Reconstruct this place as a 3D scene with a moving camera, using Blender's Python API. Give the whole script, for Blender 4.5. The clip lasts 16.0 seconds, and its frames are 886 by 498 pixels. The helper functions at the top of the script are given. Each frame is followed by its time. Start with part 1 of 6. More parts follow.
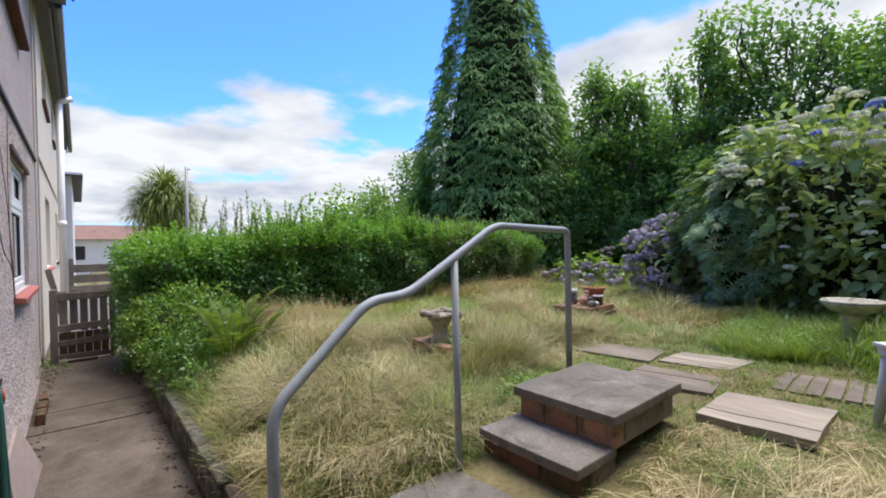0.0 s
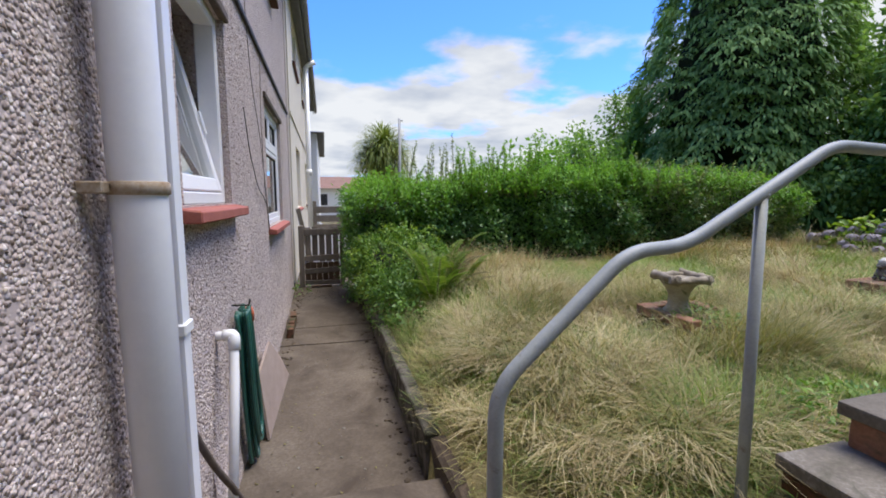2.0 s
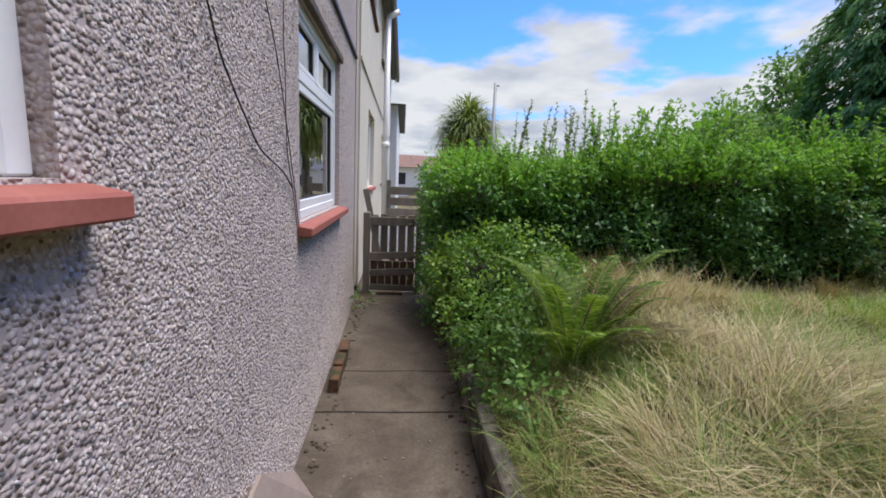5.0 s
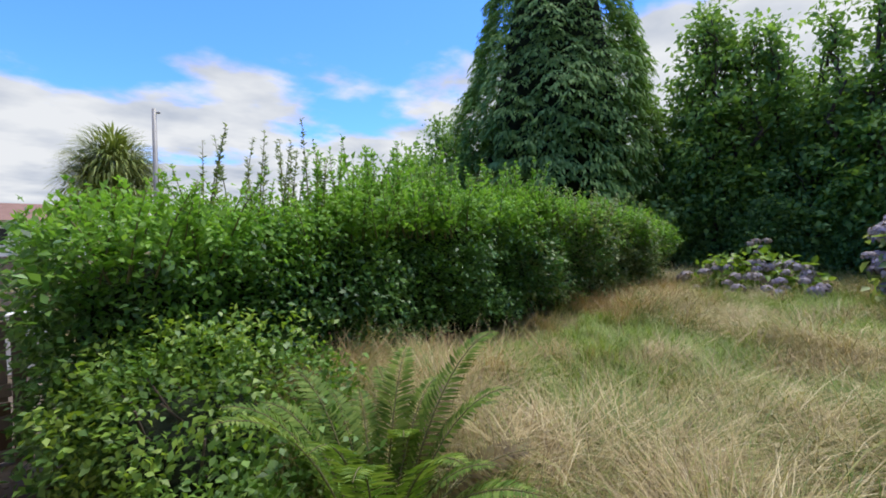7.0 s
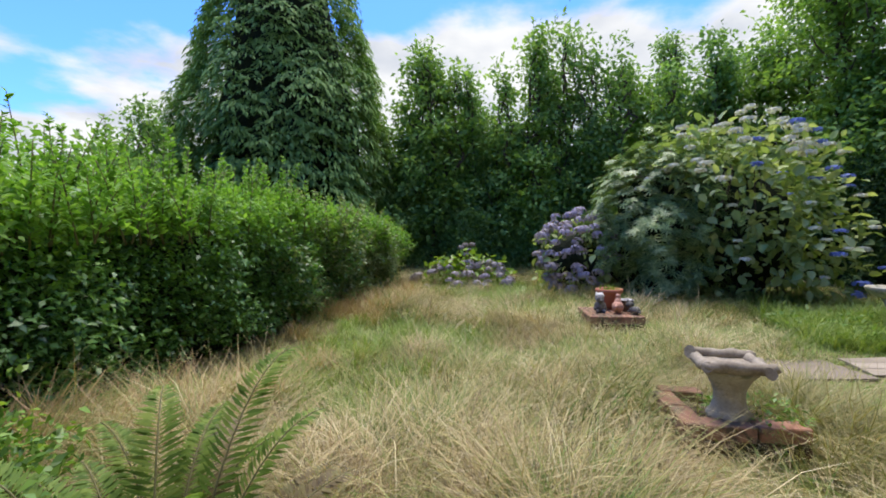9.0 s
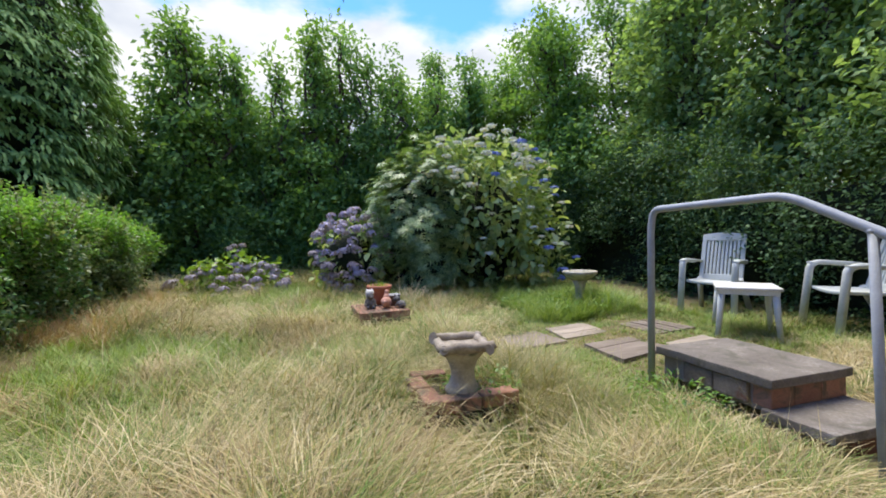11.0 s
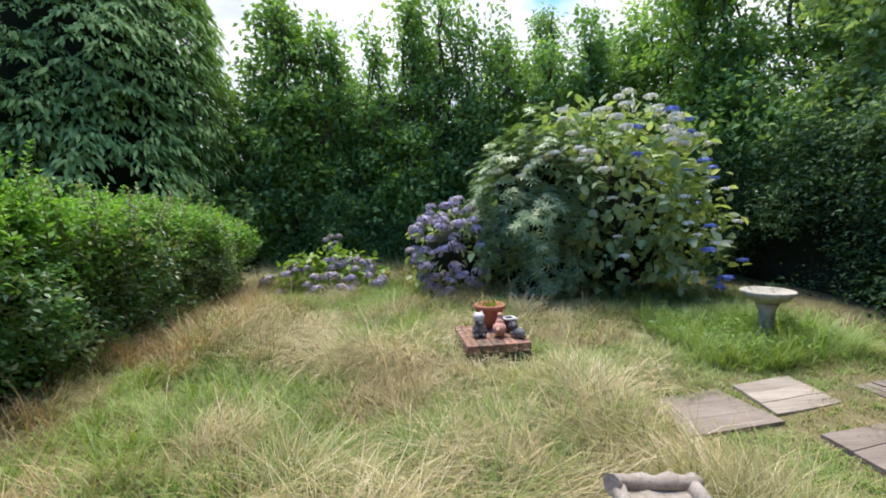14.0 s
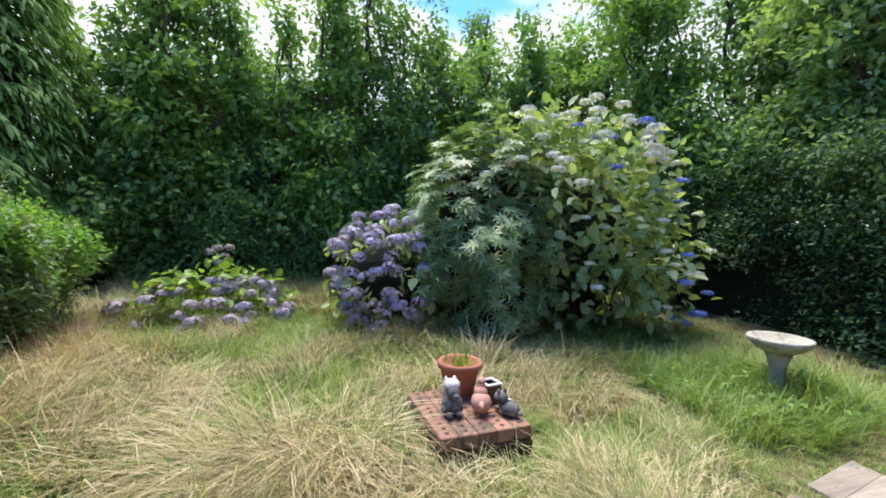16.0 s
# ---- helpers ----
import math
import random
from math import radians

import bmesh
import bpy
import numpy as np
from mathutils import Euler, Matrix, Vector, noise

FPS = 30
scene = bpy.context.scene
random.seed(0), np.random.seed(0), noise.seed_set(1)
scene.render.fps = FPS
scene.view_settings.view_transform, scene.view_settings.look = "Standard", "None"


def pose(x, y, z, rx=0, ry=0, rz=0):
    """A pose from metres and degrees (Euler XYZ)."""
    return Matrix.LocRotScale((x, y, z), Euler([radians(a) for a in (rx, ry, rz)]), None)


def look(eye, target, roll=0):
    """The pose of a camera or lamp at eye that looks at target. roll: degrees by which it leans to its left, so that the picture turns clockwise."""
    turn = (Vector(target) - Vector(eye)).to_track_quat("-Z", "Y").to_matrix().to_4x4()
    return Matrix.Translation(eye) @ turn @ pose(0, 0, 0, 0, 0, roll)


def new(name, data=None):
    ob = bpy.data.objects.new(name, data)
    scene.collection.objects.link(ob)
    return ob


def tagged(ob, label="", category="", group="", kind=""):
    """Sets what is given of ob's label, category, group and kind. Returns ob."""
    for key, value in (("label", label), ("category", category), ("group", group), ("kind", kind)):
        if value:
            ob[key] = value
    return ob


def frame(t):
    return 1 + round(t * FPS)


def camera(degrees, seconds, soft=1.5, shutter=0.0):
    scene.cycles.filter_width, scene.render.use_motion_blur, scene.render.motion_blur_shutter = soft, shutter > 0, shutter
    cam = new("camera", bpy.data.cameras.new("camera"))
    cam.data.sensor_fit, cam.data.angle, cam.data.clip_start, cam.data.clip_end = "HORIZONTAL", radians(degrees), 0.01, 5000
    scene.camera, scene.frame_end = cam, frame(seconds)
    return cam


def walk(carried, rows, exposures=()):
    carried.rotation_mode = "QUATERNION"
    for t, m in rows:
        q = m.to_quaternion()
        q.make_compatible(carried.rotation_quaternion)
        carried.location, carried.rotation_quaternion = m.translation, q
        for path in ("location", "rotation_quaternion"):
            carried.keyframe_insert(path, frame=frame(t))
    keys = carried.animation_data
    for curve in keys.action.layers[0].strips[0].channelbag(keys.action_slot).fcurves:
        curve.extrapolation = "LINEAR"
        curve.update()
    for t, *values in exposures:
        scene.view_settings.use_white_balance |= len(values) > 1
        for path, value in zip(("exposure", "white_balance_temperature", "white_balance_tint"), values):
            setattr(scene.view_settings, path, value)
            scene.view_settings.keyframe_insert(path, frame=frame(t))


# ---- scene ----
cam = camera(91.2, 16.0, 1.8)
PATH = [
    (0, (0.398, 1.021, 2.139), (1.683, 2.553, 2.113), -1.0),
    (0.5, (0.421, 1.051, 2.117), (1.441, 2.769, 2.035), -0.8),
    (1, (0.442, 1.174, 2.083), (1.27, 2.987, 1.919), -0.9),
    (1.5, (0.459, 1.39, 2.087), (1.127, 3.265, 1.89), -0.2),
    (2, (0.493, 1.587, 2.049), (1.013, 3.505, 1.816), 0.1),
    (2.5, (0.592, 1.855, 1.968), (0.897, 3.817, 1.73), -0.1),
    (3, (0.633, 2.147, 1.964), (0.846, 4.122, 1.73), -0.1),
    (3.2, (0.615, 2.309, 1.964), (0.817, 4.285, 1.733), 0.2),
    (5.3, (0.528, 3.664, 2.052), (0.741, 5.626, 1.728), 3.3),
    (5.5, (0.597, 3.783, 2.052), (0.974, 5.729, 1.788), 1.4),
    (6, (0.722, 4.087, 2.097), (1.483, 5.936, 2.028), 0.5),
    (6.5, (0.688, 4.48, 2.062), (1.855, 6.103, 1.999), 0.3),
    (7, (0.706, 4.758, 2.115), (2.122, 6.169, 2.038), -0.1),
    (7.5, (0.876, 4.955, 2.147), (2.449, 6.186, 2.055), -0.6),
    (8, (0.754, 5.065, 2.098), (2.581, 5.876, 2.027), -0.7),
    (8.5, (0.743, 5.085, 2.061), (2.662, 5.643, 2.006), -0.5),
    (9, (0.71, 5.084, 2.076), (2.68, 5.428, 2.032), -0.5),
    (9.5, (0.698, 5.069, 2.082), (2.695, 5.173, 2.042), -0.7),
    (10, (0.72, 5.024, 2.084), (2.713, 4.86, 2.051), -1.0),
    (10.2, (0.713, 5.012, 2.084), (2.694, 4.734, 2.053), -1.1),
    (12.3, (1.018, 4.746, 2.031), (2.851, 3.958, 1.89), -0.5),
    (12.5, (1.148, 4.745, 2.023), (2.983, 3.967, 1.862), -0.3),
    (13, (1.378, 4.803, 2.202), (3.23, 4.086, 1.959), 0.5),
    (13.5, (1.578, 4.837, 2.296), (3.485, 4.283, 2.059), 0.5),
    (14, (1.821, 4.863, 2.368), (3.806, 4.692, 2.194), -1.2),
    (14.5, (2.084, 4.903, 2.358), (4.075, 4.764, 2.229), -0.6),
    (15, (2.449, 5.041, 2.399), (4.442, 4.909, 2.288), 1.1),
    (15.5, (2.77, 5.066, 2.369), (4.749, 4.803, 2.251), 1.6),
    (16, (3.113, 5.059, 2.375), (5.015, 4.451, 2.259), 1.8),
]
EXPOSURE = [(0, 0.47, 6550, 10), (1.5, 0.38, 6500, 10), (3, 0.24, 6450, 10), (5.5, 0.22, 6450, 10), (7, 0.27, 6500, 10), (8, 0.40, 6700, 10), (10, 0.58, 6700, 10), (12.5, 0.80, 6600, 10), (13.5, 0.86, 6550, 10), (14.5, 0.77, 6550, 10), (15.5, 0.95, 6550, 10), (16, 0.96, 6550, 10)]
walk(cam, [(t, look(eye, target, roll)) for t, eye, target, roll in PATH], EXPOSURE)

# ---------------------------------------------------------------- light
SUN_DIR = Vector((0.33, 0.04, 0.94)).normalized()      # towards the sun
sun_data = bpy.data.lights.new("sun", "SUN")
sun_data.energy, sun_data.angle, sun_data.color = 4.6, radians(40), (1.0, 0.92, 0.80)
sun = new("sun", sun_data)
sun.matrix_world = look(tuple(SUN_DIR * 60), (0, 0, 0))


def build_world():
    w = bpy.data.worlds.new("sky")
    scene.world = w
    w.use_nodes = True
    nt = w.node_tree
    nt.nodes.clear()
    N, L = nt.nodes.new, nt.links.new
    out, bg = N("ShaderNodeOutputWorld"), N("ShaderNodeBackground")
    sky = N("ShaderNodeTexSky")
    sky.sky_type, sky.sun_disc = "NISHITA", False
    sky.sun_elevation = math.asin(SUN_DIR.z)
    sky.sun_rotation = math.atan2(SUN_DIR.x, SUN_DIR.y)
    sky.air_density, sky.dust_density, sky.ozone_density = 1.0, 0.4, 2.5
    # cumulus: noise on a cloud deck seen in perspective
    co = N("ShaderNodeTexCoord")
    sep = N("ShaderNodeSeparateXYZ")
    L(co.outputs["Generated"], sep.inputs[0])
    zc = N("ShaderNodeMath"); zc.operation = "MAXIMUM"; zc.inputs[1].default_value = 0.0
    L(sep.outputs["Z"], zc.inputs[0])
    za = N("ShaderNodeMath"); za.operation = "ADD"; za.inputs[1].default_value = 0.16
    L(zc.outputs[0], za.inputs[0])
    deck = N("ShaderNodeVectorMath"); deck.operation = "DIVIDE"
    comb = N("ShaderNodeCombineXYZ")
    for i in range(2):
        L(za.outputs[0], comb.inputs[i])
    comb.inputs[2].default_value = 1.0
    L(co.outputs["Generated"], deck.inputs[0]); L(comb.outputs[0], deck.inputs[1])
    n1 = N("ShaderNodeTexNoise"); n1.inputs["Scale"].default_value = 1.05
    n1.inputs["Detail"].default_value = 8.0; n1.inputs["Roughness"].default_value = 0.52
    shift = N("ShaderNodeVectorMath"); shift.operation = "ADD"; shift.inputs[1].default_value = (3.7, 1.3, 0.0)
    L(deck.outputs[0], shift.inputs[0]); L(shift.outputs[0], n1.inputs["Vector"])
    # denser bank towards the horizon
    bank = N("ShaderNodeMapRange")
    bank.inputs["From Min"].default_value, bank.inputs["From Max"].default_value = 0.18, 0.44
    bank.inputs["To Min"].default_value, bank.inputs["To Max"].default_value = 0.30, -0.02
    L(sep.outputs["Z"], bank.inputs["Value"])
    # more cloud towards the back of the garden (+x, -y)
    lean = N("ShaderNodeVectorMath"); lean.operation = "DOT_PRODUCT"; lean.inputs[1].default_value = (0.12, -0.13, 0.0)
    L(co.outputs["Generated"], lean.inputs[0])
    s1 = N("ShaderNodeMath"); s1.operation = "ADD"; L(n1.outputs["Fac"], s1.inputs[0]); L(bank.outputs[0], s1.inputs[1])
    s2 = N("ShaderNodeMath"); s2.operation = "ADD"; L(s1.outputs[0], s2.inputs[0]); L(lean.outputs["Value"], s2.inputs[1])
    mask = N("ShaderNodeMapRange"); mask.interpolation_type = "SMOOTHSTEP"
    mask.inputs["From Min"].default_value, mask.inputs["From Max"].default_value = 0.51, 0.61
    L(s2.outputs[0], mask.inputs["Value"])
    n2 = N("ShaderNodeTexNoise"); n2.inputs["Scale"].default_value = 2.6; n2.inputs["Detail"].default_value = 6.0
    L(shift.outputs[0], n2.inputs["Vector"])
    shade = N("ShaderNodeValToRGB")
    shade.color_ramp.elements[0].position, shade.color_ramp.elements[0].color = 0.32, (4.0, 4.45, 5.3, 1)
    shade.color_ramp.elements[1].position, shade.color_ramp.elements[1].color = 0.62, (6.5, 6.7, 7.0, 1)
    L(n2.outputs["Fac"], shade.inputs["Fac"])
    tint = N("ShaderNodeMixRGB"); tint.blend_type = "MULTIPLY"; tint.inputs[0].default_value = 1.0
    tint.inputs[2].default_value = SKY_TINT
    L(sky.outputs[0], tint.inputs[1])
    mix = N("ShaderNodeMixRGB")
    L(mask.outputs[0], mix.inputs[0]); L(tint.outputs[0], mix.inputs[1]); L(shade.outputs["Color"], mix.inputs[2])
    L(mix.outputs[0], bg.inputs["Color"])
    bg.inputs["Strength"].default_value = SKY_STRENGTH
    L(bg.outputs[0], out.inputs["Surface"])


SKY_TINT = (0.74, 1.36, 2.72, 1)
SKY_STRENGTH = 0.106
build_world()
scene.view_settings.exposure = 0.0


# ---------------------------------------------------------------- materials
def ramp_node(nt, fac, stops):
    r = nt.nodes.new("ShaderNodeValToRGB")
    e = r.color_ramp.elements
    while len(e) < len(stops):
        e.new(0.5)
    for el, (p, c) in zip(e, stops):
        el.position, el.color = p, (*c, 1)
    nt.links.new(fac, r.inputs["Fac"])
    return r.outputs["Color"]


def noise_node(nt, vec, scale, detail=5, rough=0.6, dist=0.0, stretch=None):
    if stretch:
        m = nt.nodes.new("ShaderNodeMapping")
        m.inputs["Scale"].default_value = stretch
        nt.links.new(vec, m.inputs["Vector"])
        vec = m.outputs[0]
    n = nt.nodes.new("ShaderNodeTexNoise")
    n.inputs["Scale"].default_value, n.inputs["Detail"].default_value = scale, detail
    n.inputs["Roughness"].default_value, n.inputs["Distortion"].default_value = rough, dist
    nt.links.new(vec, n.inputs["Vector"])
    return n.outputs["Fac"]


def mix_node(nt, fac, a, b, mode="MIX"):
    m = nt.nodes.new("ShaderNodeMixRGB")
    m.blend_type = mode
    for i, s in enumerate((fac, a, b)):
        if isinstance(s, (int, float)):
            m.inputs[i].default_value = s if i == 0 else (s, s, s, 1)
        elif isinstance(s, tuple):
            m.inputs[i].default_value = (*s, 1)
        else:
            nt.links.new(s, m.inputs[i])
    return m.outputs[0]


def begin(name, rough=0.8, metal=0.0, spec=0.4):
    m = bpy.data.materials.new(name)
    m.use_nodes = True
    nt = m.node_tree
    b = nt.nodes["Principled BSDF"]
    b.inputs["Roughness"].default_value, b.inputs["Metallic"].default_value = rough, metal
    b.inputs["Specular IOR Level"].default_value = spec
    co = nt.nodes.new("ShaderNodeTexCoord").outputs["Object"]
    return m, nt, b, co


def bump(nt, b, height, strength=0.4, dist=0.01):
    n = nt.nodes.new("ShaderNodeBump")
    n.inputs["Strength"].default_value, n.inputs["Distance"].default_value = strength, dist
    nt.links.new(height, n.inputs["Height"])
    nt.links.new(n.outputs[0], b.inputs["Normal"])


def island_random(nt):
    return nt.nodes.new("ShaderNodeNewGeometry").outputs["Random Per Island"]


def object_random(nt):
    return nt.nodes.new("ShaderNodeObjectInfo").outputs["Random"]


def world_pos(nt):
    return nt.nodes.new("ShaderNodeNewGeometry").outputs["Position"]


def mat_mottled(name, stops, scale=6, fine=60, rough=0.85, bump_s=0.4, bump_d=0.006, metal=0.0, spec=0.35, stretch=None, rnd=0.0, stain=None):
    """Two scales of noise on a ramp, with fine relief; rnd varies the piece's tone, stain lays a third colour in patches."""
    m, nt, b, co = begin(name, rough, metal, spec)
    co = world_pos(nt)
    big = noise_node(nt, co, scale, 4, 0.6, 0.4, stretch)
    small = noise_node(nt, co, fine, 4, 0.7, 0.0, stretch)
    mixed = mix_node(nt, 0.45, big, small)
    col = ramp_node(nt, mixed, stops)
    if rnd:
        r = ramp_node(nt, object_random(nt), [(0, (1 - rnd,) * 3), (1, (1 + rnd,) * 3)])
        col = mix_node(nt, 1.0, col, r, "MULTIPLY")
    if stain:
        colour, lo, hi, sc = stain
        s = noise_node(nt, co, sc, 6, 0.7, 0.6)
        k = ramp_node(nt, s, [(lo, (0, 0, 0)), (hi, (1, 1, 1))])
        col = mix_node(nt, k, col, colour)
    nt.links.new(col, b.inputs["Base Color"])
    bump(nt, b, mixed, bump_s, bump_d)
    return m


def mat_leaf(name, dark, mid, light, rough=0.42, trans=0.3, patch=1.2, spec=0.4):
    """Leaves: tone by leaf and by patches of the crown, part of the light goes through."""
    m, nt, b, co = begin(name, rough, 0, spec)
    pos = world_pos(nt)
    p = noise_node(nt, pos, patch, 3, 0.6)
    fac = mix_node(nt, 0.40, p, island_random(nt))
    col = ramp_node(nt, fac, [(0.22, dark), (0.5, mid), (0.8, light)])
    nt.links.new(col, b.inputs["Base Color"])
    tr = nt.nodes.new("ShaderNodeBsdfTranslucent")
    nt.links.new(mix_node(nt, 1.0, col, (1.25, 1.3, 0.55), "MULTIPLY"), tr.inputs["Color"])
    mx = nt.nodes.new("ShaderNodeMixShader")
    mx.inputs[0].default_value = trans
    nt.links.new(b.outputs[0], mx.inputs[1]); nt.links.new(tr.outputs[0], mx.inputs[2])
    nt.links.new(mx.outputs[0], nt.nodes["Material Output"].inputs["Surface"])
    return m


def mat_pebbles(name):
    m, nt, b, co = begin(name, 0.75, 0, 0.35)
    fac = island_random(nt)
    col = ramp_node(nt, fac, [(0.0, (0.11, 0.085, 0.07)), (0.2, (0.28, 0.225, 0.20)), (0.35, (0.55, 0.485, 0.455)),
                              (0.6, (0.67, 0.61, 0.585)), (0.8, (0.58, 0.49, 0.445)), (1.0, (0.78, 0.75, 0.72))])
    big = noise_node(nt, world_pos(nt), 1.3, 4, 0.6)
    col = mix_node(nt, 1.0, col, ramp_node(nt, big, [(0.3, (0.86, 0.83, 0.80)), (0.7, (1.1, 1.06, 1.04))]), "MULTIPLY")
    nt.links.new(col, b.inputs["Base Color"])
    return m


def mat_dash(name):
    """Pebbledash mortar and, away from the built pebbles, its stones as cells."""
    m, nt, b, co = begin(name, 0.85, 0, 0.3)
    pos = world_pos(nt)
    v = nt.nodes.new("ShaderNodeTexVoronoi")
    v.inputs["Scale"].default_value = 85
    nt.links.new(pos, v.inputs["Vector"])
    sp = nt.nodes.new("ShaderNodeSeparateColor")
    nt.links.new(v.outputs["Color"], sp.inputs[0])
    col = ramp_node(nt, sp.outputs[0], [(0.0, (0.24, 0.195, 0.17)), (0.2, (0.43, 0.36, 0.325)), (0.5, (0.59, 0.53, 0.50)),
                                        (0.8, (0.52, 0.43, 0.39)), (1.0, (0.74, 0.71, 0.68))])
    big = noise_node(nt, pos, 1.3, 4, 0.6)
    col = mix_node(nt, 1.0, col, ramp_node(nt, big, [(0.3, (0.86, 0.83, 0.80)), (0.7, (1.1, 1.06, 1.04))]), "MULTIPLY")
    edge = ramp_node(nt, v.outputs["Distance"], [(0.25, (1, 1, 1)), (0.75, (0.0, 0.0, 0.0))])
    col = mix_node(nt, edge, (0.47, 0.40, 0.37), col)
    nt.links.new(col, b.inputs["Base Color"])
    bump(nt, b, edge, 0.9, 0.006)
    return m


def mat_grass(name):
    """Long grass: bleached, olive and fresh strands mixed strand by strand, in drifts."""
    m, nt, b, co = begin(name, 0.6, 0, 0.25)
    pos = world_pos(nt)
    n = noise_node(nt, pos, 1.5, 3, 0.6, 0.5)
    n2 = noise_node(nt, pos, 5.5, 3, 0.6)
    sep = nt.nodes.new("ShaderNodeSeparateXYZ")
    nt.links.new(pos, sep.inputs[0])
    # greener towards the steps' side of the lawn, drier along the hedge
    gy = nt.nodes.new("ShaderNodeMapRange")
    for k, val in (("From Min", 2.4), ("From Max", 6.6), ("To Min", 0.07), ("To Max", -0.045)):
        gy.inputs[k].default_value = val
    nt.links.new(sep.outputs["Y"], gy.inputs["Value"])
    add = nt.nodes.new("ShaderNodeMath"); add.operation = "ADD"
    nt.links.new(n, add.inputs[0]); nt.links.new(gy.outputs[0], add.inputs[1])
    wide = nt.nodes.new("ShaderNodeMapRange")
    wide.inputs["From Min"].default_value, wide.inputs["From Max"].default_value = 0.27, 0.75
    nt.links.new(add.outputs[0], wide.inputs["Value"])
    f = mix_node(nt, 0.28, wide.outputs[0], n2)
    f = mix_node(nt, 0.40, f, island_random(nt))
    col = ramp_node(nt, f, [(0.14, (0.29, 0.20, 0.10)), (0.30, (0.43, 0.345, 0.175)), (0.43, (0.37, 0.33, 0.135)),
                            (0.55, (0.235, 0.275, 0.072)), (0.72, (0.11, 0.215, 0.036))])
    tone = ramp_node(nt, island_random(nt), [(0, (0.52, 0.52, 0.52)), (0.37, (1.38, 1.38, 1.38)), (0.61, (0.58, 0.58, 0.58)), (1, (1.28, 1.28, 1.28))])
    col = mix_node(nt, 1.0, col, tone, "MULTIPLY")
    nt.links.new(col, b.inputs["Base Color"])
    tr = nt.nodes.new("ShaderNodeBsdfTranslucent")
    nt.links.new(col, tr.inputs["Color"])
    mx = nt.nodes.new("ShaderNodeMixShader"); mx.inputs[0].default_value = 0.25
    nt.links.new(b.outputs[0], mx.inputs[1]); nt.links.new(tr.outputs[0], mx.inputs[2])
    nt.links.new(mx.outputs[0], nt.nodes["Material Output"].inputs["Surface"])
    return m


def mat_glass(name):
    m = bpy.data.materials.new(name)
    m.use_nodes = True
    nt = m.node_tree
    nt.nodes.remove(nt.nodes["Principled BSDF"])
    g, t, lw = nt.nodes.new("ShaderNodeBsdfGlossy"), nt.nodes.new("ShaderNodeBsdfTransparent"), nt.nodes.new("ShaderNodeLayerWeight")
    lw.inputs["Blend"].default_value = 0.5
    pw, f = nt.nodes.new("ShaderNodeMath"), nt.nodes.new("ShaderNodeMath")
    pw.operation, f.operation = "POWER", "MULTIPLY_ADD"
    pw.inputs[1].default_value = 1.5
    nt.links.new(lw.outputs["Facing"], pw.inputs[0]); nt.links.new(pw.outputs[0], f.inputs[0])
    f.inputs[1].default_value, f.inputs[2].default_value = 0.90, 0.08
    g.inputs["Roughness"].default_value = 0.015
    t.inputs["Color"].default_value = (0.80, 0.86, 0.84, 1)
    mx = nt.nodes.new("ShaderNodeMixShader")
    nt.links.new(f.outputs[0], mx.inputs[0]); nt.links.new(t.outputs[0], mx.inputs[1]); nt.links.new(g.outputs[0], mx.inputs[2])
    nt.links.new(mx.outputs[0], nt.nodes["Material Output"].inputs["Surface"])
    return m


M = {}
M["dash"] = mat_dash("pebbledash_mortar")
M["pebble"] = mat_pebbles("dash_pebbles")
M["cream"] = mat_mottled("cream_render", [(0.3, (0.60, 0.545, 0.44)), (0.7, (0.70, 0.65, 0.545))], 1.5, 90, 0.9, 0.25, 0.003)
M["band"] = mat_mottled("smooth_render", [(0.3, (0.42, 0.36, 0.31)), (0.7, (0.53, 0.46, 0.40))], 2, 80, 0.9, 0.3, 0.003)
M["concrete"] = mat_mottled("path_concrete", [(0.28, (0.055, 0.042, 0.029)), (0.5, (0.108, 0.086, 0.063)), (0.72, (0.185, 0.155, 0.12))], 1.6, 55, 0.9, 0.5, 0.004,
                            stain=((0.056, 0.042, 0.029), 0.46, 0.70, 2.3))
M["kerb"] = mat_mottled("kerb_concrete", [(0.3, (0.05, 0.044, 0.034)), (0.7, (0.19, 0.17, 0.14))], 5, 90, 0.95, 0.7, 0.008, stain=((0.028, 0.028, 0.014), 0.44, 0.60, 6))
M["slab"] = mat_mottled("step_slab", [(0.3, (0.085, 0.072, 0.056)), (0.55, (0.165, 0.147, 0.12)), (0.72, (0.33, 0.305, 0.26))], 4, 70, 0.9, 0.5, 0.004,
                        stain=((0.09, 0.085, 0.06), 0.52, 0.66, 5))
M["brick"] = mat_mottled("red_brick", [(0.3, (0.20, 0.095, 0.06)), (0.7, (0.37, 0.205, 0.135))], 9, 90, 0.9, 0.5, 0.004, rnd=0.22, stain=((0.11, 0.085, 0.055), 0.46, 0.60, 9))
M["mossbrick"] = mat_mottled("mossy_brick", [(0.3, (0.05, 0.035, 0.022)), (0.7, (0.17, 0.075, 0.04))], 9, 60, 0.95, 0.6, 0.006, rnd=0.2, stain=((0.035, 0.04, 0.015), 0.45, 0.6, 7))
M["dirtybrick"] = mat_mottled("lime_smeared_brick", [(0.3, (0.085, 0.068, 0.048)), (0.6, (0.20, 0.165, 0.125)), (0.75, (0.33, 0.29, 0.235))], 8, 60, 0.95, 0.8, 0.01, rnd=0.15, stain=((0.15, 0.065, 0.038), 0.56, 0.68, 7))
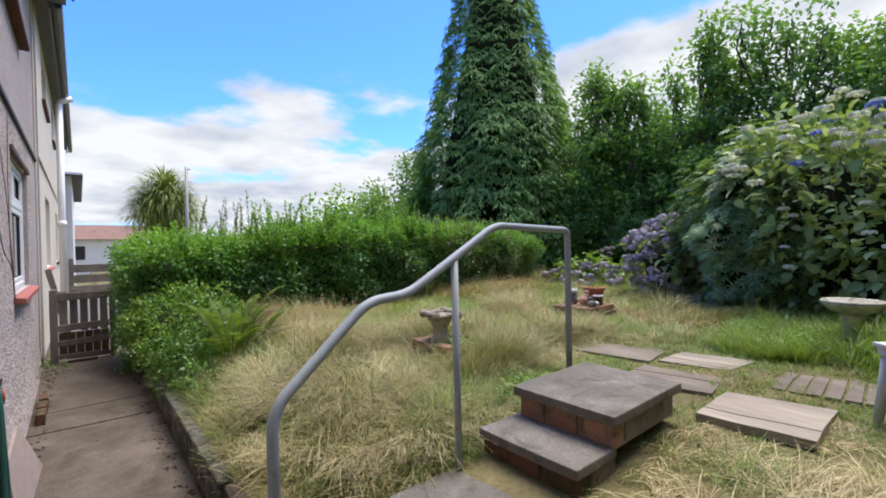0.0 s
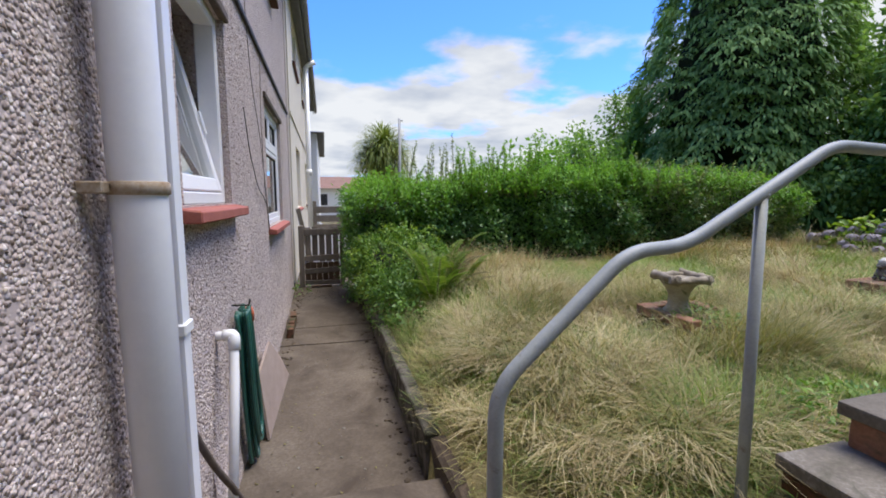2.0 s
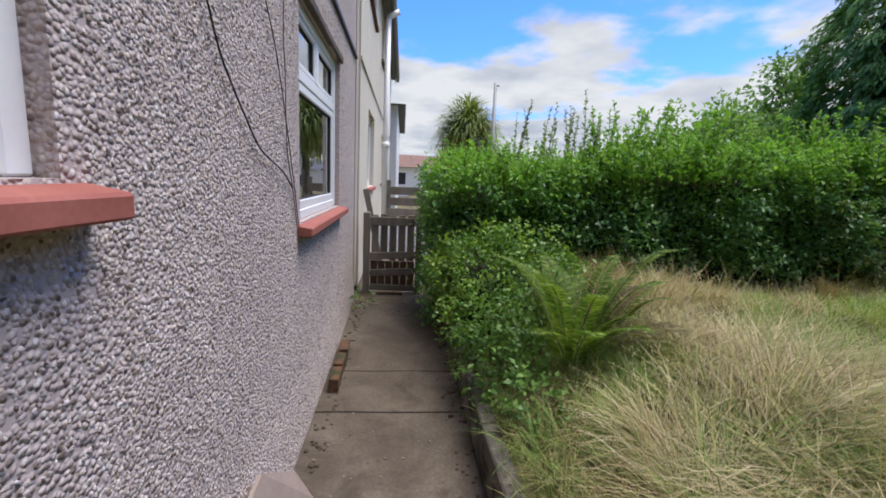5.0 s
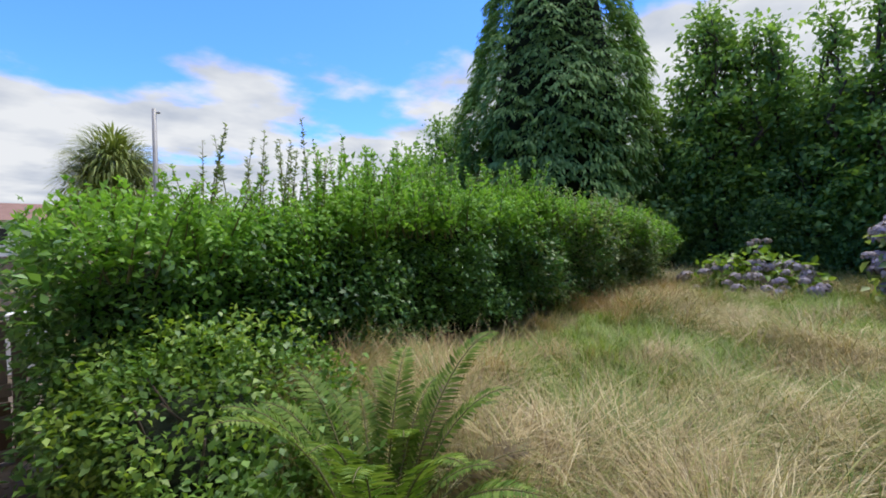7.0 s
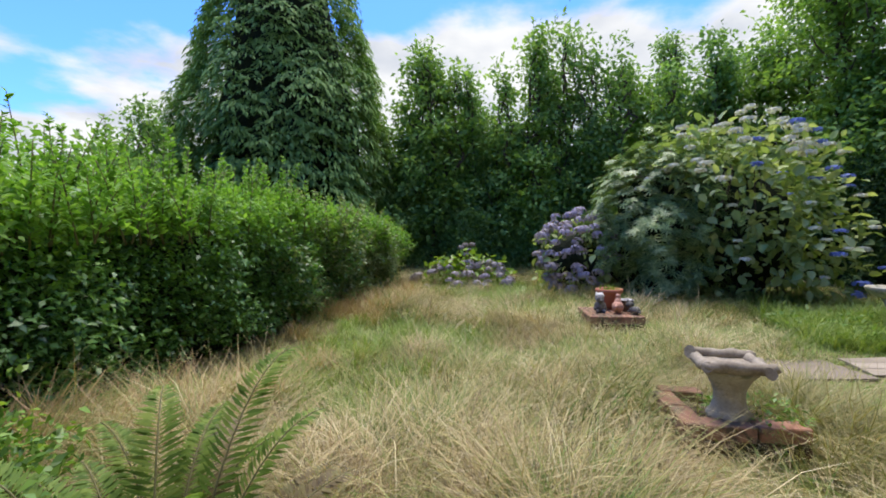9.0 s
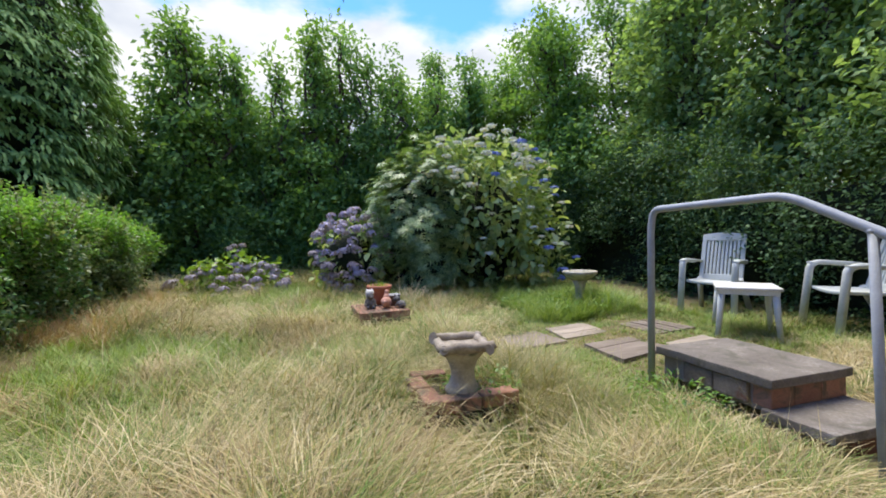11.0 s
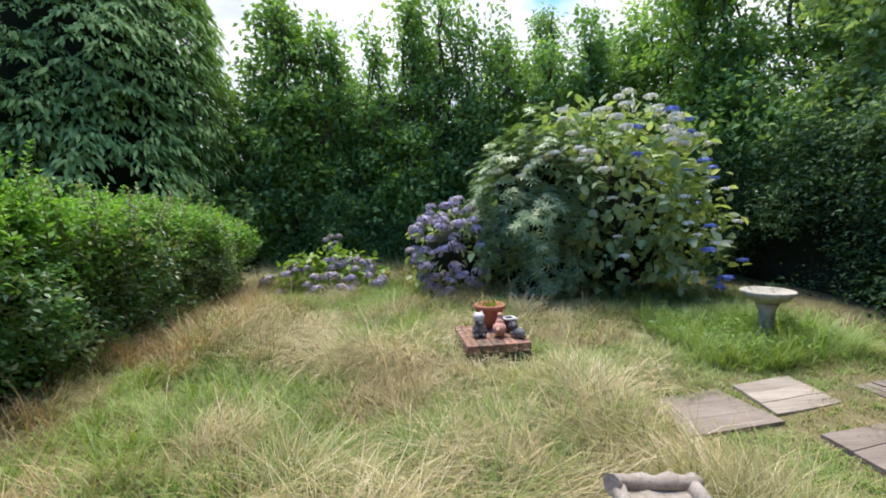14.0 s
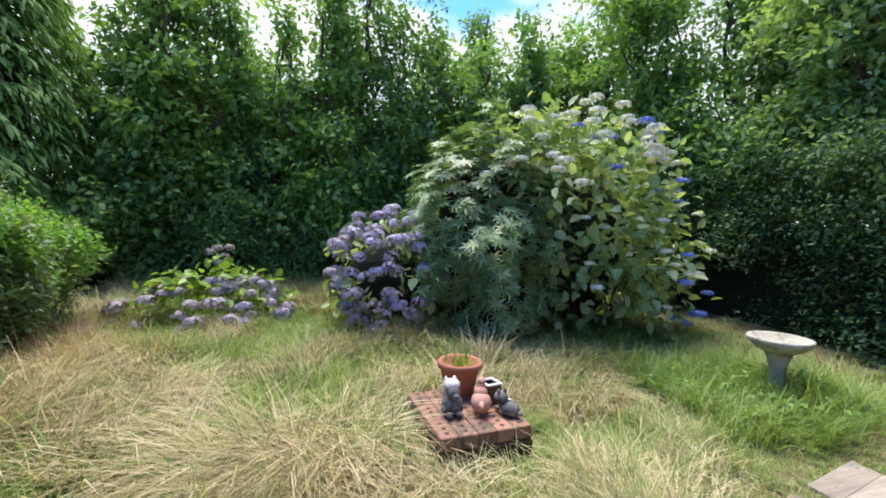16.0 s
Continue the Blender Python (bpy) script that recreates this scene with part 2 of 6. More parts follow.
M["mortar"] = mat_mottled("mortar", [(0.3, (0.16, 0.13, 0.10)), (0.7, (0.26, 0.22, 0.18))], 9, 80)
M["upvc"] = mat_mottled("white_plastic", [(0.3, (0.74, 0.75, 0.76)), (0.7, (0.82, 0.83, 0.83))], 2, 40, 0.35, 0.05, 0.002, spec=0.5)
M["pipe"] = mat_mottled("pipe_plastic", [(0.3, (0.72, 0.74, 0.78)), (0.7, (0.80, 0.82, 0.85))], 1.5, 30, 0.4, 0.05, 0.002, spec=0.45)
M["rust"] = mat_mottled("rusty_bracket", [(0.35, (0.26, 0.18, 0.10)), (0.6, (0.42, 0.36, 0.29))], 30, 120, 0.8, 0.3, 0.002, metal=0.2)
M["sill"] = mat_mottled("red_sill_paint", [(0.3, (0.29, 0.085, 0.062)), (0.7, (0.41, 0.145, 0.108))], 7, 90, 0.7, 0.3, 0.002)
M["brown_sill"] = mat_mottled("brown_sill_tile", [(0.3, (0.075, 0.03, 0.02)), (0.7, (0.15, 0.06, 0.04))], 7, 90, 0.8, 0.3, 0.002)
M["black"] = mat_mottled("black_cable", [(0.3, (0.02, 0.018, 0.017)), (0.7, (0.05, 0.045, 0.04))], 9, 90, 0.6, 0.1, 0.001)
M["lintel"] = mat_mottled("dark_lintel", [(0.3, (0.07, 0.055, 0.045)), (0.7, (0.16, 0.125, 0.10))], 9, 70, 0.9, 0.5, 0.005)
M["room"] = mat_mottled("room_wall", [(0.3, (0.42, 0.41, 0.37)), (0.7, (0.50, 0.49, 0.44))], 2, 30)
M["blind"] = mat_mottled("net_curtain", [(0.3, (0.70, 0.72, 0.70)), (0.7, (0.82, 0.84, 0.82))], 6, 60, 0.9, stretch=(1, 8, 0.4))
M["gasket"] = mat_mottled("gasket_rubber", [(0.3, (0.03, 0.03, 0.03)), (0.7, (0.05, 0.05, 0.05))], 9, 60)
M["glass"] = mat_glass("window_glass")
M["rail"] = mat_mottled("grey_rail_paint", [(0.3, (0.225, 0.25, 0.265)), (0.7, (0.335, 0.365, 0.38))], 9, 120, 0.55, 0.12, 0.002, metal=0.0, spec=0.35, stain=((0.17, 0.15, 0.13), 0.62, 0.72, 14))
M["gate"] = mat_mottled("grey_gate_wood", [(0.25, (0.11, 0.092, 0.072)), (0.75, (0.27, 0.235, 0.195))], 6, 60, 0.9, 0.5, 0.004, stretch=(1, 1, 0.12), rnd=0.2)
M["gateboard"] = mat_mottled("brown_gate_wood", [(0.25, (0.055, 0.036, 0.022)), (0.75, (0.17, 0.115, 0.075))], 6, 60, 0.95, 0.5, 0.004, stretch=(1, 1, 0.15), rnd=0.25)
M["plank"] = mat_mottled("grey_plank", [(0.25, (0.15, 0.122, 0.088)), (0.5, (0.29, 0.245, 0.185)), (0.75, (0.46, 0.40, 0.31))], 7, 60, 0.9, 0.6, 0.004, stretch=(1, 0.1, 1), rnd=0.18)
M["darkplank"] = mat_mottled("brown_plank", [(0.25, (0.092, 0.072, 0.052)), (0.5, (0.175, 0.143, 0.108)), (0.75, (0.28, 0.238, 0.185))], 7, 60, 0.9, 0.6, 0.004, stretch=(1, 0.12, 1), rnd=0.15)
M["chair"] = mat_mottled("weathered_plastic", [(0.3, (0.39, 0.42, 0.375)), (0.7, (0.55, 0.58, 0.52))], 7, 80, 0.5, 0.1, 0.001, stain=((0.30, 0.34, 0.30), 0.58, 0.72, 9))
M["table"] = mat_mottled("table_plastic", [(0.3, (0.42, 0.43, 0.39)), (0.7, (0.60, 0.60, 0.56))], 7, 80, 0.6, 0.1, 0.001, stain=((0.28, 0.27, 0.2), 0.55, 0.7, 8))
M["stone"] = mat_mottled("weathered_cast_stone", [(0.25, (0.20, 0.18, 0.125)), (0.5, (0.35, 0.33, 0.25)), (0.75, (0.51, 0.485, 0.39))], 10, 80, 0.95, 0.7, 0.006, stain=((0.12, 0.13, 0.07), 0.53, 0.66, 8))
M["logstone"] = mat_mottled("log_cast_stone", [(0.25, (0.13, 0.105, 0.075)), (0.5, (0.27, 0.235, 0.18)), (0.75, (0.43, 0.39, 0.32))], 12, 70, 0.95, 0.8, 0.008)
M["terracotta"] = mat_mottled("terracotta", [(0.3, (0.25, 0.085, 0.045)), (0.7, (0.40, 0.16, 0.095))], 9, 90, 0.85, 0.3, 0.002)
M["pinkclay"] = mat_mottled("pink_clay", [(0.3, (0.38, 0.19, 0.13)), (0.7, (0.52, 0.30, 0.22))], 30, 110, 0.9, 0.5, 0.004)
M["greyclay"] = mat_mottled("painted_grey_clay", [(0.38, (0.035, 0.035, 0.032)), (0.55, (0.14, 0.135, 0.125)), (0.70, (0.48, 0.46, 0.42))], 16, 90, 0.85, 0.4, 0.004)
M["whiteclay"] = mat_mottled("white_clay", [(0.3, (0.44, 0.42, 0.38)), (0.7, (0.72, 0.70, 0.65))], 14, 90, 0.9, 0.5, 0.004)
M["soil"] = mat_mottled("soil", [(0.3, (0.035, 0.025, 0.017)), (0.7, (0.10, 0.075, 0.05))], 12, 80, 1.0, 0.8, 0.01)
M["hose"] = mat_mottled("green_hose", [(0.3, (0.010, 0.062, 0.046)), (0.7, (0.026, 0.115, 0.086))], 10, 60, 0.4, 0.1, 0.001, spec=0.5)
M["orange"] = mat_mottled("orange_plastic", [(0.3, (0.40, 0.09, 0.04)), (0.7, (0.52, 0.15, 0.08))], 10, 60, 0.5, 0.1, 0.001)
M["wetboard"] = mat_mottled("leaning_board", [(0.3, (0.26, 0.20, 0.165)), (0.7, (0.40, 0.32, 0.27))], 4, 60, 0.85, 0.3, 0.003)
M["bark"] = mat_mottled("bark", [(0.3, (0.05, 0.038, 0.028)), (0.7, (0.14, 0.11, 0.085))], 8, 50, 0.95, 0.9, 0.02, stretch=(1, 1, 0.2))
M["roof"] = mat_mottled("brown_roof_tile", [(0.3, (0.17, 0.095, 0.065)), (0.7, (0.27, 0.165, 0.12))], 2, 20, 0.9, 0.5, 0.02)
M["slate"] = mat_mottled("slate_roof", [(0.3, (0.08, 0.08, 0.085)), (0.7, (0.15, 0.15, 0.155))], 2, 20, 0.8, 0.5, 0.02)
M["soffit"] = mat_mottled("grey_soffit", [(0.3, (0.13, 0.135, 0.13)), (0.7, (0.23, 0.235, 0.23))], 4, 60, 0.7)
M["polemetal"] = mat_mottled("pole_metal", [(0.3, (0.24, 0.25, 0.26)), (0.7, (0.34, 0.35, 0.36))], 6, 60, 0.6, metal=0.3)
M["grass"] = mat_grass("long_grass")
M["straw"] = mat_leaf("pale_straw", (0.21, 0.155, 0.07), (0.47, 0.385, 0.205), (0.76, 0.67, 0.42), 0.6, 0.2, 2.0, 0.25)
M["oldgrass"] = mat_leaf("olive_grass", (0.13, 0.135, 0.04), (0.245, 0.235, 0.085), (0.42, 0.37, 0.18), 0.6, 0.25, 2.5, 0.25)
M["redstraw"] = mat_leaf("reddish_straw", (0.30, 0.19, 0.10), (0.45, 0.31, 0.17), (0.58, 0.45, 0.27), 0.6, 0.2, 2.0, 0.25)
M["greengrass"] = mat_leaf("fresh_grass", (0.085, 0.15, 0.027), (0.21, 0.315, 0.065), (0.42, 0.47, 0.17), 0.5, 0.3, 3.0, 0.25)
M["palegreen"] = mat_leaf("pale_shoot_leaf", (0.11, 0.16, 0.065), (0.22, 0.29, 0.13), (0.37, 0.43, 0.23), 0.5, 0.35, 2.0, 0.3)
M["earth"] = mat_mottled("lawn_thatch", [(0.3, (0.07, 0.06, 0.025)), (0.5, (0.14, 0.12, 0.05)), (0.7, (0.22, 0.175, 0.09))], 2.5, 30, 1.0, 0.9, 0.03)
M["stem"] = mat_mottled("green_stem", [(0.3, (0.09, 0.09, 0.035)), (0.7, (0.17, 0.16, 0.07))], 9, 60)
M["hedge"] = mat_leaf("privet_leaf", (0.050, 0.125, 0.038), (0.105, 0.245, 0.058), (0.25, 0.45, 0.11), 0.38, 0.30, 1.6, 0.5)
M["ivy"] = mat_leaf("dark_ivy_leaf", (0.026, 0.062, 0.022), (0.055, 0.118, 0.040), (0.12, 0.21, 0.08), 0.6, 0.25, 1.6, 0.2)
M["paletree"] = mat_leaf("pale_tree_leaf", (0.15, 0.24, 0.09), (0.26, 0.385, 0.145), (0.44, 0.56, 0.25), 0.6, 0.45, 0.8, 0.2)
# brighter privet copy for the lit hedge top, also for young shoots
M["hedge_tip"] = mat_leaf("privet_young_lit_leaf", (0.11, 0.24, 0.04), (0.18, 0.365, 0.06), (0.31, 0.51, 0.12), 0.55, 0.42, 1.6, 0.2)
# near-black: the shade between leaves is put into this core colour
M["hedge_core"] = mat_mottled("core_shade", [(0.3, (0.006, 0.010, 0.005)), (0.7, (0.022, 0.035, 0.014))], 9, 40, 1.0, 0.9, 0.03)
M["conifer"] = mat_leaf("cypress_spray", (0.10, 0.205, 0.06), (0.175, 0.32, 0.095), (0.34, 0.50, 0.185), 0.7, 0.3, 0.9, 0.2)
M["tree"] = mat_leaf("tree_leaf", (0.095, 0.185, 0.066), (0.165, 0.305, 0.10), (0.31, 0.47, 0.165), 0.65, 0.42, 0.8, 0.15)
M["tree_b"] = mat_leaf("bright_tree_leaf", (0.115, 0.215, 0.060), (0.195, 0.345, 0.09), (0.335, 0.495, 0.15), 0.65, 0.42, 0.8, 0.15)
M["rhodo"] = mat_leaf("rhododendron_leaf", (0.085, 0.155, 0.055), (0.175, 0.275, 0.095), (0.37, 0.47, 0.20), 0.42, 0.25, 1.4, 0.4)
M["hydleaf"] = mat_leaf("hydrangea_leaf", (0.16, 0.25, 0.085), (0.32, 0.42, 0.165), (0.57, 0.63, 0.34), 0.5, 0.34, 1.8, 0.3)
M["limeleaf"] = mat_leaf("lime_leaf", (0.12, 0.22, 0.03), (0.21, 0.34, 0.05), (0.33, 0.45, 0.09), 0.45, 0.35, 1.8)
M["bushleaf"] = mat_leaf("shrub_leaf", (0.045, 0.105, 0.020), (0.105, 0.215, 0.040), (0.25, 0.40, 0.085), 0.45, 0.3, 2.5, 0.35)
M["fern"] = mat_leaf("fern_pinna", (0.06, 0.115, 0.022), (0.13, 0.215, 0.042), (0.28, 0.36, 0.095), 0.6, 0.35, 3, 0.15)
M["fernbrown"] = mat_leaf("dry_fern_pinna", (0.07, 0.05, 0.02), (0.13, 0.10, 0.035), (0.17, 0.17, 0.06), 0.6, 0.2, 3)
M["palm"] = mat_leaf("palm_leaf", (0.12, 0.165, 0.045), (0.24, 0.30, 0.075), (0.46, 0.50, 0.16), 0.45, 0.2, 1)
M["mauve"] = mat_leaf("mauve_floret", (0.25, 0.215, 0.30), (0.37, 0.325, 0.42), (0.54, 0.49, 0.57), 0.7, 0.2, 4)
M["greymauve"] = mat_leaf("faded_mauve_floret", (0.24, 0.205, 0.225), (0.38, 0.33, 0.355), (0.52, 0.465, 0.49), 0.7, 0.2, 4)
M["blue"] = mat_leaf("blue_floret", (0.10, 0.14, 0.42), (0.17, 0.23, 0.58), (0.32, 0.38, 0.68), 0.7, 0.2, 4)
M["white_fl"] = mat_leaf("white_floret", (0.55, 0.55, 0.43), (0.68, 0.67, 0.55), (0.80, 0.78, 0.66), 0.7, 0.2, 4)
M["dryhead"] = mat_leaf("dry_floret", (0.30, 0.25, 0.22), (0.42, 0.35, 0.31), (0.52, 0.44, 0.40), 0.8, 0.2, 4)


# ---------------------------------------------------------------- mesh helpers
def placed(ob):
    """Where a thing or part stands in the world."""
    if ob.parent is None:
        return ob.matrix_basis.copy()
    return placed(ob.parent) @ ob.matrix_parent_inverse @ ob.matrix_basis


def link_parent(ob, parent):
    if parent is not None:
        ob.parent = parent
        ob.matrix_parent_inverse = placed(parent).inverted()
    return ob


def part(name, bm, material, parent=None, label="", smooth=False):
    me = bpy.data.meshes.new(name)
    if smooth:
        for f in bm.faces:
            f.smooth = True
    bm.to_mesh(me)
    bm.free()
    me.materials.append(material)
    ob = new(name, me)
    link_parent(ob, parent)
    return tagged(ob, label)


def part_np(name, v, f, material, parent=None, label=""):
    me = bpy.data.meshes.new(name)
    v, f = np.asarray(v, np.float32).reshape(-1, 3), np.asarray(f, np.int32)
    k = f.shape[1]
    me.vertices.add(len(v)); me.vertices.foreach_set("co", v.ravel())
    me.loops.add(f.size); me.loops.foreach_set("vertex_index", f.ravel())
    me.polygons.add(len(f)); me.polygons.foreach_set("loop_start", np.arange(0, f.size, k, dtype=np.int32))
    me.update(calc_edges=True)
    me.materials.append(material)
    ob = new(name, me)
    link_parent(ob, parent)
    return tagged(ob, label)


def thing(name, at, label, category, group="", kind=""):
    ob = new(name)
    ob.matrix_basis = Matrix.Translation(at)
    ob.empty_display_size = 0.1
    return tagged(ob, label, category, group, kind)


def box(x0, x1, y0, y1, z0, z1, bevel=0.0, segs=1):
    bm = bmesh.new()
    bmesh.ops.create_cube(bm, size=1)
    bmesh.ops.scale(bm, vec=(x1 - x0, y1 - y0, z1 - z0), verts=bm.verts)
    bmesh.ops.translate(bm, vec=((x0 + x1) / 2, (y0 + y1) / 2, (z0 + z1) / 2), verts=bm.verts)
    if bevel:
        bmesh.ops.bevel(bm, geom=bm.edges[:], offset=bevel, segments=segs, profile=0.7, affect="EDGES")
    return bm


def move(bm, m):
    bmesh.ops.transform(bm, matrix=m, verts=bm.verts)
    return bm


def rough_up(bm, amount, scale=8.0, cuts=0):
    """Uneven, worn faces: every vertex is moved by smooth noise."""
    if cuts:
        bmesh.ops.subdivide_edges(bm, edges=bm.edges[:], cuts=cuts, use_grid_fill=True)
    for vv in bm.verts:
        vv.co += noise.noise_vector(vv.co * scale) * amount
    return bm


def tube(points, radius, segs=10, close=True):
    """A round bar along points; radius may be a list."""
    bm = bmesh.new()
    pts = [Vector(p) for p in points]
    rr = radius if isinstance(radius, (list, tuple)) else [radius] * len(pts)
    rings, ref = [], None
    for i, p in enumerate(pts):
        a, b2 = pts[max(i - 1, 0)], pts[min(i + 1, len(pts) - 1)]
        t = (b2 - a).normalized()
        if ref is None:
            ref = t.orthogonal().normalized()
        ref = (ref - t * ref.dot(t)).normalized()
        s = t.cross(ref)
        rings.append([bm.verts.new(p + (ref * math.cos(k * 2 * math.pi / segs) + s * math.sin(k * 2 * math.pi / segs)) * rr[i]) for k in range(segs)])
    for r0, r1 in zip(rings, rings[1:]):
        for k in range(segs):
            f = bm.faces.new((r0[k], r0[(k + 1) % segs], r1[(k + 1) % segs], r1[k]))
            f.smooth = True
    if close:
        bm.faces.new(rings[0][::-1]); bm.faces.new(rings[-1])
    return bm


def smooth_line(points, steps=6, radius=0.0):
    """Catmull-Rom through points."""
    P = [Vector(p) for p in points]
    P = [P[0] * 2 - P[1]] + P + [P[-1] * 2 - P[-2]]
    out = []
    for i in range(1, len(P) - 2):
        for s in range(steps):
            t = s / steps
            a, b, c, d = P[i - 1:i + 3]
            out.append(0.5 * ((2 * b) + (c - a) * t + (2 * a - 5 * b + 4 * c - d) * t * t + (3 * b - a - 3 * c + d) * t ** 3))
    out.append(P[-2])
    return out


def bent_line(points, radius, steps=5):
    """Straight runs joined by round bends."""
    P = [Vector(p) for p in points]
    out = [P[0]]
    for a, b, c in zip(P, P[1:], P[2:]):
        r = min(radius, (b - a).length * 0.45, (c - b).length * 0.45)
        s, e = b + (a - b).normalized() * r, b + (c - b).normalized() * r
        for k in range(steps + 1):
            t = k / steps
            out.append(s * (1 - t) ** 2 + b * 2 * t * (1 - t) + e * t * t)
    return out + [P[-1]]


def lathe(profile, segs=20, wob=0.0):
    """Turned body from (radius, height) pairs."""
    bm = bmesh.new()
    rings = []
    for r, z in profile:
        rings.append([bm.verts.new((r * math.cos(2 * math.pi * k / segs) * (1 + wob * noise.noise((k * .7, z * 9, 1))),
                                    r * math.sin(2 * math.pi * k / segs) * (1 + wob * noise.noise((k * .7, z * 9, 5))), z)) for k in range(segs)])
    for a, b in zip(rings, rings[1:]):
        for k in range(segs):
            bm.faces.new((a[k], a[(k + 1) % segs], b[(k + 1) % segs], b[k])).smooth = True
    bm.faces.new(rings[0][::-1]); bm.faces.new(rings[-1])
    return bm


def ball(r, at, sx=1, sy=1, sz=1, sub=2):
    bm = bmesh.new()
    bmesh.ops.create_icosphere(bm, subdivisions=sub, radius=r)
    bmesh.ops.scale(bm, vec=(sx, sy, sz), verts=bm.verts)
    bmesh.ops.translate(bm, vec=at, verts=bm.verts)
    return bm


def join(*bms):
    """Several bmeshes as one."""
    out = bmesh.new()
    for b in bms:
        me = bpy.data.meshes.new("tmp")
        b.to_mesh(me); b.free()
        out.from_mesh(me)
        bpy.data.meshes.remove(me)
    return out


def unit(v):
    return v / np.maximum(np.linalg.norm(v, axis=1, keepdims=True), 1e-9)


def leaf_quads(p, d, n, length, width, fold=0.12, droop=0.12):
    """Folded rhombic leaves from base points p, directions d and face normals n."""
    d = unit(d)
    s = unit(np.cross(d, n))
    n = np.cross(s, d)
    L, W = np.reshape(length, (-1, 1)), np.reshape(width, (-1, 1))
    v = np.stack([p, p + d * L * 0.45 + s * W * 0.5 + n * W * fold, p + d * L - n * L * droop, p + d * L * 0.45 - s * W * 0.5 + n * W * fold], 1)
    f = np.arange(len(p) * 4).reshape(-1, 4)
    return v.reshape(-1, 3), f


def broad_leaves(p, d, n, length, width, fold=0.10, droop=0.2):
    """Rounded, pointed leaves of two quads, folded along the midrib and drooping at the tip."""
    d = unit(d)
    s = unit(np.cross(d, n))
    n = np.cross(s, d)
    L, W = np.reshape(length, (-1, 1)), np.reshape(width, (-1, 1))
    m1, m2 = p + d * L * 0.28 - n * L * droop * 0.1, p + d * L * 0.68 - n * L * droop * 0.45
    v = np.stack([p, m1 + s * W * 0.46 + n * W * fold, m2 + s * W * 0.40 + n * W * fold, p + d * L - n * L * droop,
                  m2 - s * W * 0.40 + n * W * fold, m1 - s * W * 0.46 + n * W * fold], 1)
    i = np.arange(len(p))[:, None] * 6
    return v.reshape(-1, 3), np.concatenate([i + np.array([0, 1, 2, 3]), i + np.array([0, 3, 4, 5])], 0)


def stack(*vf):
    vs, fs, o = [], [], 0
    for v, f in vf:
        vs.append(v); fs.append(f + o); o += len(v)
    return np.concatenate(vs), np.concatenate(fs)


def sprigs(rng, points, outward, per, leaf, spread, aspect=0.5, droop=0.15, up=0.35, shape=leaf_quads):
    """per leaves round each twig point, turned outward and up, of a length near leaf."""
    n = len(points) * per
    p = np.repeat(points, per, 0) + rng.normal(0, spread, (n, 3))
    o = np.repeat(outward, per, 0)
    d = unit(o * 0.7 + rng.normal(0, 0.6, (n, 3)) + np.array([0, 0, -0.1]))
    nn = unit(o * 0.5 + rng.normal(0, 0.45, (n, 3)) + np.array([0, 0, up + 0.5]))
    L = leaf * rng.uniform(0.65, 1.25, n)
    return shape(p, d, nn, L, L * aspect * rng.uniform(0.8, 1.2, n), 0.15, droop)


def blob_points(rng, centre, radii, count, inner=0.62, lump=0.22, freq=1.3, below=-0.9):
    """Points in the outer shell of a lumpy ellipsoid, and their outward directions."""
    d = unit(rng.normal(0, 1, (count, 3)))
    d = d[d[:, 2] > below]
    bumpy = np.array([noise.noise(Vector(q) * freq * 2.1 + Vector(centre)) for q in d])[:, None]
    r = rng.uniform(inner, 1.0, (len(d), 1)) ** 0.7 * (1 + lump * 2 * bumpy)
    return np.array(centre) + d * np.array(radii) * r, d


# ---------------------------------------------------------------- ground
GX = ([-400, 0.97, 1.0, 1.06, 1.5, 2.0, 3.0, 4.5, 7.0, 10.0, 14.0, 24.0, 60.0, 400], [0.42, 0.42, 0.76, 0.80, 0.93, 1.03, 1.09, 1.11, 1.16, 1.26, 1.36, 1.2, 0.9, 0.6])


def gz(x, y):
    z = np.interp(x, *GX)
    y = np.asarray(y, float)
    z = np.where(y > 8.3, 0.42 + (z - 0.42) * np.clip((9.3 - y) / 1.0, 0.35, 1), z)
    z = np.where(x > 1.05, z + 0.03 * np.sin(x * 2.1 + y * 1.3) * np.cos(y * 1.7) - 0.01, z)
    return z


def build_ground():
    xs = np.concatenate([[-400, -120, -40, -12, -3, 0.5, 0.97, 1.0, 1.06], np.arange(1.2, 12.1, 0.2), [13, 14, 17, 24, 60, 140, 400]])
    ys = np.concatenate([[-400, -120, -40, -15, -8], np.arange(-4, 9.6, 0.2), [11, 14, 20, 40, 120, 400]])
    X, Y = np.meshgrid(xs, ys)
    Z = gz(X, Y)
    v = np.stack([X, Y, Z], -1).reshape(-1, 3)
    ny, nx = X.shape
    i = (np.arange(ny - 1)[:, None] * nx + np.arange(nx - 1)[None, :]).reshape(-1)
    f = np.stack([i, i + 1, i + nx + 1, i + nx], 1)
    ob = part_np("ground", v, f, M["earth"])
    return tagged(ob, "rough garden ground under long dry grass", "ground", kind="structure")


build_ground()

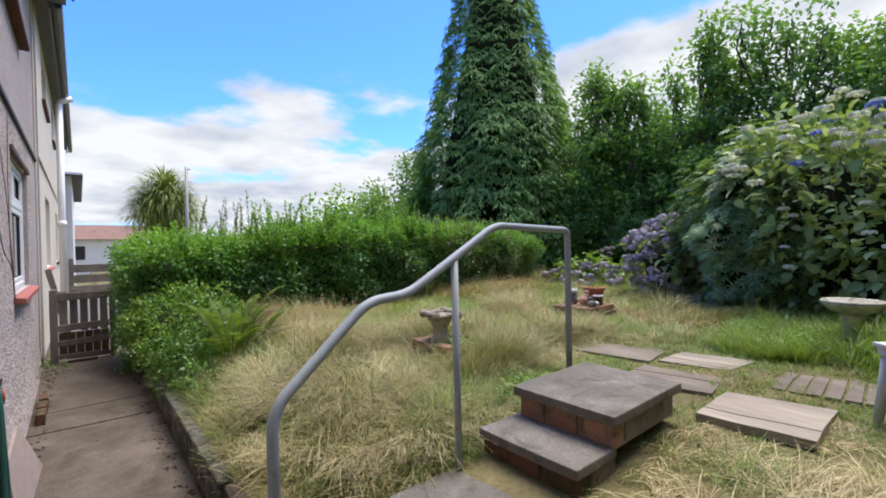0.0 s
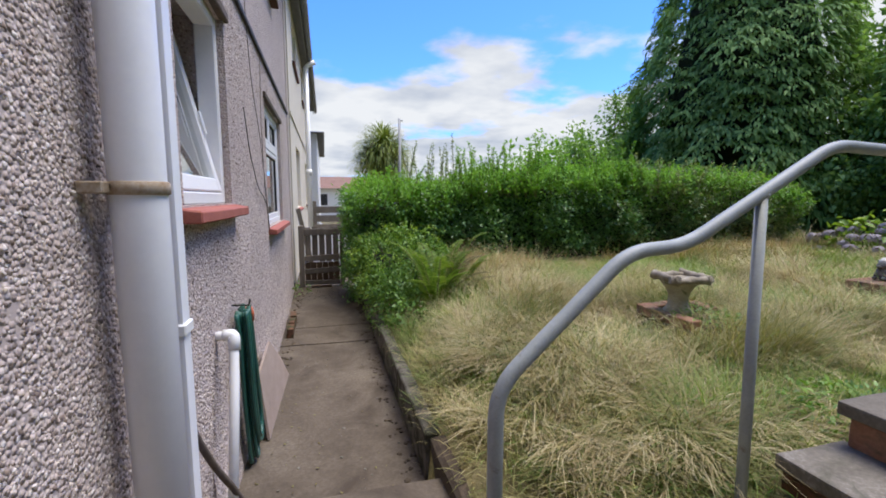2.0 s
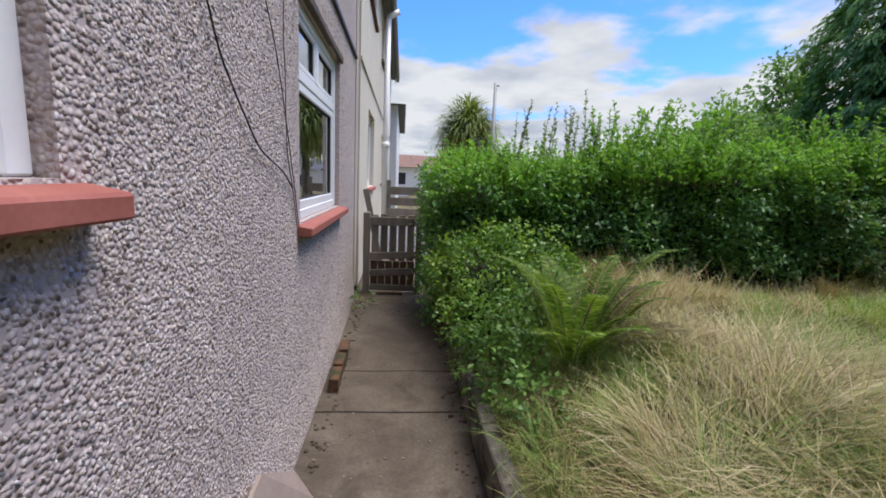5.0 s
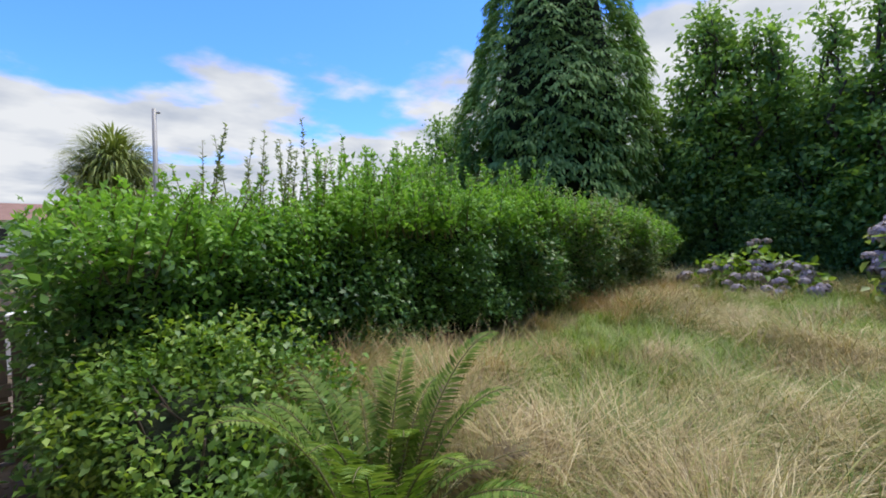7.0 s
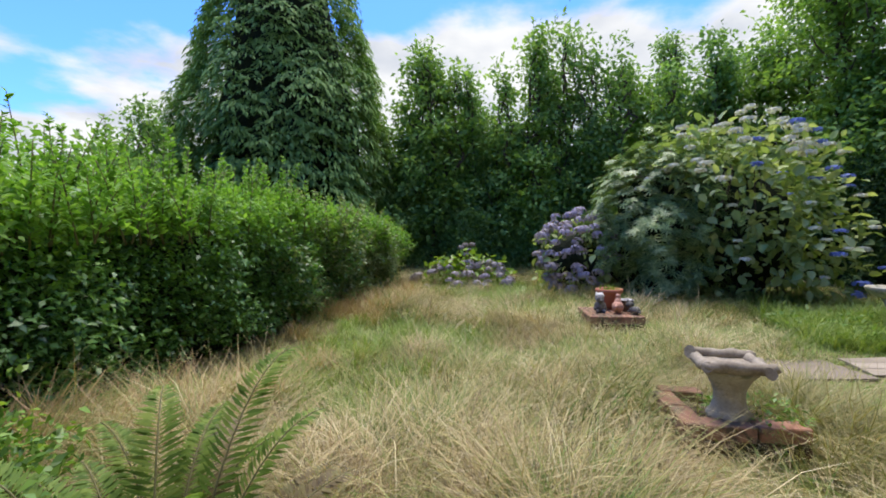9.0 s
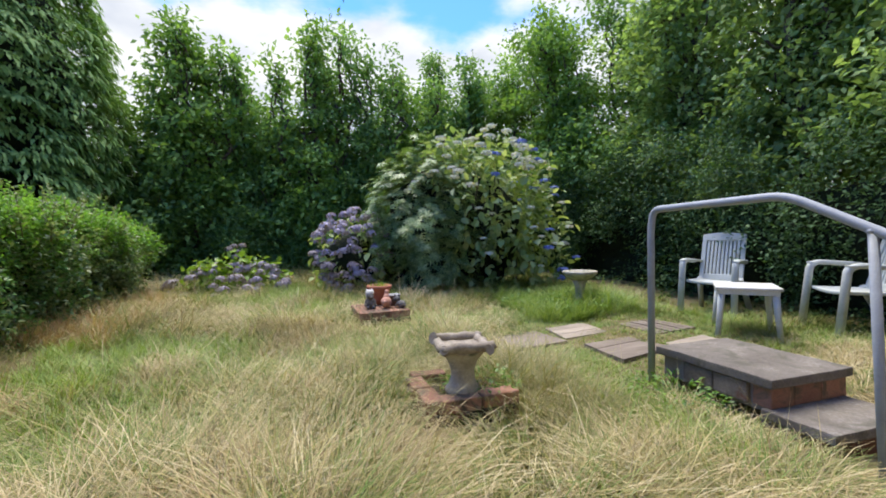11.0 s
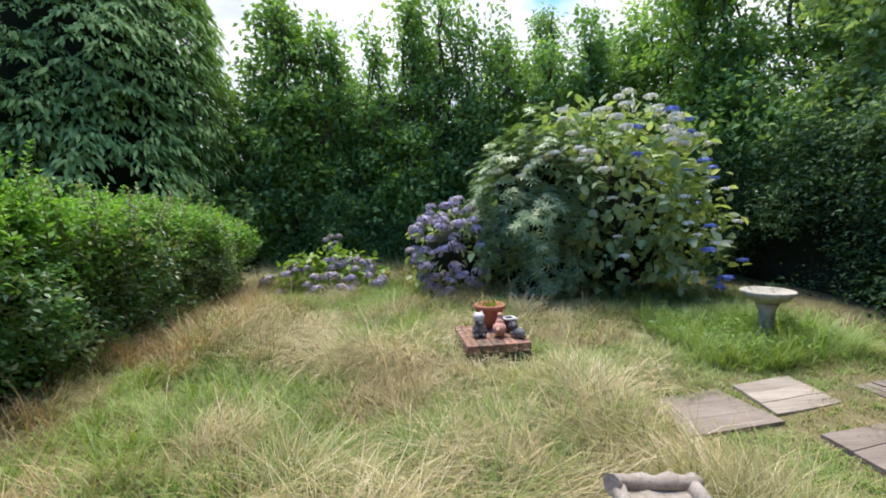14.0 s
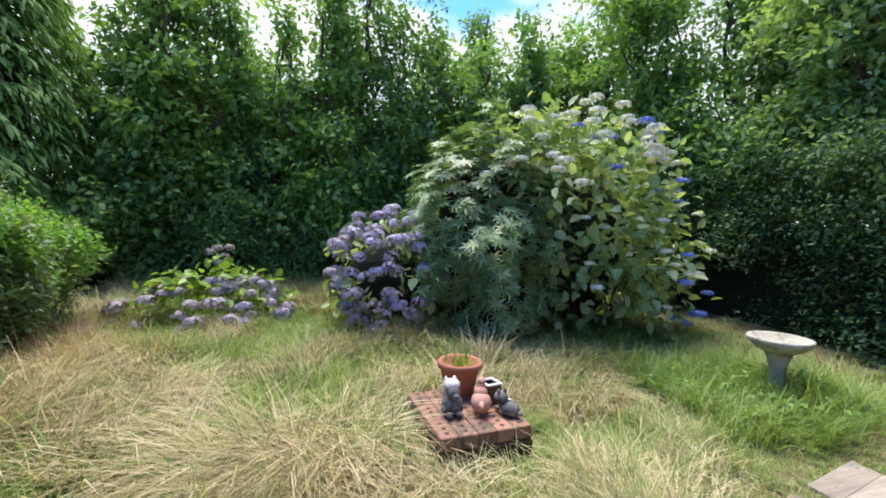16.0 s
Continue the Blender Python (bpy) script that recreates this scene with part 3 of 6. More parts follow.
# path, landing, kerb
path = thing("path", (0.5, 6, 0.45), "brown stained concrete path beside the house wall", "path", kind="structure")
for y0, y1, za, zb in ((3.47, 6.06, 0.555, 0.562), (6.06, 6.62, 0.572, 0.58), (6.62, 8.54, 0.586, 0.67), (8.54, 13.0, 0.67, 0.70)):
    bm = box(0.0, 0.968, y0, y1, 0.40, za, 0.003)
    for vv in bm.verts:
        if vv.co.z > 0.5:
            vv.co.z += (zb - za) * (vv.co.y - y0) / (y1 - y0)
    bmesh.ops.subdivide_edges(bm, edges=[e for e in bm.edges if e.calc_length() > 0.3], cuts=7, use_grid_fill=True)
    for vv in bm.verts:
        if vv.co.z > 0.5:
            vv.co.z += 0.006 * noise.noise(vv.co * 3)
    part("concrete_slab", bm, M["concrete"], path)
landing = part("landing", rough_up(box(0.0, 1.42, -4.0, 3.47, 0.40, 0.72, 0.012), 0.004, 4, 6), M["concrete"])
tagged(landing, "brown concrete landing with worn front edge", "landing", kind="structure")
kerb = thing("kerb", (1.0, 5.6, 0.45), "mossy grey concrete kerb holding the lawn", "kerb", kind="structure")
for y0, y1 in ((3.69, 4.6), (4.605, 5.52), (5.525, 6.45), (6.455, 7.4), (7.405, 8.4)):
    part("kerb_stone", rough_up(box(0.969, 1.055, y0, y1, 0.40, 0.812 + random.uniform(-0.004, 0.004), 0.008), 0.005, 9, 4), M["kerb"], kerb)
edge = part("soil_bank", rough_up(box(1.0, 1.22, 2.72, 3.685, 0.42, 0.80, 0.02), 0.03, 5, 5), M["soil"])
tagged(edge, "bare dark soil bank between kerb and steps", "soil bank", kind="structure")

# ---------------------------------------------------------------- house
WIN1, WIN2, WIN3 = (3.36, 4.22, 2.02, 2.98), (5.80, 7.19, 1.785, 2.92), (5.45, 6.76, 4.13, 5.10)


def wall_with_holes(x0, x1, y0, y1, z0, z1, holes):
    """A thick wall along y with rectangular openings through it."""
    ys = sorted({y0, y1, *[h[0] for h in holes], *[h[1] for h in holes]})
    zs = sorted({z0, z1, *[h[2] for h in holes], *[h[3] for h in holes]})
    bm = bmesh.new()
    grid = {}

    def V(x, y, z):
        k = (round(x, 4), round(y, 4), round(z, 4))
        if k not in grid:
            grid[k] = bm.verts.new((x, y, z))
        return grid[k]

    def solid(i, j):
        if not (0 <= i < len(ys) - 1 and 0 <= j < len(zs) - 1):
            return False
        cy, cz = (ys[i] + ys[i + 1]) / 2, (zs[j] + zs[j + 1]) / 2
        return not any(h[0] < cy < h[1] and h[2] < cz < h[3] for h in holes)

    for i in range(len(ys) - 1):
        for j in range(len(zs) - 1):
            if not solid(i, j):
                continue
            a, b, c, d = ys[i], ys[i + 1], zs[j], zs[j + 1]
            bm.faces.new((V(x1, a, c), V(x1, b, c), V(x1, b, d), V(x1, a, d)))
            bm.faces.new((V(x0, a, c), V(x0, a, d), V(x0, b, d), V(x0, b, c)))
            if not solid(i - 1, j):
                bm.faces.new((V(x0, a, c), V(x1, a, c), V(x1, a, d), V(x0, a, d)))
            if not solid(i + 1, j):
                bm.faces.new((V(x0, b, c), V(x0, b, d), V(x1, b, d), V(x1, b, c)))
            if not solid(i, j - 1):
                bm.faces.new((V(x0, a, c), V(x0, b, c), V(x1, b, c), V(x1, a, c)))
            if not solid(i, j + 1):
                bm.faces.new((V(x0, a, d), V(x1, a, d), V(x1, b, d), V(x0, b, d)))
    return bm


wall_house = part("wall_house", wall_with_holes(-0.28, 0.0, -4.0, 8.32, 0.40, 5.45, [WIN1, WIN2, WIN3]), M["dash"])
tagged(wall_house, "pinkish grey pebbledashed house wall", "wall", kind="structure")
pil = part("trim_band", box(-0.28, 0.012, 8.32, 8.54, 0.80, 5.45, 0.004), M["band"])
tagged(pil, "smooth beige rendered strip between the two houses", "trim", kind="structure")
pil2 = part("trim_foot", box(-0.28, 0.0, 8.32, 8.54, 0.40, 0.80), M["lintel"])
tagged(pil2, "dark foot of the party strip", "trim", kind="structure")
plinth = bmesh.new()
for k, (y0, y1) in enumerate(((3.5, 8.32),)):
    prof = [(0.0, 0.95), (0.003, 0.93), (0.022, 0.60), (0.022, 0.50), (0.0, 0.50)]
    r0 = [plinth.verts.new((x, y0, z)) for x, z in prof]
    r1 = [plinth.verts.new((x, y1, z)) for x, z in prof]
    for q in range(len(prof) - 1):
        plinth.faces.new((r0[q], r1[q], r1[q + 1], r0[q + 1]))
    plinth.faces.new(r0); plinth.faces.new(r1[::-1])
bmesh.ops.recalc_face_normals(plinth, faces=plinth.faces)
tagged(part("trim_plinth", plinth, M["dash"]), "flared pebbledashed foot of the wall", "trim", kind="structure")
# drip band along the storey line; its black stands for the shadow beneath
tagged(part("trim_drip", box(0.0, 0.022, -4.0, 8.31, 3.225, 3.262, 0.004), M["black"]), "drip band along the storey line, black for the shadow below it", "trim", kind="structure")


def build_window(name, win, label, transom=None, mullion=None, sash=False, sill_mat="sill", lintel=True):
    y0, y1, z0, z1 = win
    w = thing(name, (-0.06, (y0 + y1) / 2, z0), label, "window", kind="structure")
    fx0, fx1, t = -0.13, -0.035, 0.055
    fr = join(box(fx0, fx1, y0, y0 + t, z0, z1, 0.006), box(fx0, fx1, y1 - t, y1, z0, z1, 0.006),
              box(fx0, fx1, y0 + t, y1 - t, z0, z0 + t, 0.006), box(fx0, fx1, y0 + t, y1 - t, z1 - t, z1, 0.006))
    part("window_frame", fr, M["upvc"], w, "white plastic frame")
    panes = [(y0 + t, y1 - t, z0 + t, z1 - t)]
    if transom:
        part("transom", box(fx0, fx1 - 0.004, y0 + t, y1 - t, transom - 0.035, transom + 0.035, 0.006), M["upvc"], w)
        panes = [(y0 + t, y1 - t, z0 + t, transom - 0.035)]
        part("mullion", box(fx0, fx1 - 0.006, mullion - 0.035, mullion + 0.035, transom + 0.035, z1 - t, 0.006), M["upvc"], w)
        panes += [(y0 + t, mullion - 0.035, transom + 0.035, z1 - t), (mullion + 0.035, y1 - t, transom + 0.035, z1 - t)]
    for i, (a, b, c, d) in enumerate(panes):
        if sash:
            tilt = Matrix.Translation((-0.06, 0, c)) @ Matrix.Rotation(radians(-13), 4, "Y") @ Matrix.Translation((0.06, 0, -c))
            s = 0.06
            sf = join(box(-0.10, -0.035, a, a + s, c, d, 0.006), box(-0.10, -0.035, b - s, b, c, d, 0.006),
                      box(-0.10, -0.035, a + s, b - s, c, c + s + 0.01, 0.006), box(-0.10, -0.035, a + s, b - s, d - s, d, 0.006))
            so = part("sash", move(sf, tilt), M["upvc"], w, "inward tilted white sash")
            g = part("pane", move(box(-0.072, -0.064, a + s - 0.004, b - s + 0.004, c + s, d - s), tilt), M["glass"], so, "clear glass pane")
            hb = part("handle", move(join(box(-0.03, -0.018, b - 0.04, b - 0.018, c + 0.30, c + 0.42, 0.004), ball(0.012, (-0.026, b - 0.029, c + 0.36), 1, 1, 1.3, 1)), tilt), M["pipe"], so)
        else:
            s = 0.035 if i else 0.05
            sf = join(box(-0.105, -0.044, a, a + s, c, d, 0.005), box(-0.105, -0.044, b - s, b, c, d, 0.005),
                      box(-0.105, -0.044, a + s, b - s, c, c + s, 0.005), box(-0.105, -0.044, a + s, b - s, d - s, d, 0.005))
            so = part("sash", sf, M["upvc"], w)
            part("gasket", join(box(-0.078, -0.055, a + s, a + s + 0.006, c + s, d - s), box(-0.078, -0.055, b - s - 0.006, b - s, c + s, d - s),
                                box(-0.078, -0.055, a + s, b - s, c + s, c + s + 0.006), box(-0.078, -0.055, a + s, b - s, d - s - 0.006, d - s)), M["gasket"], so)
            g = part("pane", box(-0.074, -0.066, a + s - 0.004, b - s + 0.004, c + s - 0.004, d - s + 0.004), M["glass"], so, "clear glass pane")
        g.visible_shadow = False
    sl = box(-0.03, 0.075, y0 - 0.06, y1 + 0.06, z0 - 0.065, z0 - 0.004, 0.006)
    for vv in sl.verts:
        if vv.co.z > z0 - 0.03:
            vv.co.z -= (vv.co.x + 0.03) * 0.14
    part("window_sill", rough_up(sl, 0.003, 11, 3), M[sill_mat], w, "red painted tile sill" if sill_mat == "sill" else "brown tile sill")
    if lintel:
        # drip edge in a dark tone that takes in the window head's shading
        lt = rough_up(box(-0.02, 0.022, y0 - 0.05, y1 + 0.05, z1, z1 + 0.05, 0.006), 0.004, 10, 4)
        part("lintel_drip", lt, M["lintel"], w, "drip edge over the opening, darkened for the shading at the head")
    return w


build_window("window_1", WIN1, "white plastic kitchen window with its sash tilted inward", sash=True)
build_window("window_2", WIN2, "white plastic window with two top lights over a red sill", 2.565, 6.48)
build_window("window_3", WIN3, "white upstairs window over a dark brown sill", sill_mat="brown_sill", lintel=False)
# rooms behind the windows
for k, (y0, y1, z0, z1) in enumerate(((2.4, 4.9, 1.05, 3.25), (5.0, 8.0, 1.05, 3.25), (4.4, 7.6, 3.4, 5.4))):
    rm = box(-3.4, -0.29, y0, y1, z0, z1)
    bmesh.ops.delete(rm, geom=[f for f in rm.faces if f.normal.x > 0.9], context="FACES_ONLY")
    tagged(part("wall_room", rm, M["room"]), "plain pale walls of the room behind the window", "wall", kind="structure")
# net curtain and windowsill things behind window 2
cur = bmesh.new()
for ya, yb, xa, zb, zt in ((3.70, 4.18, -0.30, 2.06, 3.10),):
    rows_v = []
    for i in range(31):
        yv = ya + (yb - ya) * i / 30
        rows_v.append((cur.verts.new((xa + 0.025 * math.sin(i * 1.1), yv, zb)), cur.verts.new((xa + 0.018 * math.sin(i * 1.1), yv, zt))))
    for a, b in zip(rows_v, rows_v[1:]):
        cur.faces.new((a[0], b[0], b[1], a[1])).smooth = True
tagged(part("curtain", cur, M["blind"]), "pale net curtain hanging behind the open window", "curtain")
# inferred curtain, kept pale to stand in for sky brightness reflected in the pane
net = bmesh.new()
rows_v = []
for i in range(81):
    yv = 5.82 + 1.36 * i / 80
    rows_v.append((net.verts.new((-0.262 + 0.008 * math.sin(i * 0.9), yv, 1.82)), net.verts.new((-0.262 + 0.007 * math.sin(i * 0.9), yv, 3.0))))
for a, b in zip(rows_v, rows_v[1:]):
    net.faces.new((a[0], b[0], b[1], a[1])).smooth = True
tagged(part("net_curtain", net, M["blind"]), "pale drawn curtain across the window", "curtain")
tub = thing("plastic_tub", (-0.23, 7.0, 1.808), "small white plastic tub on the inner window ledge", "tub")
part("body", move(lathe([(0.05, 0), (0.065, 0.10), (0.07, 0.105), (0.07, 0.115), (0.058, 0.115), (0.045, 0.01)], 16), Matrix.Translation((-0.235, 7.0, 1.8085)) @ Matrix.Scale(0.6, 4)), M["upvc"], tub)
tagged(part("ledge", box(-0.28, -0.135, 5.802, 7.188, 1.786, 1.808, 0.003), M["upvc"]), "white inner window ledge", "ledge", kind="structure")

# downpipes
soil_pipe = thing("soil_pipe", (0.085, 2.73, 0.72), "thick white plastic soil pipe on the house wall", "pipe")
PY = 2.73
part("pipe", tube([(0.085, PY, 0.72), (0.085, PY, 2.04), (0.085, PY, 5.4)], 0.057, 24), M["pipe"], soil_pipe)
part("collar", move(lathe([(0.0575, 0), (0.066, 0.01), (0.066, 0.11), (0.0575, 0.12)], 24), Matrix.Translation((0.085, PY, 3.05))), M["pipe"], soil_pipe)
br = lathe([(0.0585, 0), (0.063, 0.002), (0.063, 0.028), (0.0585, 0.03)], 24)
move(br, Matrix.Translation((0.085, PY, 2.055)))
part("bracket", join(br, box(0.0, 0.05, PY - 0.085, PY - 0.05, 2.057, 2.083, 0.003), box(0.0, 0.05, PY + 0.05, PY + 0.085, 2.057, 2.083, 0.003)), M["rust"], soil_pipe, "rusty metal bracket")
rain = thing("rainwater_pipe", (0.07, 2.90, 0.72), "square white plastic rainwater pipe beside the soil pipe", "pipe")
part("pipe", box(0.035, 0.10, 2.922, 2.987, 0.72, 5.3, 0.008, 2), M["pipe"], rain)
part("pipe_clip", join(box(0.03, 0.107, 2.915, 2.994, 1.66, 1.695, 0.004), box(0.0, 0.031, 2.937, 2.972, 1.667, 1.689)), M["upvc"], rain, "white plastic clip")
part("pipe_clip", join(box(0.03, 0.107, 2.915, 2.994, 3.4, 3.435, 0.004), box(0.0, 0.031, 2.937, 2.972, 3.407, 3.43)), M["upvc"], rain, "white plastic clip")
waste = thing("waste_pipe", (0.06, 3.55, 0.75), "white plastic waste pipe leaving the wall and leaning down", "pipe")
part("pipe", tube(bent_line([(-0.02, 3.69, 1.425), (0.075, 3.69, 1.43), (0.085, 3.61, 1.26), (0.10, 3.36, 0.74)], 0.045, 6), 0.021, 14), M["upvc"], waste)
part("elbow", tube(bent_line([(0.03, 3.69, 1.427), (0.075, 3.69, 1.43), (0.081, 3.66, 1.365)], 0.04, 6), 0.0265, 14), M["upvc"], waste)
grey = thing("grey_hose", (0.05, 3.3, 0.72), "thin grey-brown rubber hose running down the wall", "hose")
part("hose", tube(smooth_line([(0.03, 3.08, 1.42), (0.04, 3.16, 1.25), (0.07, 3.27, 1.05), (0.11, 3.40, 0.85), (0.15, 3.52, 0.62)]), 0.013, 8), M["lintel"], grey)

# wires on the wall
wire = thing("wall_cable", (0.012, 5.4, 2.0), "thin black cable looping along the wall", "cable")
part("wire", tube(smooth_line([(0.012, 4.66, 2.62), (0.014, 4.79, 2.39), (0.014, 4.87, 2.31), (0.014, 4.99, 2.22), (0.014, 5.15, 2.12), (0.014, 5.42, 2.05), (0.014, 5.60, 1.97)], 5), 0.0034, 6), M["black"], wire)
wire2 = thing("wall_cable", (0.012, 5.4, 2.8), "thin grey cable hanging down beside the window", "cable")
part("wire", tube(smooth_line([(0.011, 4.70, 5.2), (0.011, 4.80, 3.9), (0.011, 4.98, 3.08), (0.013, 5.10, 2.8), (0.013, 5.37, 2.5), (0.013, 5.60, 2.05), (0.013, 5.72, 1.77)], 5), 0.0026, 6), M["lintel"], wire2)
wire3 = thing("wall_cable", (0.012, 5.4, 2.3), "thin grey cable running straight down the wall", "cable")
part("wire", tube(smooth_line([(0.011, 5.57, 3.22), (0.011, 5.48, 2.67), (0.011, 5.50, 2.46), (0.011, 5.52, 2.15), (0.011, 5.61, 1.97), (0.011, 5.71, 1.74)], 5), 0.0024, 6), M["lintel"], wire3)

# hose coil on its hook
hose = thing("garden_hose", (0.05, 4.0, 0.6), "dark green garden hose hung in long loops on the wall", "hose")
rngh = random.Random(4)
for k in range(9):
    o = (k - 4) * 0.021
    lo = 0.56 + rngh.uniform(0.0, 0.14)
    ya, yb = 4.01 + o * 0.6, 4.18 + o * 1.5
    x = 0.045 + rngh.uniform(-0.012, 0.045)
    pts = [(x, 4.03 + o, 1.455 + rngh.uniform(-0.01, 0.01)), (x + 0.012, ya - 0.01, 1.30), (x + 0.014, ya + 0.02, 0.95), (x + 0.02, ya + 0.06, lo + 0.06), (x + 0.02, (ya + yb) / 2 + 0.04, lo),
           (x + 0.01, yb + 0.02, lo + 0.08), (x + 0.006, yb - 0.02, 0.98), (x, yb - 0.09, 1.30), (x, 4.06 + o, 1.462)]
    part("loop", tube(smooth_line(pts, 5), 0.0105, 8), M["hose"], hose)
part("connector", tube([(0.07, 4.13, 1.45), (0.075, 4.135, 1.41), (0.078, 4.14, 1.37)], [0.018, 0.022, 0.016], 10), M["orange"], hose, "faded orange hose connector")
hook = thing("wall_hook", (0.02, 4.06, 1.48), "small dark iron hook in the wall", "hook")
part("hook", tube(bent_line([(-0.01, 4.06, 1.48), (0.085, 4.06, 1.475), (0.09, 4.06, 1.51)], 0.01, 3), 0.005, 6), M["black"], hook)
board = thing("leaning_board", (0.08, 4.75, 0.56), "pinkish weathered board leaning against the wall foot", "board")
bb = bmesh.new()
pl = [(0.11, 4.30, 0.565), (0.145, 5.32, 0.565), (0.085, 5.22, 0.78), (0.055, 4.90, 1.00), (0.055, 4.38, 0.95)]
va = [bb.verts.new(p) for p in pl]; vb = [bb.verts.new((p[0] + 0.016, p[1], p[2] + 0.004)) for p in pl]
bb.faces.new(va[::-1]); bb.faces.new(vb)
for i in range(5):
    bb.faces.new((va[i], va[(i + 1) % 5], vb[(i + 1) % 5], vb[i]))
bmesh.ops.recalc_face_normals(bb, faces=bb.faces)
part("board", bb, M["wetboard"], board)


def one_brick(parent, at, rz=0, mat="brick", size=(0.215, 0.1025, 0.065), tilt=0.0, name="brick"):
    bm = box(-size[0] / 2, size[0] / 2, -size[1] / 2, size[1] / 2, 0, size[2], 0.005)
    rough_up(bm, 0.004, 20)
    move(bm, pose(*at, 0, tilt, rz))
    return part(name, bm, M[mat], parent)


for k, (y, z, rz) in enumerate(((6.40, 0.573, 91), (6.63, 0.583, 88), (6.87, 0.596, 93))):
    b1 = one_brick(None, (0.10, y, z), rz, "mossbrick", (0.215, 0.066, 0.10), 0, "loose_brick")
    tagged(b1, "old red brick lying on edge at the wall foot", "brick", "bricks along the wall")

# roof of the house and eaves
rf = bmesh.new()
for a in (((0.42, -4.2, 5.35), (0.42, 8.41, 5.35), (-4.2, 8.41, 8.3), (-4.2, -4.2, 8.3)), ((-4.2, -4.2, 8.3), (-4.2, 8.41, 8.3), (-8.8, 8.41, 5.35), (-8.8, -4.2, 5.35))):
    lo_v = [rf.verts.new(p) for p in a]; hi_v = [rf.verts.new((p[0], p[1], p[2] + 0.12)) for p in a]
    rf.faces.new(lo_v[::-1]); rf.faces.new(hi_v)
    for i in range(4):
        rf.faces.new((lo_v[i], lo_v[(i + 1) % 4], hi_v[(i + 1) % 4], hi_v[i]))
bmesh.ops.recalc_face_normals(rf, faces=rf.faces)
tagged(part("roof_house", rf, M["slate"]), "dark tiled pitched roof of the house", "roof", kind="structure")
tagged(part("wall_back", join(box(-8.5, -8.2, -4, 8.4, 0.4, 5.45), box(-8.2, -0.28, -4.0, -3.7, 0.4, 5.45)), M["dash"]), "plain outer walls closing the house", "wall", kind="structure")
tagged(part("soffit", box(0.0, 0.34, -4.1, 8.41, 5.28, 5.33), M["soffit"]), "grey soffit under the eaves", "soffit", kind="structure")

# neighbour's house
NW, NW2, NUP, NUP2 = (9.72, 10.95, 1.88, 2.95), (13.3, 14.3, 1.9, 2.95), (9.65, 10.9, 4.36, 5.15), (12.75, 13.5, 4.36, 5.15)
nh = part("wall_neighbour", wall_with_holes(-0.28, 0.03, 8.545, 19.0, 0.75, 5.35, [NW, NW2, NUP, NUP2]), M["cream"])
tagged(nh, "cream rendered wall of the neighbouring house", "wall", kind="structure")
tagged(part("trim_neighbour", box(0.03, 0.05, 8.545, 19.0, 3.28, 3.33, 0.006), M["cream"]), "cream bell-cast line on the neighbour's wall", "trim", kind="structure")
for k, (nm, wn, lab) in enumerate((("window_4", NW, "neighbour's white window over a red sill"), ("window_5", NW2, "neighbour's far ground floor window"),
                                   ("window_6", NUP, "neighbour's upstairs window over a brown sill"), ("window_7", NUP2, "neighbour's small upstairs window"))):
    wv = build_window(nm, wn, lab, sill_mat="sill" if k == 0 else "brown_sill", lintel=(k < 2))
rm = box(-3.0, -0.29, 8.7, 18.8, 0.8, 5.3)
bmesh.ops.delete(rm, geom=[f for f in rm.faces if f.normal.x > 0.9], context="FACES_ONLY")
tagged(part("wall_room", rm, M["room"]), "plain rooms behind the neighbour's windows", "wall", kind="structure")
gut = thing("gutter", (0.28, 13, 5.22), "grey gutter and fascia along the neighbour's eaves", "gutter", kind="structure")
part("fascia", box(0.16, 0.19, 8.42, 19.2, 5.20, 5.42, 0.004), M["soffit"], gut)
g = bmesh.new()
for (xa, za), (xb, zb) in zip([(0.20, 5.32), (0.205, 5.25), (0.25, 5.215), (0.295, 5.25), (0.30, 5.32)], [(0.205, 5.25), (0.25, 5.215), (0.295, 5.25), (0.30, 5.32), (0.29, 5.32)]):
    q = [g.verts.new(p) for p in ((xa, 8.42, za), (xa, 19.2, za), (xb, 19.2, zb), (xb, 8.42, zb))]
    g.faces.new(q)
part("channel", g, M["soffit"], gut)
part("soffit_board", box(0.03, 0.16, 8.42, 19.2, 5.30, 5.33), M["soffit"], gut)
nrf = bmesh.new()
lo_v = [nrf.verts.new(p) for p in ((0.30, 8.42, 5.36), (0.30, 19.3, 5.36), (-4.2, 19.3, 8.3), (-4.2, 8.42, 8.3))]
hi_v = [nrf.verts.new((v.co.x, v.co.y, v.co.z + 0.1)) for v in lo_v]
nrf.faces.new(lo_v[::-1]); nrf.faces.new(hi_v)
for i in range(4):
    nrf.faces.new((lo_v[i], lo_v[(i + 1) % 4], hi_v[(i + 1) % 4], hi_v[i]))
tagged(part("roof_neighbour", nrf, M["slate"]), "dark tiled roof of the neighbouring house", "roof", kind="structure")
ndp = thing("neighbour_downpipe", (0.15, 12.6, 0.8), "white plastic downpipe on the neighbour's wall", "pipe")
part("pipe", tube([(0.15, 12.6, 0.75), (0.15, 12.6, 5.05)], 0.06, 14), M["upvc"], ndp)
part("swan_neck", tube(bent_line([(0.15, 12.6, 4.98), (0.16, 12.6, 5.10), (0.36, 12.6, 5.20)], 0.06, 4), 0.055, 12), M["upvc"], ndp)
part("collar", tube([(0.15, 12.6, 2.6), (0.15, 12.6, 2.72)], 0.075, 14), M["upvc"], ndp)
prop = thing("timber_prop", (0.2, 9.0, 0.75), "grey weathered timber prop leaning on the neighbour's wall", "timber")
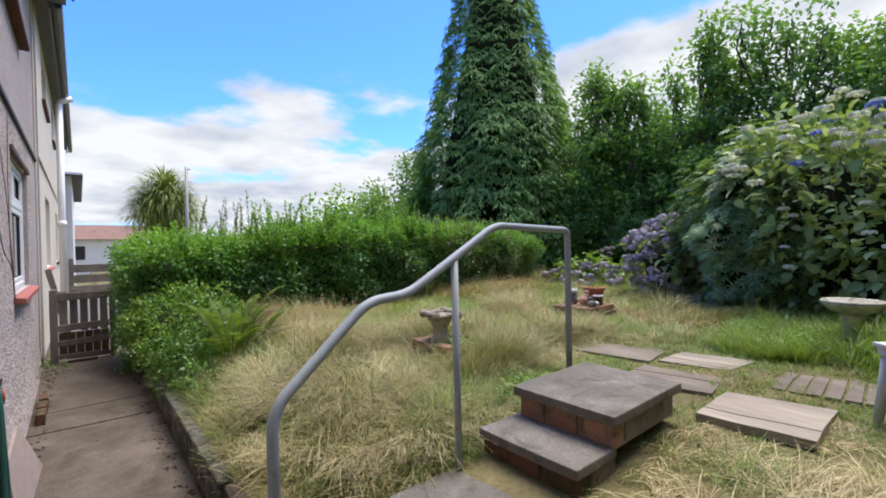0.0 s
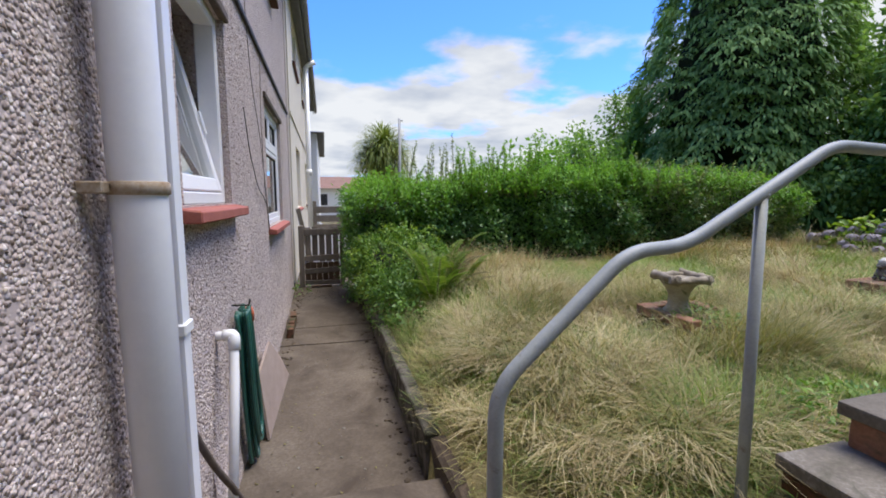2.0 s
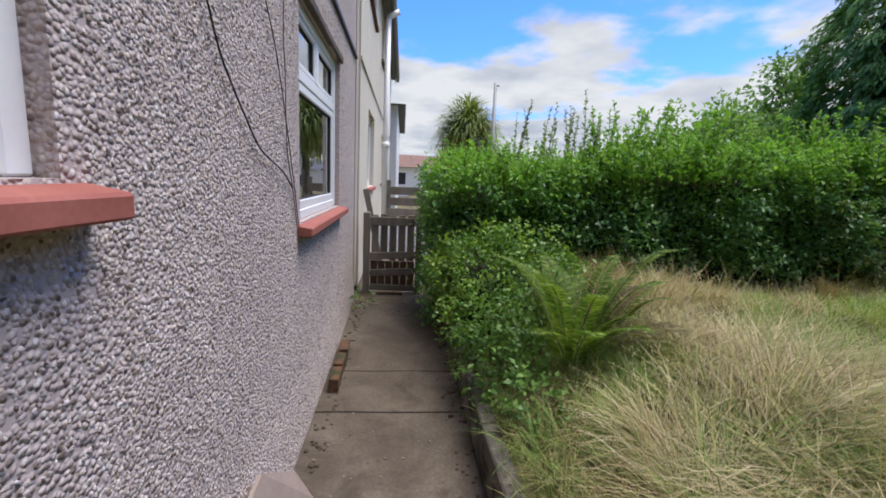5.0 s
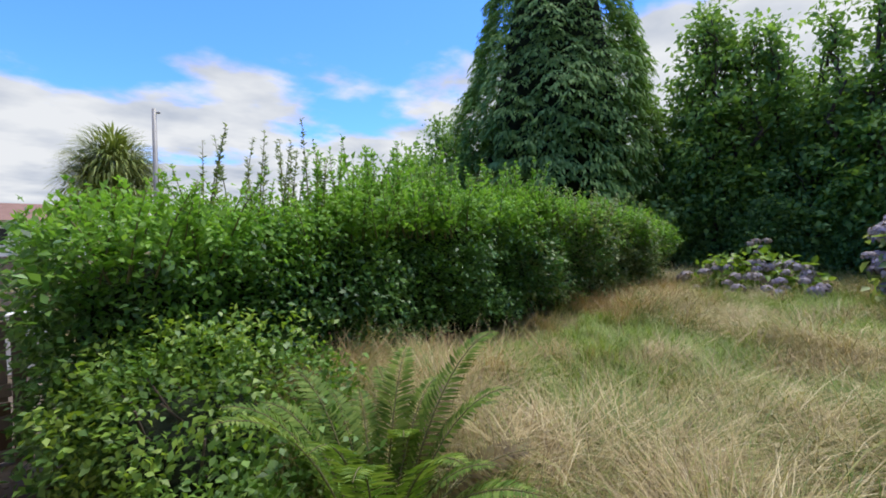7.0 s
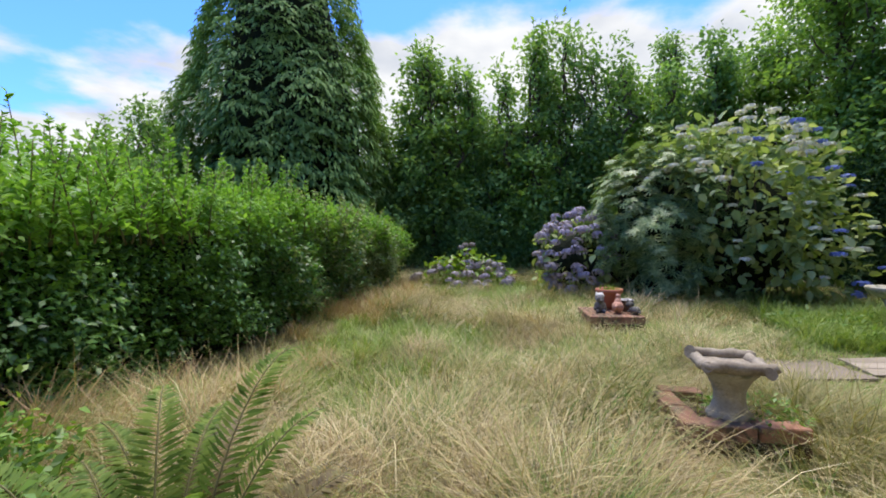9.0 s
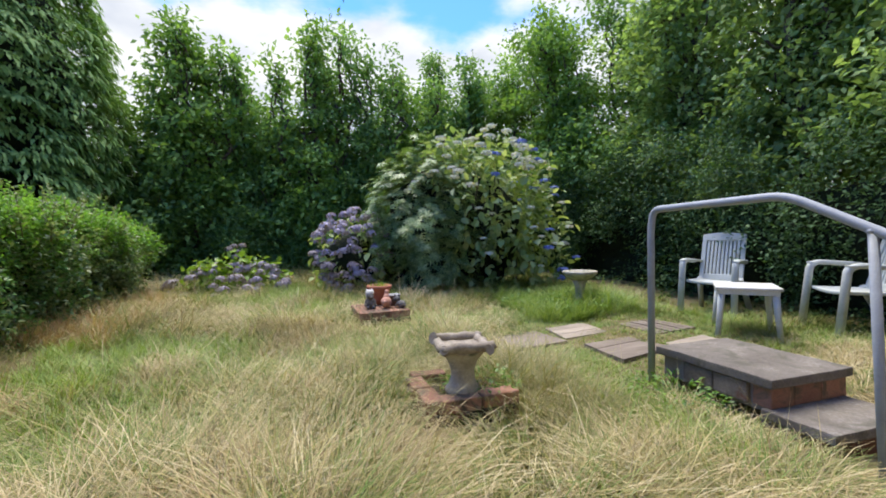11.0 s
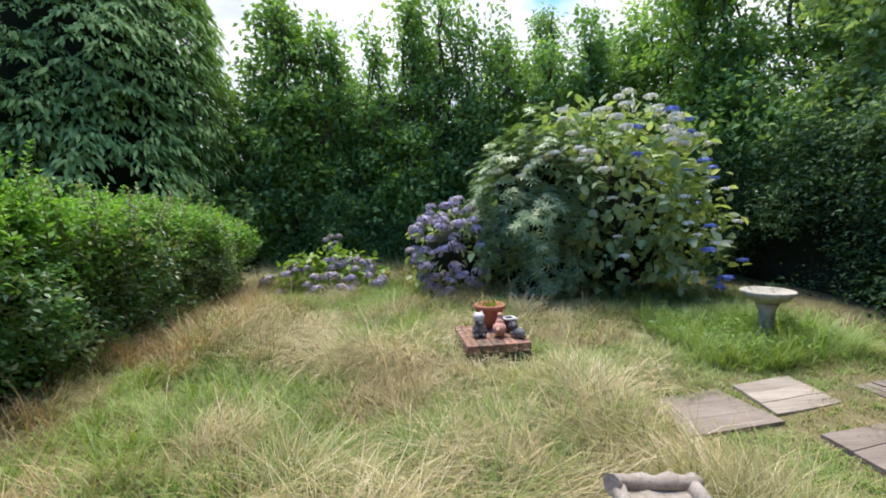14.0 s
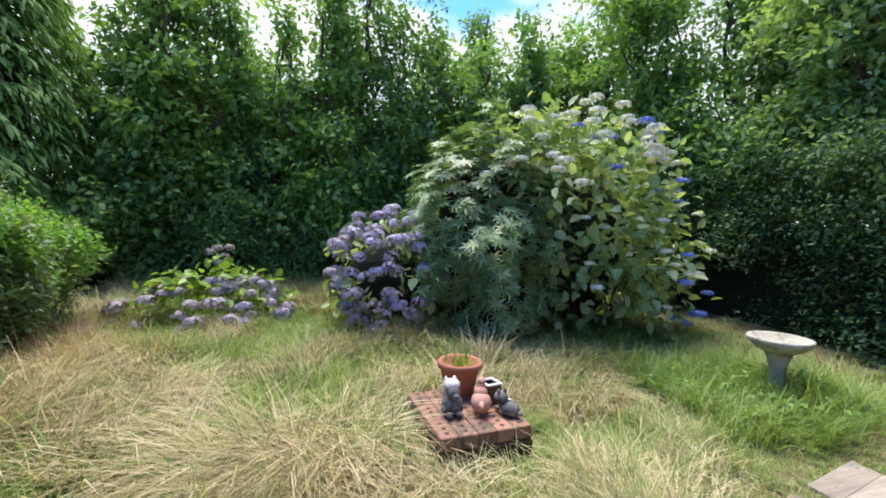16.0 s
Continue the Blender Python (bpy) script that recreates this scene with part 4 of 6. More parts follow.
part("plank", move(box(-0.035, 0.035, -0.02, 0.02, 0, 1.15, 0.004), pose(0.30, 9.1, 0.75, 0, -12, 0) ), M["gate"], prop)

# gate
gate = thing("garden_gate", (0.43, 8.57, 0.70), "weathered grey wooden picket gate, closed", "gate")
part("gate_post", rough_up(box(0.085, 0.165, 8.55, 8.62, 0.62, 1.625, 0.006), 0.004, 12, 2), M["gate"], gate)
part("gate_post", rough_up(box(0.70, 0.77, 8.55, 8.62, 0.62, 1.60, 0.006), 0.004, 12, 2), M["gate"], gate)
for z, hh, tip in ((1.525, 0.05, 0.0), (1.125, 0.042, 0.012), (0.925, 0.042, 0.016), (0.735, 0.035, -0.006)):
    bm = rough_up(box(0.168, 0.698, 8.548, 8.572, z - hh, z + hh, 0.005), 0.004, 12, 2)
    for vv in bm.verts:
        vv.co.z += tip * (vv.co.x - 0.43) / 0.26
    part("rail", bm, M["gate"], gate)
for k in range(5):
    x = 0.222 + k * 0.104
    part("picket", rough_up(box(x - 0.041, x + 0.041, 8.576, 8.594, 1.06 + (0.06 if k == 1 else 0.0), 1.60 + random.uniform(-0.012, 0.012), 0.004), 0.003, 12, 2), M["gate"], gate)
for k in range(6):
    x = 0.215 + k * 0.0865
    part("lower_board", rough_up(box(x - 0.0415, x + 0.0415, 8.576, 8.592, 0.70 + random.uniform(0, 0.02), 1.055, 0.004), 0.003, 12, 2), M["gateboard"], gate, "brown damp lower board")
stick = part("loose_batten", rough_up(box(0.26, 0.56, 8.46, 8.50, 0.675, 0.705, 0.005), 0.004, 10, 2), M["gateboard"])
tagged(stick, "brown wooden batten lying before the gate", "batten")
# white backing added so the gaps between the pickets read bright
low = part("white_backing", rough_up(box(0.06, 1.0, 10.9, 11.05, 0.55, 1.30, 0.01), 0.006, 5, 3), M["upvc"])
tagged(low, "low white backing added beyond the gate to brighten its gaps", "wall", kind="structure")
fence = thing("slatted_fence", (0.6, 11.2, 0.6), "grey horizontal slatted fence beyond the gate", "fence")
for k in range(6):
    part("slat", rough_up(box(0.25, 0.98, 11.2, 11.225, 0.78 + k * 0.19, 0.92 + k * 0.19, 0.004), 0.004, 5, 2), M["gate"], fence)
for x in (0.28, 0.94):
    part("post", box(x - 0.035, x + 0.035, 11.226, 11.29, 0.5, 1.98, 0.004), M["gate"], fence)

# steps up to the lawn
steps = thing("garden_steps", (2.2, 2.36, 0.72), "worn concrete slab steps on mossy red brick risers", "steps", kind="structure")
for (x0, x1, zt, th, bm_, ya, yb) in ((1.46, 2.06, 0.985, 0.05, "mossbrick", 2.09, 2.70), (2.02, 2.36, 1.147, 0.05, "mossbrick", 2.08, 2.68), (2.30, 3.06, 1.31, 0.052, "brick", 2.06, 2.68)):
    part("tread", rough_up(box(x0, x1, ya, yb, zt - th, zt, 0.01, 2), 0.006, 7, 3), M["slab"], steps, "rough grey paving slab")
    core = part("riser_core", box(x0 + 0.045, x1 - 0.03, ya + 0.04, yb - 0.04, zt - 0.19, zt - th - 0.001), M["mortar"], steps)
    hz = zt - th - 0.115
    for k in range(3):
        yy = ya + 0.115 + k * 0.205
        wd = 0.2 if k < 2 else 0.165
        one_brick(steps, (x0 + 0.075, yy - (0.018 if k == 2 else 0), hz), 90, bm_, (wd, 0.10, 0.112), random.uniform(-0.6, 0.6))
    n = max(1, int((x1 - x0 - 0.15) / 0.21))
    for k in range(n):
        for yy in (ya + 0.065, yb - 0.065):
            one_brick(steps, (x0 + 0.245 + k * 0.21, yy, hz), 0, "dirtybrick", (0.207, 0.10, 0.112), 0)

# handrail
rail = thing("handrail", (1.9, 2.68, 0.9), "grey painted tubular steel handrail with posts", "handrail")
line = bent_line([(0.915, 2.605, 0.70), (0.915, 2.605, 1.55), (1.335, 2.648, 1.895), (1.575, 2.685, 1.905), (2.21, 2.72, 2.235), (2.985, 2.768, 2.215), (3.0, 2.775, 2.10), (3.0, 2.775, 1.10)], 0.085, 7)
part("top_rail", tube(line, 0.0215, 16), M["rail"], rail)
part("post", tube([(1.855, 2.66, 0.92), (1.885, 2.703, 2.068)], 0.0185, 14), M["rail"], rail)
part("weld", ball(0.025, (1.885, 2.703, 2.06), 1, 1, 0.7, 2), M["rail"], rail)

# ---------------------------------------------------------------- garden things
# board stepping stones
def plank_board(corners, z, n, mat, label, along=0, thick=0.045, gap=0.012):
    """A flat board of n planks between four ground corners."""
    c = [Vector((*p, 0)) for p in corners]
    ctr = sum(c, Vector()) / 4
    t = thing("stepping_board", (ctr.x, ctr.y, z - thick), label, "stepping board", "boards across the lawn")
    for k in range(n):
        u0, u1 = k / n + gap / 2, (k + 1) / n - gap / 2
        if along == 0:
            q = [c[0].lerp(c[1], u0), c[0].lerp(c[1], u1), c[3].lerp(c[2], u1), c[3].lerp(c[2], u0)]
        else:
            q = [c[0].lerp(c[3], u0), c[0].lerp(c[3], u1), c[1].lerp(c[2], u1), c[1].lerp(c[2], u0)]
        bm = bmesh.new()
        dz = random.uniform(-0.003, 0.003)
        lo = [bm.verts.new((p.x, p.y, z - thick)) for p in q]
        hi = [bm.verts.new((p.x, p.y, z + dz)) for p in q]
        bm.faces.new(lo[::-1]); bm.faces.new(hi)
        for i in range(4):
            bm.faces.new((lo[i], lo[(i + 1) % 4], hi[(i + 1) % 4], hi[i]))
        bmesh.ops.recalc_face_normals(bm, faces=bm.faces)
        bmesh.ops.bevel(bm, geom=bm.edges[:], offset=0.002, segments=1, affect="EDGES")
        part("plank", rough_up(bm, 0.006, 5, 2), M[mat], t)
    return t


BOARDS = [[(4.44, 3.33), (4.53, 2.76), (4.05, 2.70), (3.96, 3.35)], [(4.56, 2.63), (4.66, 2.11), (4.22, 2.16), (4.14, 2.67)],
          [(3.88, 2.66), (3.96, 2.13), (3.54, 2.06), (3.38, 2.67)], [(4.42, 1.87), (4.52, 1.34), (4.0, 1.30), (3.94, 1.85)],
          [(3.66, 2.02), (3.77, 1.48), (3.18, 1.48), (3.13, 2.01)]]
plank_board(BOARDS[0], 1.118, 3, "darkplank", "brown weathered board of three planks sunk in grass", 1, 0.05, 0.003)
plank_board(BOARDS[1], 1.120, 3, "plank", "pale weathered board of planks sunk in grass", 1, 0.05, 0.003)
plank_board(BOARDS[2], 1.126, 3, "darkplank", "brown weathered board beside the top step", 1, 0.05, 0.003)
plank_board(BOARDS[3], 1.134, 6, "darkplank", "slatted brown decking board with open gaps", 0, 0.045, 0.03)
plank_board(BOARDS[4], 1.128, 4, "plank", "bleached grey plank board lying in dry grass", 1, 0.05, 0.003)


def armchair(at, rz, label):
    """Moulded garden armchair; faces -y before it is turned."""
    t = thing("garden_chair", (0, 0, 0), label, "chair", "chairs by the tree wall")
    seat = box(-0.235, 0.235, -0.24, 0.22, 0.375, 0.405, 0.014, 2)
    bmesh.ops.subdivide_edges(seat, edges=seat.edges[:], cuts=3, use_grid_fill=True)
    for v in seat.verts:
        v.co.z += -0.02 * math.cos(v.co.x * 6) + 0.03 * max(0, -v.co.y - 0.05) - 0.05 * max(0, v.co.y)
    part("seat", seat, M["chair"], t, smooth=True)
    lean = pose(0, 0.215, 0.40, -17, 0, 0)
    back = [box(-0.235, -0.185, -0.014, 0.014, -0.05, 0.53, 0.01, 2), box(0.185, 0.235, -0.014, 0.014, -0.05, 0.53, 0.01, 2)]
    top = box(-0.235, 0.235, -0.015, 0.015, 0.475, 0.555, 0.012, 2)
    bmesh.ops.subdivide_edges(top, edges=[e for e in top.edges if e.calc_length() > 0.3], cuts=6)
    for v in top.verts:
        v.co.z += 0.025 * math.cos(v.co.x * 6.5) if v.co.z > 0.5 else 0
    part("back_frame", move(join(*back, top, box(-0.19, 0.19, -0.013, 0.013, -0.03, 0.05, 0.008)), lean), M["chair"], t)
    for k in range(9):
        x = -0.16 + k * 0.04
        part("back_slat", move(box(x - 0.0145, x + 0.0145, -0.008, 0.008, 0.04, 0.485, 0.004), lean), M["chair"], t)
    for s in (-1, 1):
        a = bent_line([(s * 0.275, -0.30, 0.0), (s * 0.27, -0.235, 0.60), (s * 0.275, -0.17, 0.635), (s * 0.275, 0.10, 0.615), (s * 0.235, 0.29, 0.60)], 0.05, 4)
        part("front_leg", leg_strip(a[:-2], 0.034, 0.024), M["chair"], t)
        part("armrest", leg_strip([(s * 0.275, -0.245, 0.628), (s * 0.28, -0.1, 0.64), (s * 0.278, 0.1, 0.625), (s * 0.232, 0.30, 0.60)], 0.034, 0.012), M["chair"], t)
        part("back_leg", leg_strip([(s * 0.215, 0.17, 0.40), (s * 0.24, 0.28, 0.22), (s * 0.265, 0.385, 0.0)], 0.028, 0.026), M["chair"], t)
    t.matrix_basis = pose(*at, 0, 0, rz)
    return t


def leg_strip(points, w, h):
    """A flattened bar (w across x, h deep) along points."""
    bm = tube(points, 1.0, 8)
    pts = [Vector(p) for p in points]
    bm.verts.ensure_lookup_table()
    for i, p in enumerate(pts):
        for k in range(8):
            v = bm.verts[i * 8 + k]
            d = v.co - p
            v.co = p + Vector((max(-1, min(1, d.x * 1.25)) * w, max(-1, min(1, d.y * 1.25)) * h, max(-1, min(1, d.z * 1.25)) * h))
    return bm


armchair((4.66, 0.28, gz(4.66, 0.28) + 0.0), 204, "weathered pale blue-grey plastic garden armchair with slatted back")
armchair((3.36, 0.10, gz(3.36, 0.1) + 0.0), 150, "weathered pale grey plastic garden armchair beside the table")
tab = thing("garden_table", (3.745, 0.985, 1.12), "low square weathered plastic garden table with dirty top", "table")
TM = pose(3.745, 0.985, 1.115, 0, 0, 44)
top = box(-0.25, 0.25, -0.25, 0.25, 0.415, 0.44, 0.012, 2)
part("tabletop", move(top, TM), M["table"], tab)
part("apron", move(join(box(-0.23, 0.23, -0.235, -0.215, 0.375, 0.414), box(-0.23, 0.23, 0.215, 0.235, 0.375, 0.414), box(-0.235, -0.215, -0.2, 0.2, 0.375, 0.414), box(0.215, 0.235, -0.2, 0.2, 0.375, 0.414)), TM), M["chair"], tab)
for sx in (-1, 1):
    for sy in (-1, 1):
        part("leg", move(tube([(sx * 0.20, sy * 0.20, 0.40), (sx * 0.215, sy * 0.215, 0.2), (sx * 0.235, sy * 0.235, -0.03)], [0.030, 0.026, 0.022], 8), TM), M["chair"], tab)

# birdbath with log rim on its brick square
bed = thing("brick_square", (3.0, 4.08, 1.0), "square of old red bricks edging a weedy bed", "brick edging")
for x, y, rz in ((2.90, 4.31, 0), (3.115, 4.32, 0), (3.27, 4.22, 90), (2.83, 4.17, 90), (2.84, 3.95, 94)):
    one_brick(bed, (x, y, 1.175), rz, "brick", (0.212, 0.1, 0.07), random.uniform(-2, 2))
    one_brick(bed, (x, y, 1.095), rz, "mossbrick", (0.212, 0.1, 0.07), 0)
part("soil", rough_up(box(2.87, 3.23, 3.83, 4.27, 1.02, 1.19, 0.01), 0.012, 9, 4), M["soil"], bed)
BX, BY, BZ, BS = 2.94, 4.11, 1.222, 0.87
bath = thing("birdbath", (BX, BY, BZ), "weathered cast stone birdbath with log-shaped rim", "birdbath")
part("pedestal", move(lathe([(0.115, 0.0), (0.118, 0.03), (0.095, 0.06), (0.080, 0.10), (0.078, 0.15), (0.09, 0.20), (0.115, 0.25), (0.15, 0.29), (0.16, 0.305)], 22, 0.05), Matrix.Translation((BX, BY, BZ)) @ Matrix.Diagonal((0.95 * BS, 0.95 * BS, 0.9 * BS, 1))), M["stone"], bath)
bowl = lathe([(0.10, 0.285), (0.165, 0.31), (0.17, 0.335), (0.12, 0.33), (0.03, 0.318)], 22, 0.06)
part("bowl", move(bowl, Matrix.Translation((BX, BY, BZ)) @ Matrix.Diagonal((0.95 * BS, 0.95 * BS, 0.9 * BS, 1))), M["logstone"], bath)
corner = [(-0.155, -0.12), (0.135, -0.155), (0.16, 0.12), (-0.12, 0.155)]
for k in range(4):
    (ax, ay), (bx, by) = corner[k], corner[(k + 1) % 4]
    dx, dy = bx - ax, by - ay
    pts = []
    for i in range(9):
        u = -0.10 + 1.2 * i / 8
        pts.append((BX + BS * (ax + dx * u + 0.03 * noise.noise((k * 3, u * 4, 0))), BY + BS * (ay + dy * u + 0.03 * noise.noise((k * 5, u * 4, 2))), BZ + BS * (0.30 + 0.012 * (k % 2) + 0.02 * noise.noise((u * 5, k, 7)))))
    rad = [0.027 + 0.012 * noise.noise((u * 2.3, k * 2.0, 3.0)) for u in range(9)]
    part("log", rough_up(tube(pts, rad, 10), 0.009, 22), M["logstone"], bath, "stone log with cut ends")

# planter with ornaments
bed2 = thing("brick_plinth", (5.38, 4.15, 1.15), "low plinth of hollow red bricks in the grass", "brick plinth")
ux, uy = Vector((0.985, 0.05, 0)), Vector((-0.05, 0.985, 0))
for i in range(3):
    for j in range(5):
        p = Vector((5.21, 3.945, 0)) + ux * (i * 0.205) + uy * (j * 0.106)
        b = box(-0.1005, 0.1005, -0.051, 0.051, 0, 0.072, 0.005)
        move(b, pose(p.x, p.y, 1.245, 0, random.uniform(-1, 1), 3))
        ob = part("brick", b, M["brick"], bed2)
        # flat dark discs on the brick top stand in for shaded holes
        for s in (-0.055, 0, 0.055):
            part("hole_disc", move(lathe([(0.013, 0.0), (0.013, 0.0015)], 8), pose(p.x + s, p.y, 1.3175, 0, 0, 3)), M["soil"], ob)
part("base", rough_up(box(5.10, 5.71, 3.88, 4.41, 1.10, 1.244, 0.01), 0.006, 9, 3), M["mossbrick"], bed2)
PZ = 1.319
pot = thing("terracotta_pot", (5.60, 4.13, PZ), "terracotta flower pot with a thick rolled rim", "plant pot")
part("pot", move(lathe([(0.085, 0), (0.105, 0.09), (0.122, 0.165), (0.128, 0.17), (0.14, 0.178), (0.142, 0.205), (0.13, 0.215), (0.112, 0.205), (0.105, 0.17), (0.02, 0.165)], 26, 0.01), Matrix.Translation((5.60, 4.13, PZ))), M["terracotta"], pot)
rng = np.random.default_rng(5)
pp = np.array([5.60, 4.13, PZ + 0.17]) + rng.normal(0, 0.04, (30, 3)) * np.array([1, 1, 0.1])
part_np("weeds", *leaf_quads(pp, rng.normal(0, 0.5, (30, 3)) + np.array([0, 0, 1]), rng.normal(0, 1, (30, 3)), rng.uniform(0.05, 0.12, 30), np.full(30, 0.02)), M["limeleaf"], pot, "green weeds growing in the pot")


def ornament(name, at, rz, mat, label, shapes, extra=()):
    t = thing(name, (0, 0, 0), label, "ornament", "ornaments on the plinth")
    bm = join(*[ball(r, c, *s, 2) for r, c, s in shapes])
    part("body", rough_up(bm, 0.004, 30), M[mat], t, smooth=True)
    for nm, m2, shp in extra:
        part(nm, rough_up(join(*[ball(r, c, *s, 2) for r, c, s in shp]), 0.003, 30), M[m2], t, smooth=True)
    t.matrix_basis = pose(*at, 0, 0, rz)
    return t


ornament("rabbit_ornament", (5.33, 4.27, PZ), 180, "greyclay", "grey and white painted clay rabbit ornament",
         [(0.06, (0, 0, 0.062), (0.85, 1.0, 1.1)), (0.043, (0.02, 0, 0.135), (1.15, 0.9, 0.95)), (0.016, (0.068, 0, 0.128), (1.2, 1.1, 0.9)), (0.028, (0.005, 0.045, 0.04), (1.1, 0.7, 1.0)), (0.028, (0.005, -0.045, 0.04), (1.1, 0.7, 1.0)), (0.02, (0.05, 0.03, 0.02), (1.5, 0.9, 0.9)), (0.02, (0.05, -0.03, 0.02), (1.5, 0.9, 0.9))],
         [("cap", "whiteclay", [(0.046, (-0.005, 0, 0.168), (1.0, 1.0, 0.75)), (0.022, (-0.04, 0.026, 0.150), (0.8, 0.75, 2.6)), (0.022, (-0.04, -0.026, 0.150), (0.8, 0.75, 2.6)), (0.02, (-0.058, 0, 0.045), (1, 1, 1))])])
ornament("bird_ornament", (5.32, 4.10, PZ), 160, "pinkclay", "unglazed pink clay bird ornament",
         [(0.062, (0.01, 0, 0.062), (1.2, 0.95, 0.95)), (0.044, (-0.012, 0, 0.105), (0.95, 0.85, 1.0)), (0.030, (-0.028, 0, 0.138), (0.9, 0.85, 1.2)), (0.027, (-0.036, 0, 0.168), (1.15, 0.9, 0.85)), (0.03, (0.075, 0, 0.075), (1.6, 0.6, 0.6)), (0.034, (0.0, 0, 0.014), (1.2, 1.1, 0.5)), (0.012, (-0.068, 0, 0.165), (1.6, 0.7, 0.6))])
ornament("kitten_ornament", (5.27, 3.96, PZ), 190, "greyclay", "grey and white clay animal ornament lying down",
         [(0.055, (0.02, 0, 0.04), (1.2, 1.0, 0.75)), (0.04, (-0.02, -0.03, 0.09), (1.1, 1.0, 0.85)), (0.014, (-0.018, -0.052, 0.122), (0.6, 0.8, 1.5)), (0.014, (-0.018, -0.008, 0.122), (0.6, 0.8, 1.5)), (0.014, (0.085, 0.02, 0.03), (2.2, 0.8, 0.8)), (0.016, (-0.055, -0.03, 0.016), (1.6, 0.8, 0.8))],
         [("chest", "whiteclay", [(0.035, (-0.04, 0.035, 0.035), (1.1, 1.0, 0.9))])])
tile = thing("square_pot", (5.44, 3.99, PZ), "small square clay pot with a pale rim", "plant pot")
part("pot", move(join(box(-0.05, -0.038, -0.05, 0.05, 0, 0.11, 0.003), box(0.038, 0.05, -0.05, 0.05, 0, 0.11, 0.003), box(-0.038, 0.038, -0.05, -0.038, 0, 0.11, 0.003), box(-0.038, 0.038, 0.038, 0.05, 0, 0.11, 0.003), box(-0.04, 0.04, -0.04, 0.04, 0, 0.06)), pose(5.45, 3.99, PZ, 0, 0, 12)), M["mossbrick"], tile)
part("rim", move(join(box(-0.056, -0.036, -0.056, 0.056, 0.111, 0.124, 0.004), box(0.036, 0.056, -0.056, 0.056, 0.111, 0.124, 0.004), box(-0.036, 0.036, -0.056, -0.036, 0.111, 0.124, 0.004), box(-0.036, 0.036, 0.036, 0.056, 0.111, 0.124, 0.004)), pose(5.45, 3.99, PZ, 0, 0, 12)), M["whiteclay"], tile)

# shallow dish birdbath
dish = thing("birdbath", (5.43, 1.61, 1.12), "shallow round pale stone birdbath on a short pedestal", "birdbath")
part("pedestal", move(lathe([(0.13, 0), (0.13, 0.05), (0.085, 0.09), (0.065, 0.20), (0.068, 0.27), (0.085, 0.33), (0.11, 0.38)], 20, 0.02), Matrix.Translation((5.43, 1.61, 1.10)) @ Matrix.Diagonal((0.86, 0.86, 1, 1))), M["stone"], dish)
part("bowl", move(lathe([(0.08, 0.37), (0.18, 0.41), (0.235, 0.455), (0.25, 0.485), (0.24, 0.495), (0.215, 0.485), (0.15, 0.455), (0.03, 0.445)], 32, 0.01), Matrix.Translation((5.43, 1.61, 1.10)) @ Matrix.Diagonal((0.86, 0.86, 1, 1))), M["stone"], dish)

# street pole and distance
pole = thing("utility_pole", (2.38, 12.8, 0.6), "thin grey metal pole beyond the hedge", "pole")
part("shaft", tube([(2.38, 12.8, 0.4), (2.38, 12.8, 4.05)], [0.05, 0.032], 10), M["polemetal"], pole)
part("bracket", tube([(2.38, 12.8, 4.0), (2.46, 12.78, 4.0)], 0.018, 6), M["polemetal"], pole)


def far_house(x0, x1, y0, y1, zt, zr, wall, roof, label):
    h = thing("house", ((x0 + x1) / 2, (y0 + y1) / 2, 0.4), label, "house")
    part("wall", box(x0, x1, y0, y1, 0.3, zt), M[wall], h)
    bm = bmesh.new()
    ym = (y0 + y1) / 2
    v = [bm.verts.new(p) for p in ((x0 - .3, y0 - .4, zt), (x1 + .3, y0 - .4, zt), (x1 + .3, ym, zr), (x0 - .3, ym, zr), (x0 - .3, y1 + .4, zt), (x1 + .3, y1 + .4, zt))]
    for f in ((0, 1, 2, 3), (3, 2, 5, 4), (0, 3, 4), (1, 5, 2), (0, 4, 5, 1)):
        bm.faces.new([v[i] for i in f])
    part("roof", bm, M[roof], h)
    n = max(1, int((x1 - x0) / 2.2))
    for k in range(n):
        xc = x0 + (x1 - x0) * (k + 0.5) / n
        wv = part("window", box(xc - 0.5, xc + 0.5, y0 - 0.03, y0 + 0.02, zt - 1.5, zt - 0.4, 0.01), M["upvc"], h)
        part("pane", box(xc - 0.42, xc + 0.42, y0 - 0.04, y0 - 0.031, zt - 1.42, zt - 0.48), M["gasket"], wv)
    return h


far_house(-1.0, 4.2, 40, 47, 2.85, 4.0, "upvc", "roof", "far white bungalow with a brown tiled roof")
far_house(7.0, 14.0, 44, 52, 2.3, 3.25, "upvc", "slate", "far bungalow with a grey roof behind the hedge")
far_house(-1.9, 0.25, 20.0, 30, 4.6, 5.4, "upvc", "slate", "white rendered house further along the row")

